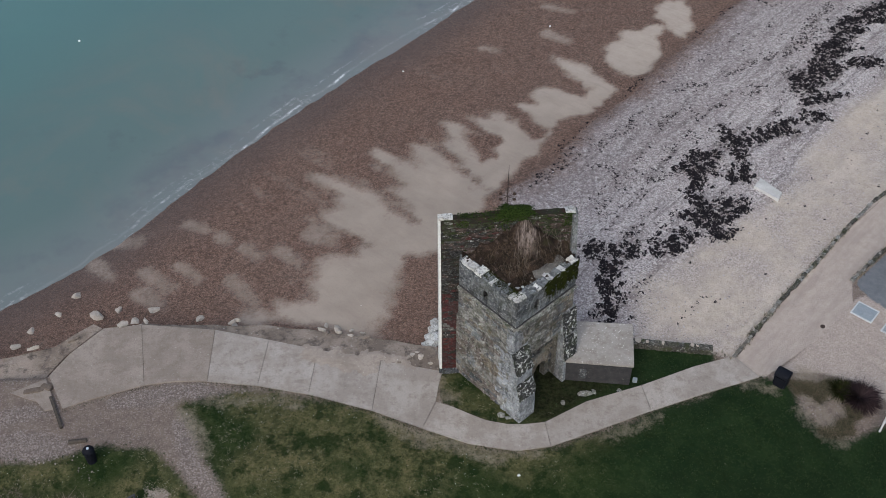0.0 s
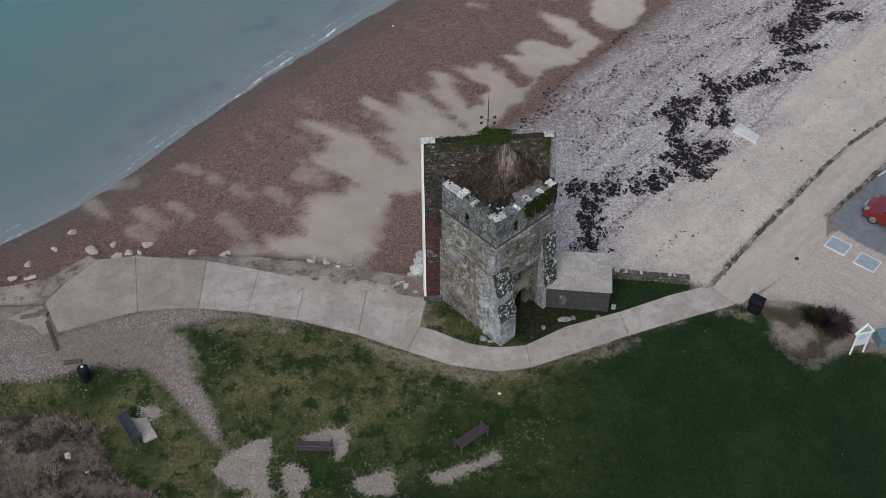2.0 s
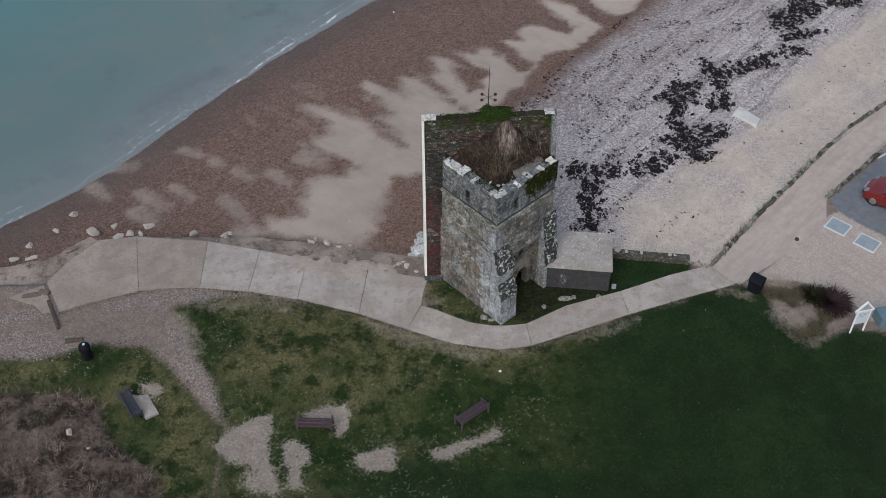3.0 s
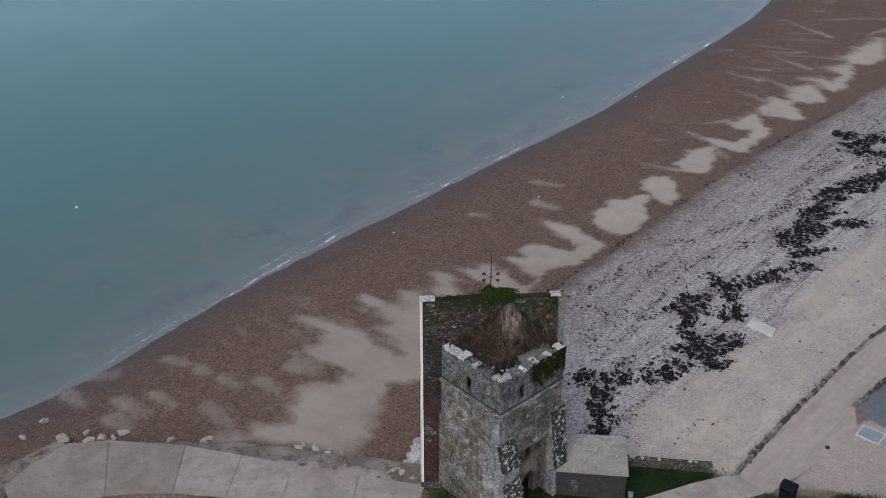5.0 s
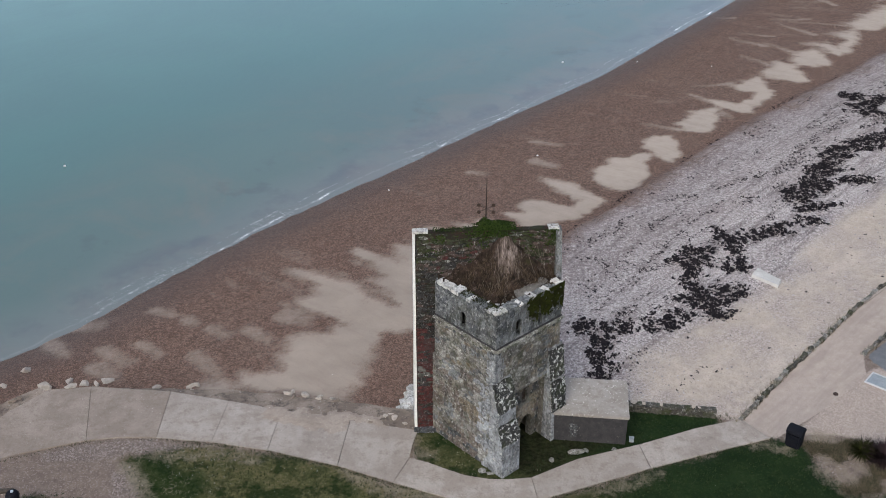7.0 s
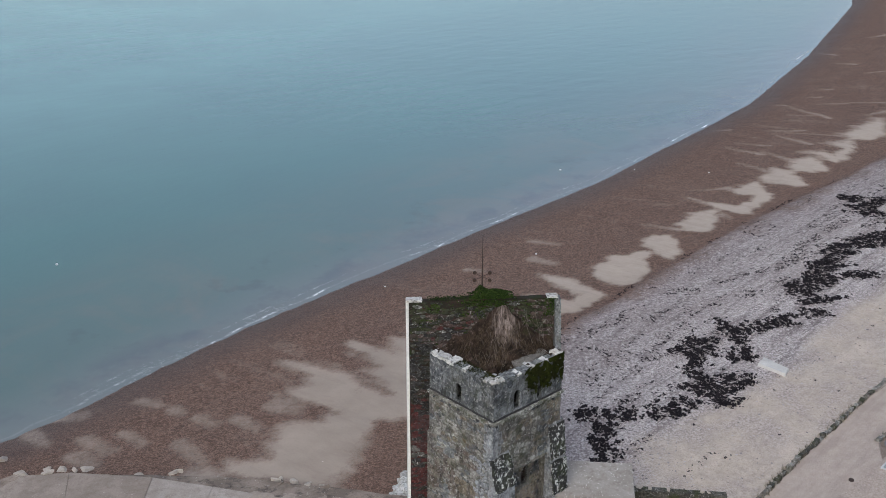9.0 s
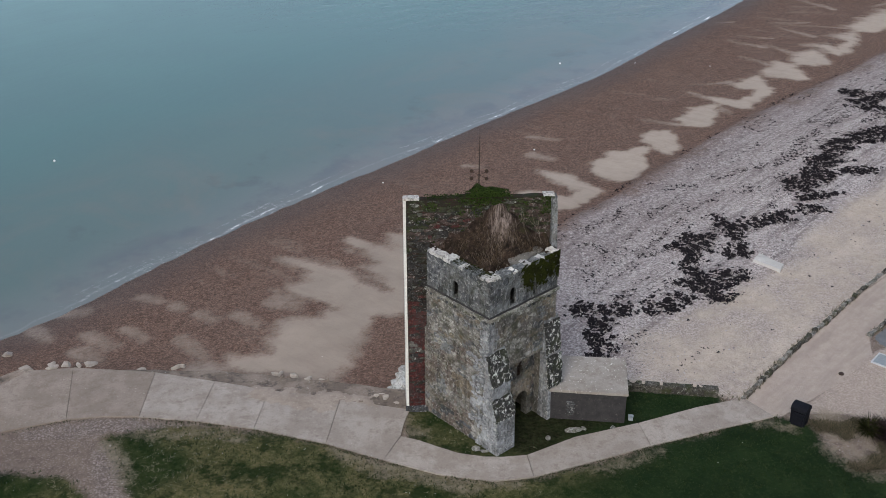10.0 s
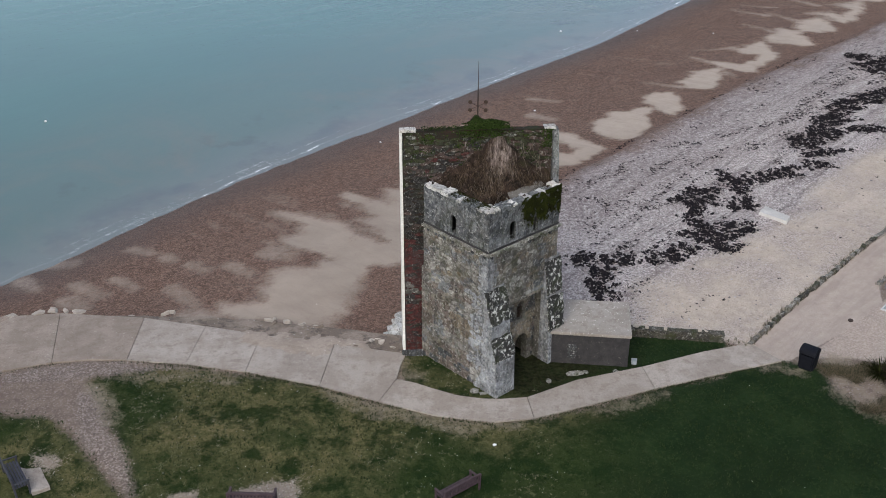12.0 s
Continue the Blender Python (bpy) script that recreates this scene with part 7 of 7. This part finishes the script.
def parked_car(at, turn):
    """A small hatchback whose nose points along local -x."""
    e = thing("parked_car", at, "bright red small hatchback parked on the tarmac", "car", turn=turn)
    low = [(-1.95, 0.30), (-2.0, 0.50), (-1.93, 0.68), (-1.6, 0.80), (-0.95, 0.92), (0.2, 0.95), (1.5, 0.97), (1.95, 0.92), (2.0, 0.55), (1.93, 0.30)]
    bm = bmesh.new()
    secs = []
    for y, k in ((-0.84, 0.94), (-0.78, 1.0), (-0.4, 1.02), (0, 1.03), (0.4, 1.02), (0.78, 1.0), (0.84, 0.94)):
        round_nose = 1 - 0.075 * abs(y / 0.84) ** 2.5
        secs.append([bm.verts.new((x * round_nose, y, 0.3 + (z - 0.3) * (k if z > 0.6 else 1))) for x, z in low])
    for s, t in zip(secs, secs[1:]):
        for i in range(len(low)):
            j = (i + 1) % len(low)
            bm.faces.new((s[i], s[j], t[j], t[i]))
    bm.faces.new(secs[0][::-1]), bm.faces.new(secs[-1])
    bmesh.ops.recalc_face_normals(bm, faces=bm.faces[:])
    body = part("body", bm, CAR_RED, e)
    cut(body, [(lambda b, x, y: (bmesh.ops.create_cone(b, cap_ends=True, segments=24, radius1=0.35, radius2=0.35, depth=0.5, matrix=pose(x, y, 0.31, 90)), b)[1])(bmesh.new(), x, y)
               for x in (-1.25, 1.25) for y in (-0.85, 0.85)])
    body.data.polygons.foreach_set("use_smooth", [False] * len(body.data.polygons))
    bm = bmesh.new()  # glasshouse
    base, roof = [(-0.98, -0.72), (1.75, -0.70), (1.75, 0.70), (-0.98, 0.72)], [(-0.22, -0.55), (1.35, -0.54), (1.35, 0.54), (-0.22, 0.55)]
    prism(bm, base, 0.92, 1.42, roof)
    bmesh.ops.bevel(bm, geom=bm.edges[:], offset=0.03, segments=2, affect="EDGES")
    part("windows", bm, GLASS_DARK, e, "dark glass")
    bm = bmesh.new()
    prism(bm, [(-0.3, -0.575), (1.42, -0.565), (1.42, 0.565), (-0.3, 0.575)], 1.40, 1.475, [(-0.1, -0.48), (1.25, -0.48), (1.25, 0.48), (-0.1, 0.48)])
    bmesh.ops.bevel(bm, geom=bm.edges[:], offset=0.02, segments=2, affect="EDGES")
    part("roof", bm, CAR_RED, e)
    for sy in (-1, 1):
        for xa, xb in (((-0.98, 0.93), (-0.22, 1.43)), ((0.45, 0.93), (0.5, 1.43)), ((1.72, 0.93), (1.35, 1.43))):
            bm = bmesh.new()
            rod(bm, (xa[0], sy * 0.725, xa[1]), (xb[0], sy * 0.56, xb[1]), 0.04, 0.035, 8)
            part("pillar", bm, CAR_RED, e)
        bm = bmesh.new()
        box(bm, -0.78, -0.62, sy * 0.84 - 0.07, sy * 0.84 + 0.07, 0.92, 1.03, bevel=0.03)
        part("wing_mirror", bm, CAR_RED, e)
        bm = bmesh.new()
        box(bm, -1.9, -1.62, sy * 0.62 - 0.16, sy * 0.62 + 0.14, 0.62, 0.76, bevel=0.04)
        part("headlight", bm, LENS, e, "clear headlight")
        for x in (-1.25, 1.25):
            bm = bmesh.new()
            bmesh.ops.create_cone(bm, cap_ends=True, segments=24, radius1=0.3, radius2=0.3, depth=0.18, matrix=pose(x, sy * 0.74, 0.3, 90))
            bmesh.ops.bevel(bm, geom=[d for d in bm.edges if len(d.link_faces) == 2 and d.calc_face_angle(0) > 1], offset=0.03, segments=2, affect="EDGES")
            wheel = part("tyre", bm, TYRE, e)
            bm = bmesh.new()
            bmesh.ops.create_cone(bm, cap_ends=True, segments=20, radius1=0.2, radius2=0.17, depth=0.02, matrix=pose(x, sy * 0.84, 0.3, 90 if sy < 0 else -90))
            part("rim", bm, RIM, wheel)
    bm = bmesh.new()
    box(bm, -1.99, -1.86, -0.6, 0.6, 0.34, 0.48, bevel=0.02)
    part("grille", bm, TYRE, e, "black lower grille")
    bm = bmesh.new()
    box(bm, -2.015, -1.99, -0.26, 0.26, 0.46, 0.57)
    part("plate", bm, WHITE_PAINT, e, "blank pale plate")
    return e


parked_car((25.0, 37.55, gz(25.0, 37.5)), -40)

# ---- spiky flax beside the board ----


def spiky(at, rad, count, material, seed, label):
    r = random.Random(seed)
    vs, fs = [], []
    for _ in range(count):
        a, lean, ln = r.uniform(0, 6.283), r.uniform(0.15, 1.35), rad * r.uniform(0.7, 1.25)
        d = Vector((math.cos(a), math.sin(a), 0))
        side = Vector((-d.y, d.x, 0)) * 0.022
        p = d * r.uniform(0, 0.18)
        k = len(vs)
        for s in range(5):
            f = s / 4
            lift = lean + 0.5 * f
            q = p + d * ln * f * math.sin(lift) + Vector((0, 0, ln * f * math.cos(min(lift, 1.5))))
            w = side * (1 - f) ** 0.6
            vs += [tuple(q - w), tuple(q + w + Vector((0, 0, 0.012)))]
        fs += [(k + 2 * s, k + 2 * s + 1, k + 2 * s + 3, k + 2 * s + 2) for s in range(4)]
    me = bpy.data.meshes.new("leaves")
    me.from_pydata(vs, [], fs)
    e = thing("flax_bush", at, label, "bush", "bushes by the board")
    part("leaves", me, material, e)["kind"] = "stuff"


spiky((19.55, 30.6, gz(19.5, 30.6)), 0.86, 950, FLAX, 4, "dark purple spiky flax bush with arching leaves")
spiky((18.75, 31.05, gz(18.7, 31.0)), 0.62, 320, MOSS, 5, "small dark green spiky bush on stony soil")

# ---- scattered small stuff ----


def scatter(name, spots, shape, material, label, category):
    """One object of many small pieces: spots are (x, y, z, size, turn)."""
    vs, fs = [], []
    for x, y, z, s, a, m in spots:
        pts, faces = shape[m % len(shape)]
        c, q = math.cos(a) * s, math.sin(a) * s
        k = len(vs)
        vs += [(x + px * c - py * q, y + px * q + py * c, z + pz * s) for px, py, pz in pts]
        fs += [tuple(k + i for i in f) for f in faces]
    me = bpy.data.meshes.new(name)
    me.from_pydata(vs, [], fs)
    return tagged(part(name, me, material), label, category, kind="stuff")


def frond(seed):
    """A limp clot of weed: a few crossing ribbons."""
    r = random.Random(seed)
    pts, faces = [], []
    for _ in range(7):
        a, x, y = r.uniform(0, 6.3), r.gauss(0, 0.3), r.gauss(0, 0.3)
        k, bend = len(pts), r.uniform(-0.9, 0.9)
        for s in range(4):
            w = 0.21 * (1 - abs(s - 1.3) / 3)
            pts += [(x - math.sin(a) * w, y + math.cos(a) * w, 0.02), (x + math.sin(a) * w, y - math.cos(a) * w, 0.05 + 0.13 * (s in (1, 2)) + r.uniform(0, 0.1))]
            x, y, a = x + math.cos(a) * 0.22, y + math.sin(a) * 0.22, a + bend * 0.6
        faces += [(k + 2 * s, k + 2 * s + 1, k + 2 * s + 3, k + 2 * s + 2) for s in range(3)]
    return pts, faces


def pebble(seed):
    r = random.Random(seed)
    bm = bmesh.new()
    bmesh.ops.create_icosphere(bm, subdivisions=1, radius=0.5)
    for v in bm.verts:
        v.co = Vector((v.co.x * 1.2, v.co.y * 0.9, v.co.z * 0.55 + 0.08)) * r.uniform(0.85, 1.15)
    bm.verts.index_update()
    out = [tuple(v.co) for v in bm.verts], [tuple(v.index for v in f.verts) for f in bm.faces]
    bm.free()
    return out


def tuft(seed, blades=7, spread_=0.4, lean=0.7):
    r = random.Random(seed)
    pts, faces = [], []
    for _ in range(blades):
        a, x, y = r.uniform(0, 6.3), r.gauss(0, 0.3) * spread_, r.gauss(0, 0.3) * spread_
        ln, k = r.uniform(0.5, 1.1), len(pts)
        wx, wy = -math.sin(a) * 0.06, math.cos(a) * 0.06
        o = lean * r.uniform(0.3, 1.2)
        pts += [(x - wx, y - wy, -0.05), (x + wx, y + wy, -0.05), (x + math.cos(a) * o * ln, y + math.sin(a) * o * ln, ln)]
        faces.append((k, k + 1, k + 2))
    return pts, faces


rng = np.random.RandomState(17)
FRONDS, PEBBLES, TUFTS = [frond(k) for k in range(9)], [pebble(k) for k in range(6)], [tuft(k) for k in range(8)]
MATTED = [tuft(k + 30, 9, 1.2, 2.2) for k in range(8)]


def place(x, y, size, seed=0, lift=0.0):
    z = ground_z(x, y) + lift
    n = len(x)
    return list(zip(x, y, z, size, rng.uniform(0, 6.3, n), rng.randint(0, 99, n)))


def candidates(n, x0, x1, y0, y1):
    return rng.uniform(x0, x1, n), rng.uniform(y0, y1, n)


# seaweed in dense banks, wrack lines and strays
x, y = candidates(85000, 5, 40, 34.5, 78)
wx, wy = x + 0.6 * (wander(x, y, 0.9, 31) - 0.5), y + 0.6 * (wander(x, y, 0.9, 32) - 0.5)
d = blobs(wx, wy, WEED + WEED_FAR)
clot = wander((0.66 * x + 0.75 * y) / 2.2, 0.75 * x - 0.66 * y, 0.42, 33)
keep = (rng.rand(len(x)) < step(d, -0.8, 0.1)) & (clot + 0.45 * step(d, -0.45, 0.3) + 0.1 * rng.randn(len(x)) > 0.52)
scatter("seaweed_bank", place(x[keep], y[keep], 0.07 + 0.2 * rng.rand(keep.sum()) ** 1.5), FRONDS, KELP, "black dried seaweed heaped in banks on the shingle", "seaweed")
d2, t = blobs(wx, wy, WRACK), to_line(x, y, TOE)
keep = (rng.rand(len(x)) < 0.55 * step(d2, -0.3, 0.1)) & (wander(x, y, 0.8, 34) > 0.48)
band = wander((x * 0.66 + y * 0.75) / 2.6, (y * 0.66 - x * 0.75) * 2.6, 1.6, 35) * 0.8 + wander(x, y, 0.7, 62) * 0.3
stray = (t > 0.8) & (t < 11) & (rng.rand(len(x)) < 0.2) & (band > 0.74) & (to_line(x, y, LAND) < -1.5)
keep |= stray
keep |= (t >= 10) & (t < 22) & (rng.rand(len(x)) < 0.0035) & (to_line(x, y, LAND) < -0.6)
scatter("seaweed_wrack", place(x[keep], y[keep], rng.uniform(0.04, 0.13, keep.sum())), FRONDS, KELP, "thin broken lines of black seaweed on pale shingle", "seaweed")
keep = (np.abs(t - 0.25) < 0.25) & (rng.rand(len(x)) < 0.25) & (wander(x, y, 1.3, 36) > 0.5)
scatter("seaweed_edge", place(x[keep], y[keep], rng.uniform(0.05, 0.14, keep.sum())), FRONDS, KELP, "dark weed caught along the shingle bank", "seaweed")

# pebbles
x, y = candidates(26000, 2, 34, 34, 66)
t, b = to_line(x, y, TOE), to_line(x, y, LAND)
keep = (t > 0.9) & (b < -0.25) & (rng.rand(len(x)) < np.where(t < 9, 0.75, 0.15) * step(t, 0.5, 3.5))
scatter("shingle_pebbles", place(x[keep], y[keep], 0.04 + 0.08 * rng.rand(keep.sum()) ** 3), PEBBLES, PEBBLE, "loose grey and white pebbles of the shingle bank", "pebbles")
x, y = candidates(26000, -22, 22, 18, 37)
keep = ((fingers(x, y, STONY, 0.3, 0.0) > 0.3) & (rng.rand(len(x)) < 0.55) & (wander(x, y, 0.7, 48) > 0.35)) | ((np.max([in_outline(x, y, p) for p in BARE], axis=0) > 0) & (rng.rand(len(x)) < 0.25))
keep |= (in_outline(x, y, [(16.4, 31.6), (19.3, 31.6), (19.4, 28.6), (17.3, 28.6)]) > 0) & (rng.rand(len(x)) < 0.35) & (wander(x, y, 0.8, 49) > 0.5)
keep |= (np.abs(to_line(x, y, [(-14.5, 31.0), (-11.3, 31.1), (-6.4, 30.3)])) < 0.35) & (rng.rand(len(x)) < 0.5)
scatter("path_gravel", place(x[keep], y[keep], 0.03 + 0.08 * rng.rand(keep.sum()) ** 3), PEBBLES, leaf_material("path_pebble", (0.10, 0.083, 0.075), (0.34, 0.295, 0.27)), "loose pale gravel on worn ground", "gravel")

# turf, dead bracken and daisies
x, y = candidates(60000, -22, 24, 14, 33.6)
turf = np.maximum(np.maximum(in_outline(x, y, LAWN), in_outline(x, y, LAWN_WEST)), in_outline(x, y, TOWER_LAWN))
bays = np.max([in_outline(x, y, p) for p in BAYS], axis=0)
free = (bays < -0.03) & (in_outline(x, y, [tuple(LEFT.xy), (3.6, 29.3), (6.6, 31.4), (8.9, 31.3), (9.2, 34), (0, 34)]) < -0.05)
keep = free & (turf > -0.25) & ((in_outline(x, y, TOWER_LAWN) < 0) | (x > 8.5) | (rng.rand(len(x)) < 0.35)) & (in_outline(x, y, SCRUB) < 0.2) & (np.max([in_outline(x, y, p) for p in BARE], axis=0) < rng.uniform(-0.45, 0.12, len(x))) & (rng.rand(len(x)) < 0.42 + 0.4 * wander(x, y, 1.5, 41))
scatter("turf_tufts", place(x[keep], y[keep], rng.uniform(0.05, 0.14, keep.sum())), TUFTS, GRASS_BLADE, "short uneven dark green turf", "grass")
straw = leaf_material("straw_blade", (0.10, 0.09, 0.055), (0.36, 0.32, 0.24))
worn = np.maximum(step(8.0 - x, 0, 9) * step(wander(x, y, 1.4, 65), 0.5, 0.72), 1.3 * step(0.85 - np.abs(np.max([in_outline(x, y, p) for p in BARE], axis=0)), 0, 0.7))
keep = free & (turf > 0) & (in_outline(x, y, SCRUB) < 0.2) & (rng.rand(len(x)) < 0.6 * worn * step(wander(x, y, 0.4, 66), 0.35, 0.7))
scatter("straw_tufts", place(x[keep], y[keep], rng.uniform(0.03, 0.065, keep.sum())), MATTED, straw, "pale dead straw matted in the worn turf", "grass")
keep = free & (in_outline(x, y, SCRUB) > 0.6 * wander(x, y, 0.9, 50) - 0.5) & (rng.rand(len(x)) < 0.75)
scatter("dead_bracken", place(x[keep], y[keep], rng.uniform(0.05, 0.2, keep.sum()) * (0.4 + 1.1 * wander(x[keep], y[keep], 1.2, 44))), MATTED, DEAD_BLADE, "brown dead bracken and bramble", "scrub")
keep = free & (turf > 0.2) & (in_outline(x, y, SCRUB) < 0) & (rng.rand(len(x)) < np.where(x < 6, 0.012 + 0.07 * step(wander(x, y, 1.6, 45), 0.6, 0.85), 0.001))
scatter("daisies", place(x[keep], y[keep], rng.uniform(0.014, 0.03, keep.sum()), lift=0.03), PEBBLES, DAISY, "scattered white daisies in the turf", "flowers")
# dry weeds along the two kerb lines
x, y = candidates(40000, 13, 34, 32.5, 54)
k1 = np.abs(to_line(x, y, LAND[12:17]))
k2 = np.abs(to_line(x, y, [(21.25, 38.2), (22.9, 39.8), (25.9, 42.7), (34, 50.5)]))
keep = ((k1 < 0.17) & (rng.rand(len(x)) < 0.55)) | ((k2 < 0.16) & (rng.rand(len(x)) < 0.6))
scatter("kerb_weeds", place(x[keep], y[keep], rng.uniform(0.08, 0.24, keep.sum()), lift=0.05), TUFTS, leaf_material("dry_kerb_weed", (0.035, 0.035, 0.022), (0.30, 0.26, 0.20)), "dry weeds growing along the kerbs", "weeds")

# grass creeping over the path's landward edge
edge = [(-17.7, 29.95), (-14.17, 31.34), (-11.22, 31.57), (-8.81, 31.31), (-6.34, 30.81), (-3.3, 29.87), (-0.95, 28.87), (1.18, 28.03), (3.29, 27.64), (4.88, 27.88), (9.68, 29.85), (15.14, 31.85)]
x, y = candidates(90000, -18, 16, 27, 32)
d = to_line(x, y, edge)
keep = (np.abs(d - 0.04) < 0.09) & (wander(x, y, 0.8, 52) > 0.3) & (rng.rand(len(x)) < 0.3 + 0.6 * (x > -10))
scatter("path_edge_grass", place(x[keep], y[keep], rng.uniform(0.03, 0.085, keep.sum()), lift=0.01), TUFTS, GRASS_BLADE, "dark grass creeping over the path edge", "grass")

x, y = candidates(9000, 15.5, 21, 27.5, 33)
keep = (in_outline(x, y, [(16.3, 31.9), (18.4, 32.3), (20.2, 31.0), (19.3, 28.7), (17.4, 28.4)]) > 0) & (wander(x, y, 0.7, 51) > 0.58)
scatter("dry_weed", place(x[keep], y[keep], rng.uniform(0.05, 0.2, keep.sum())), MATTED, leaf_material("dry_weed_stem", (0.02, 0.026, 0.01), (0.16, 0.13, 0.09)), "low dry weeds and grass on stony ground", "weeds")
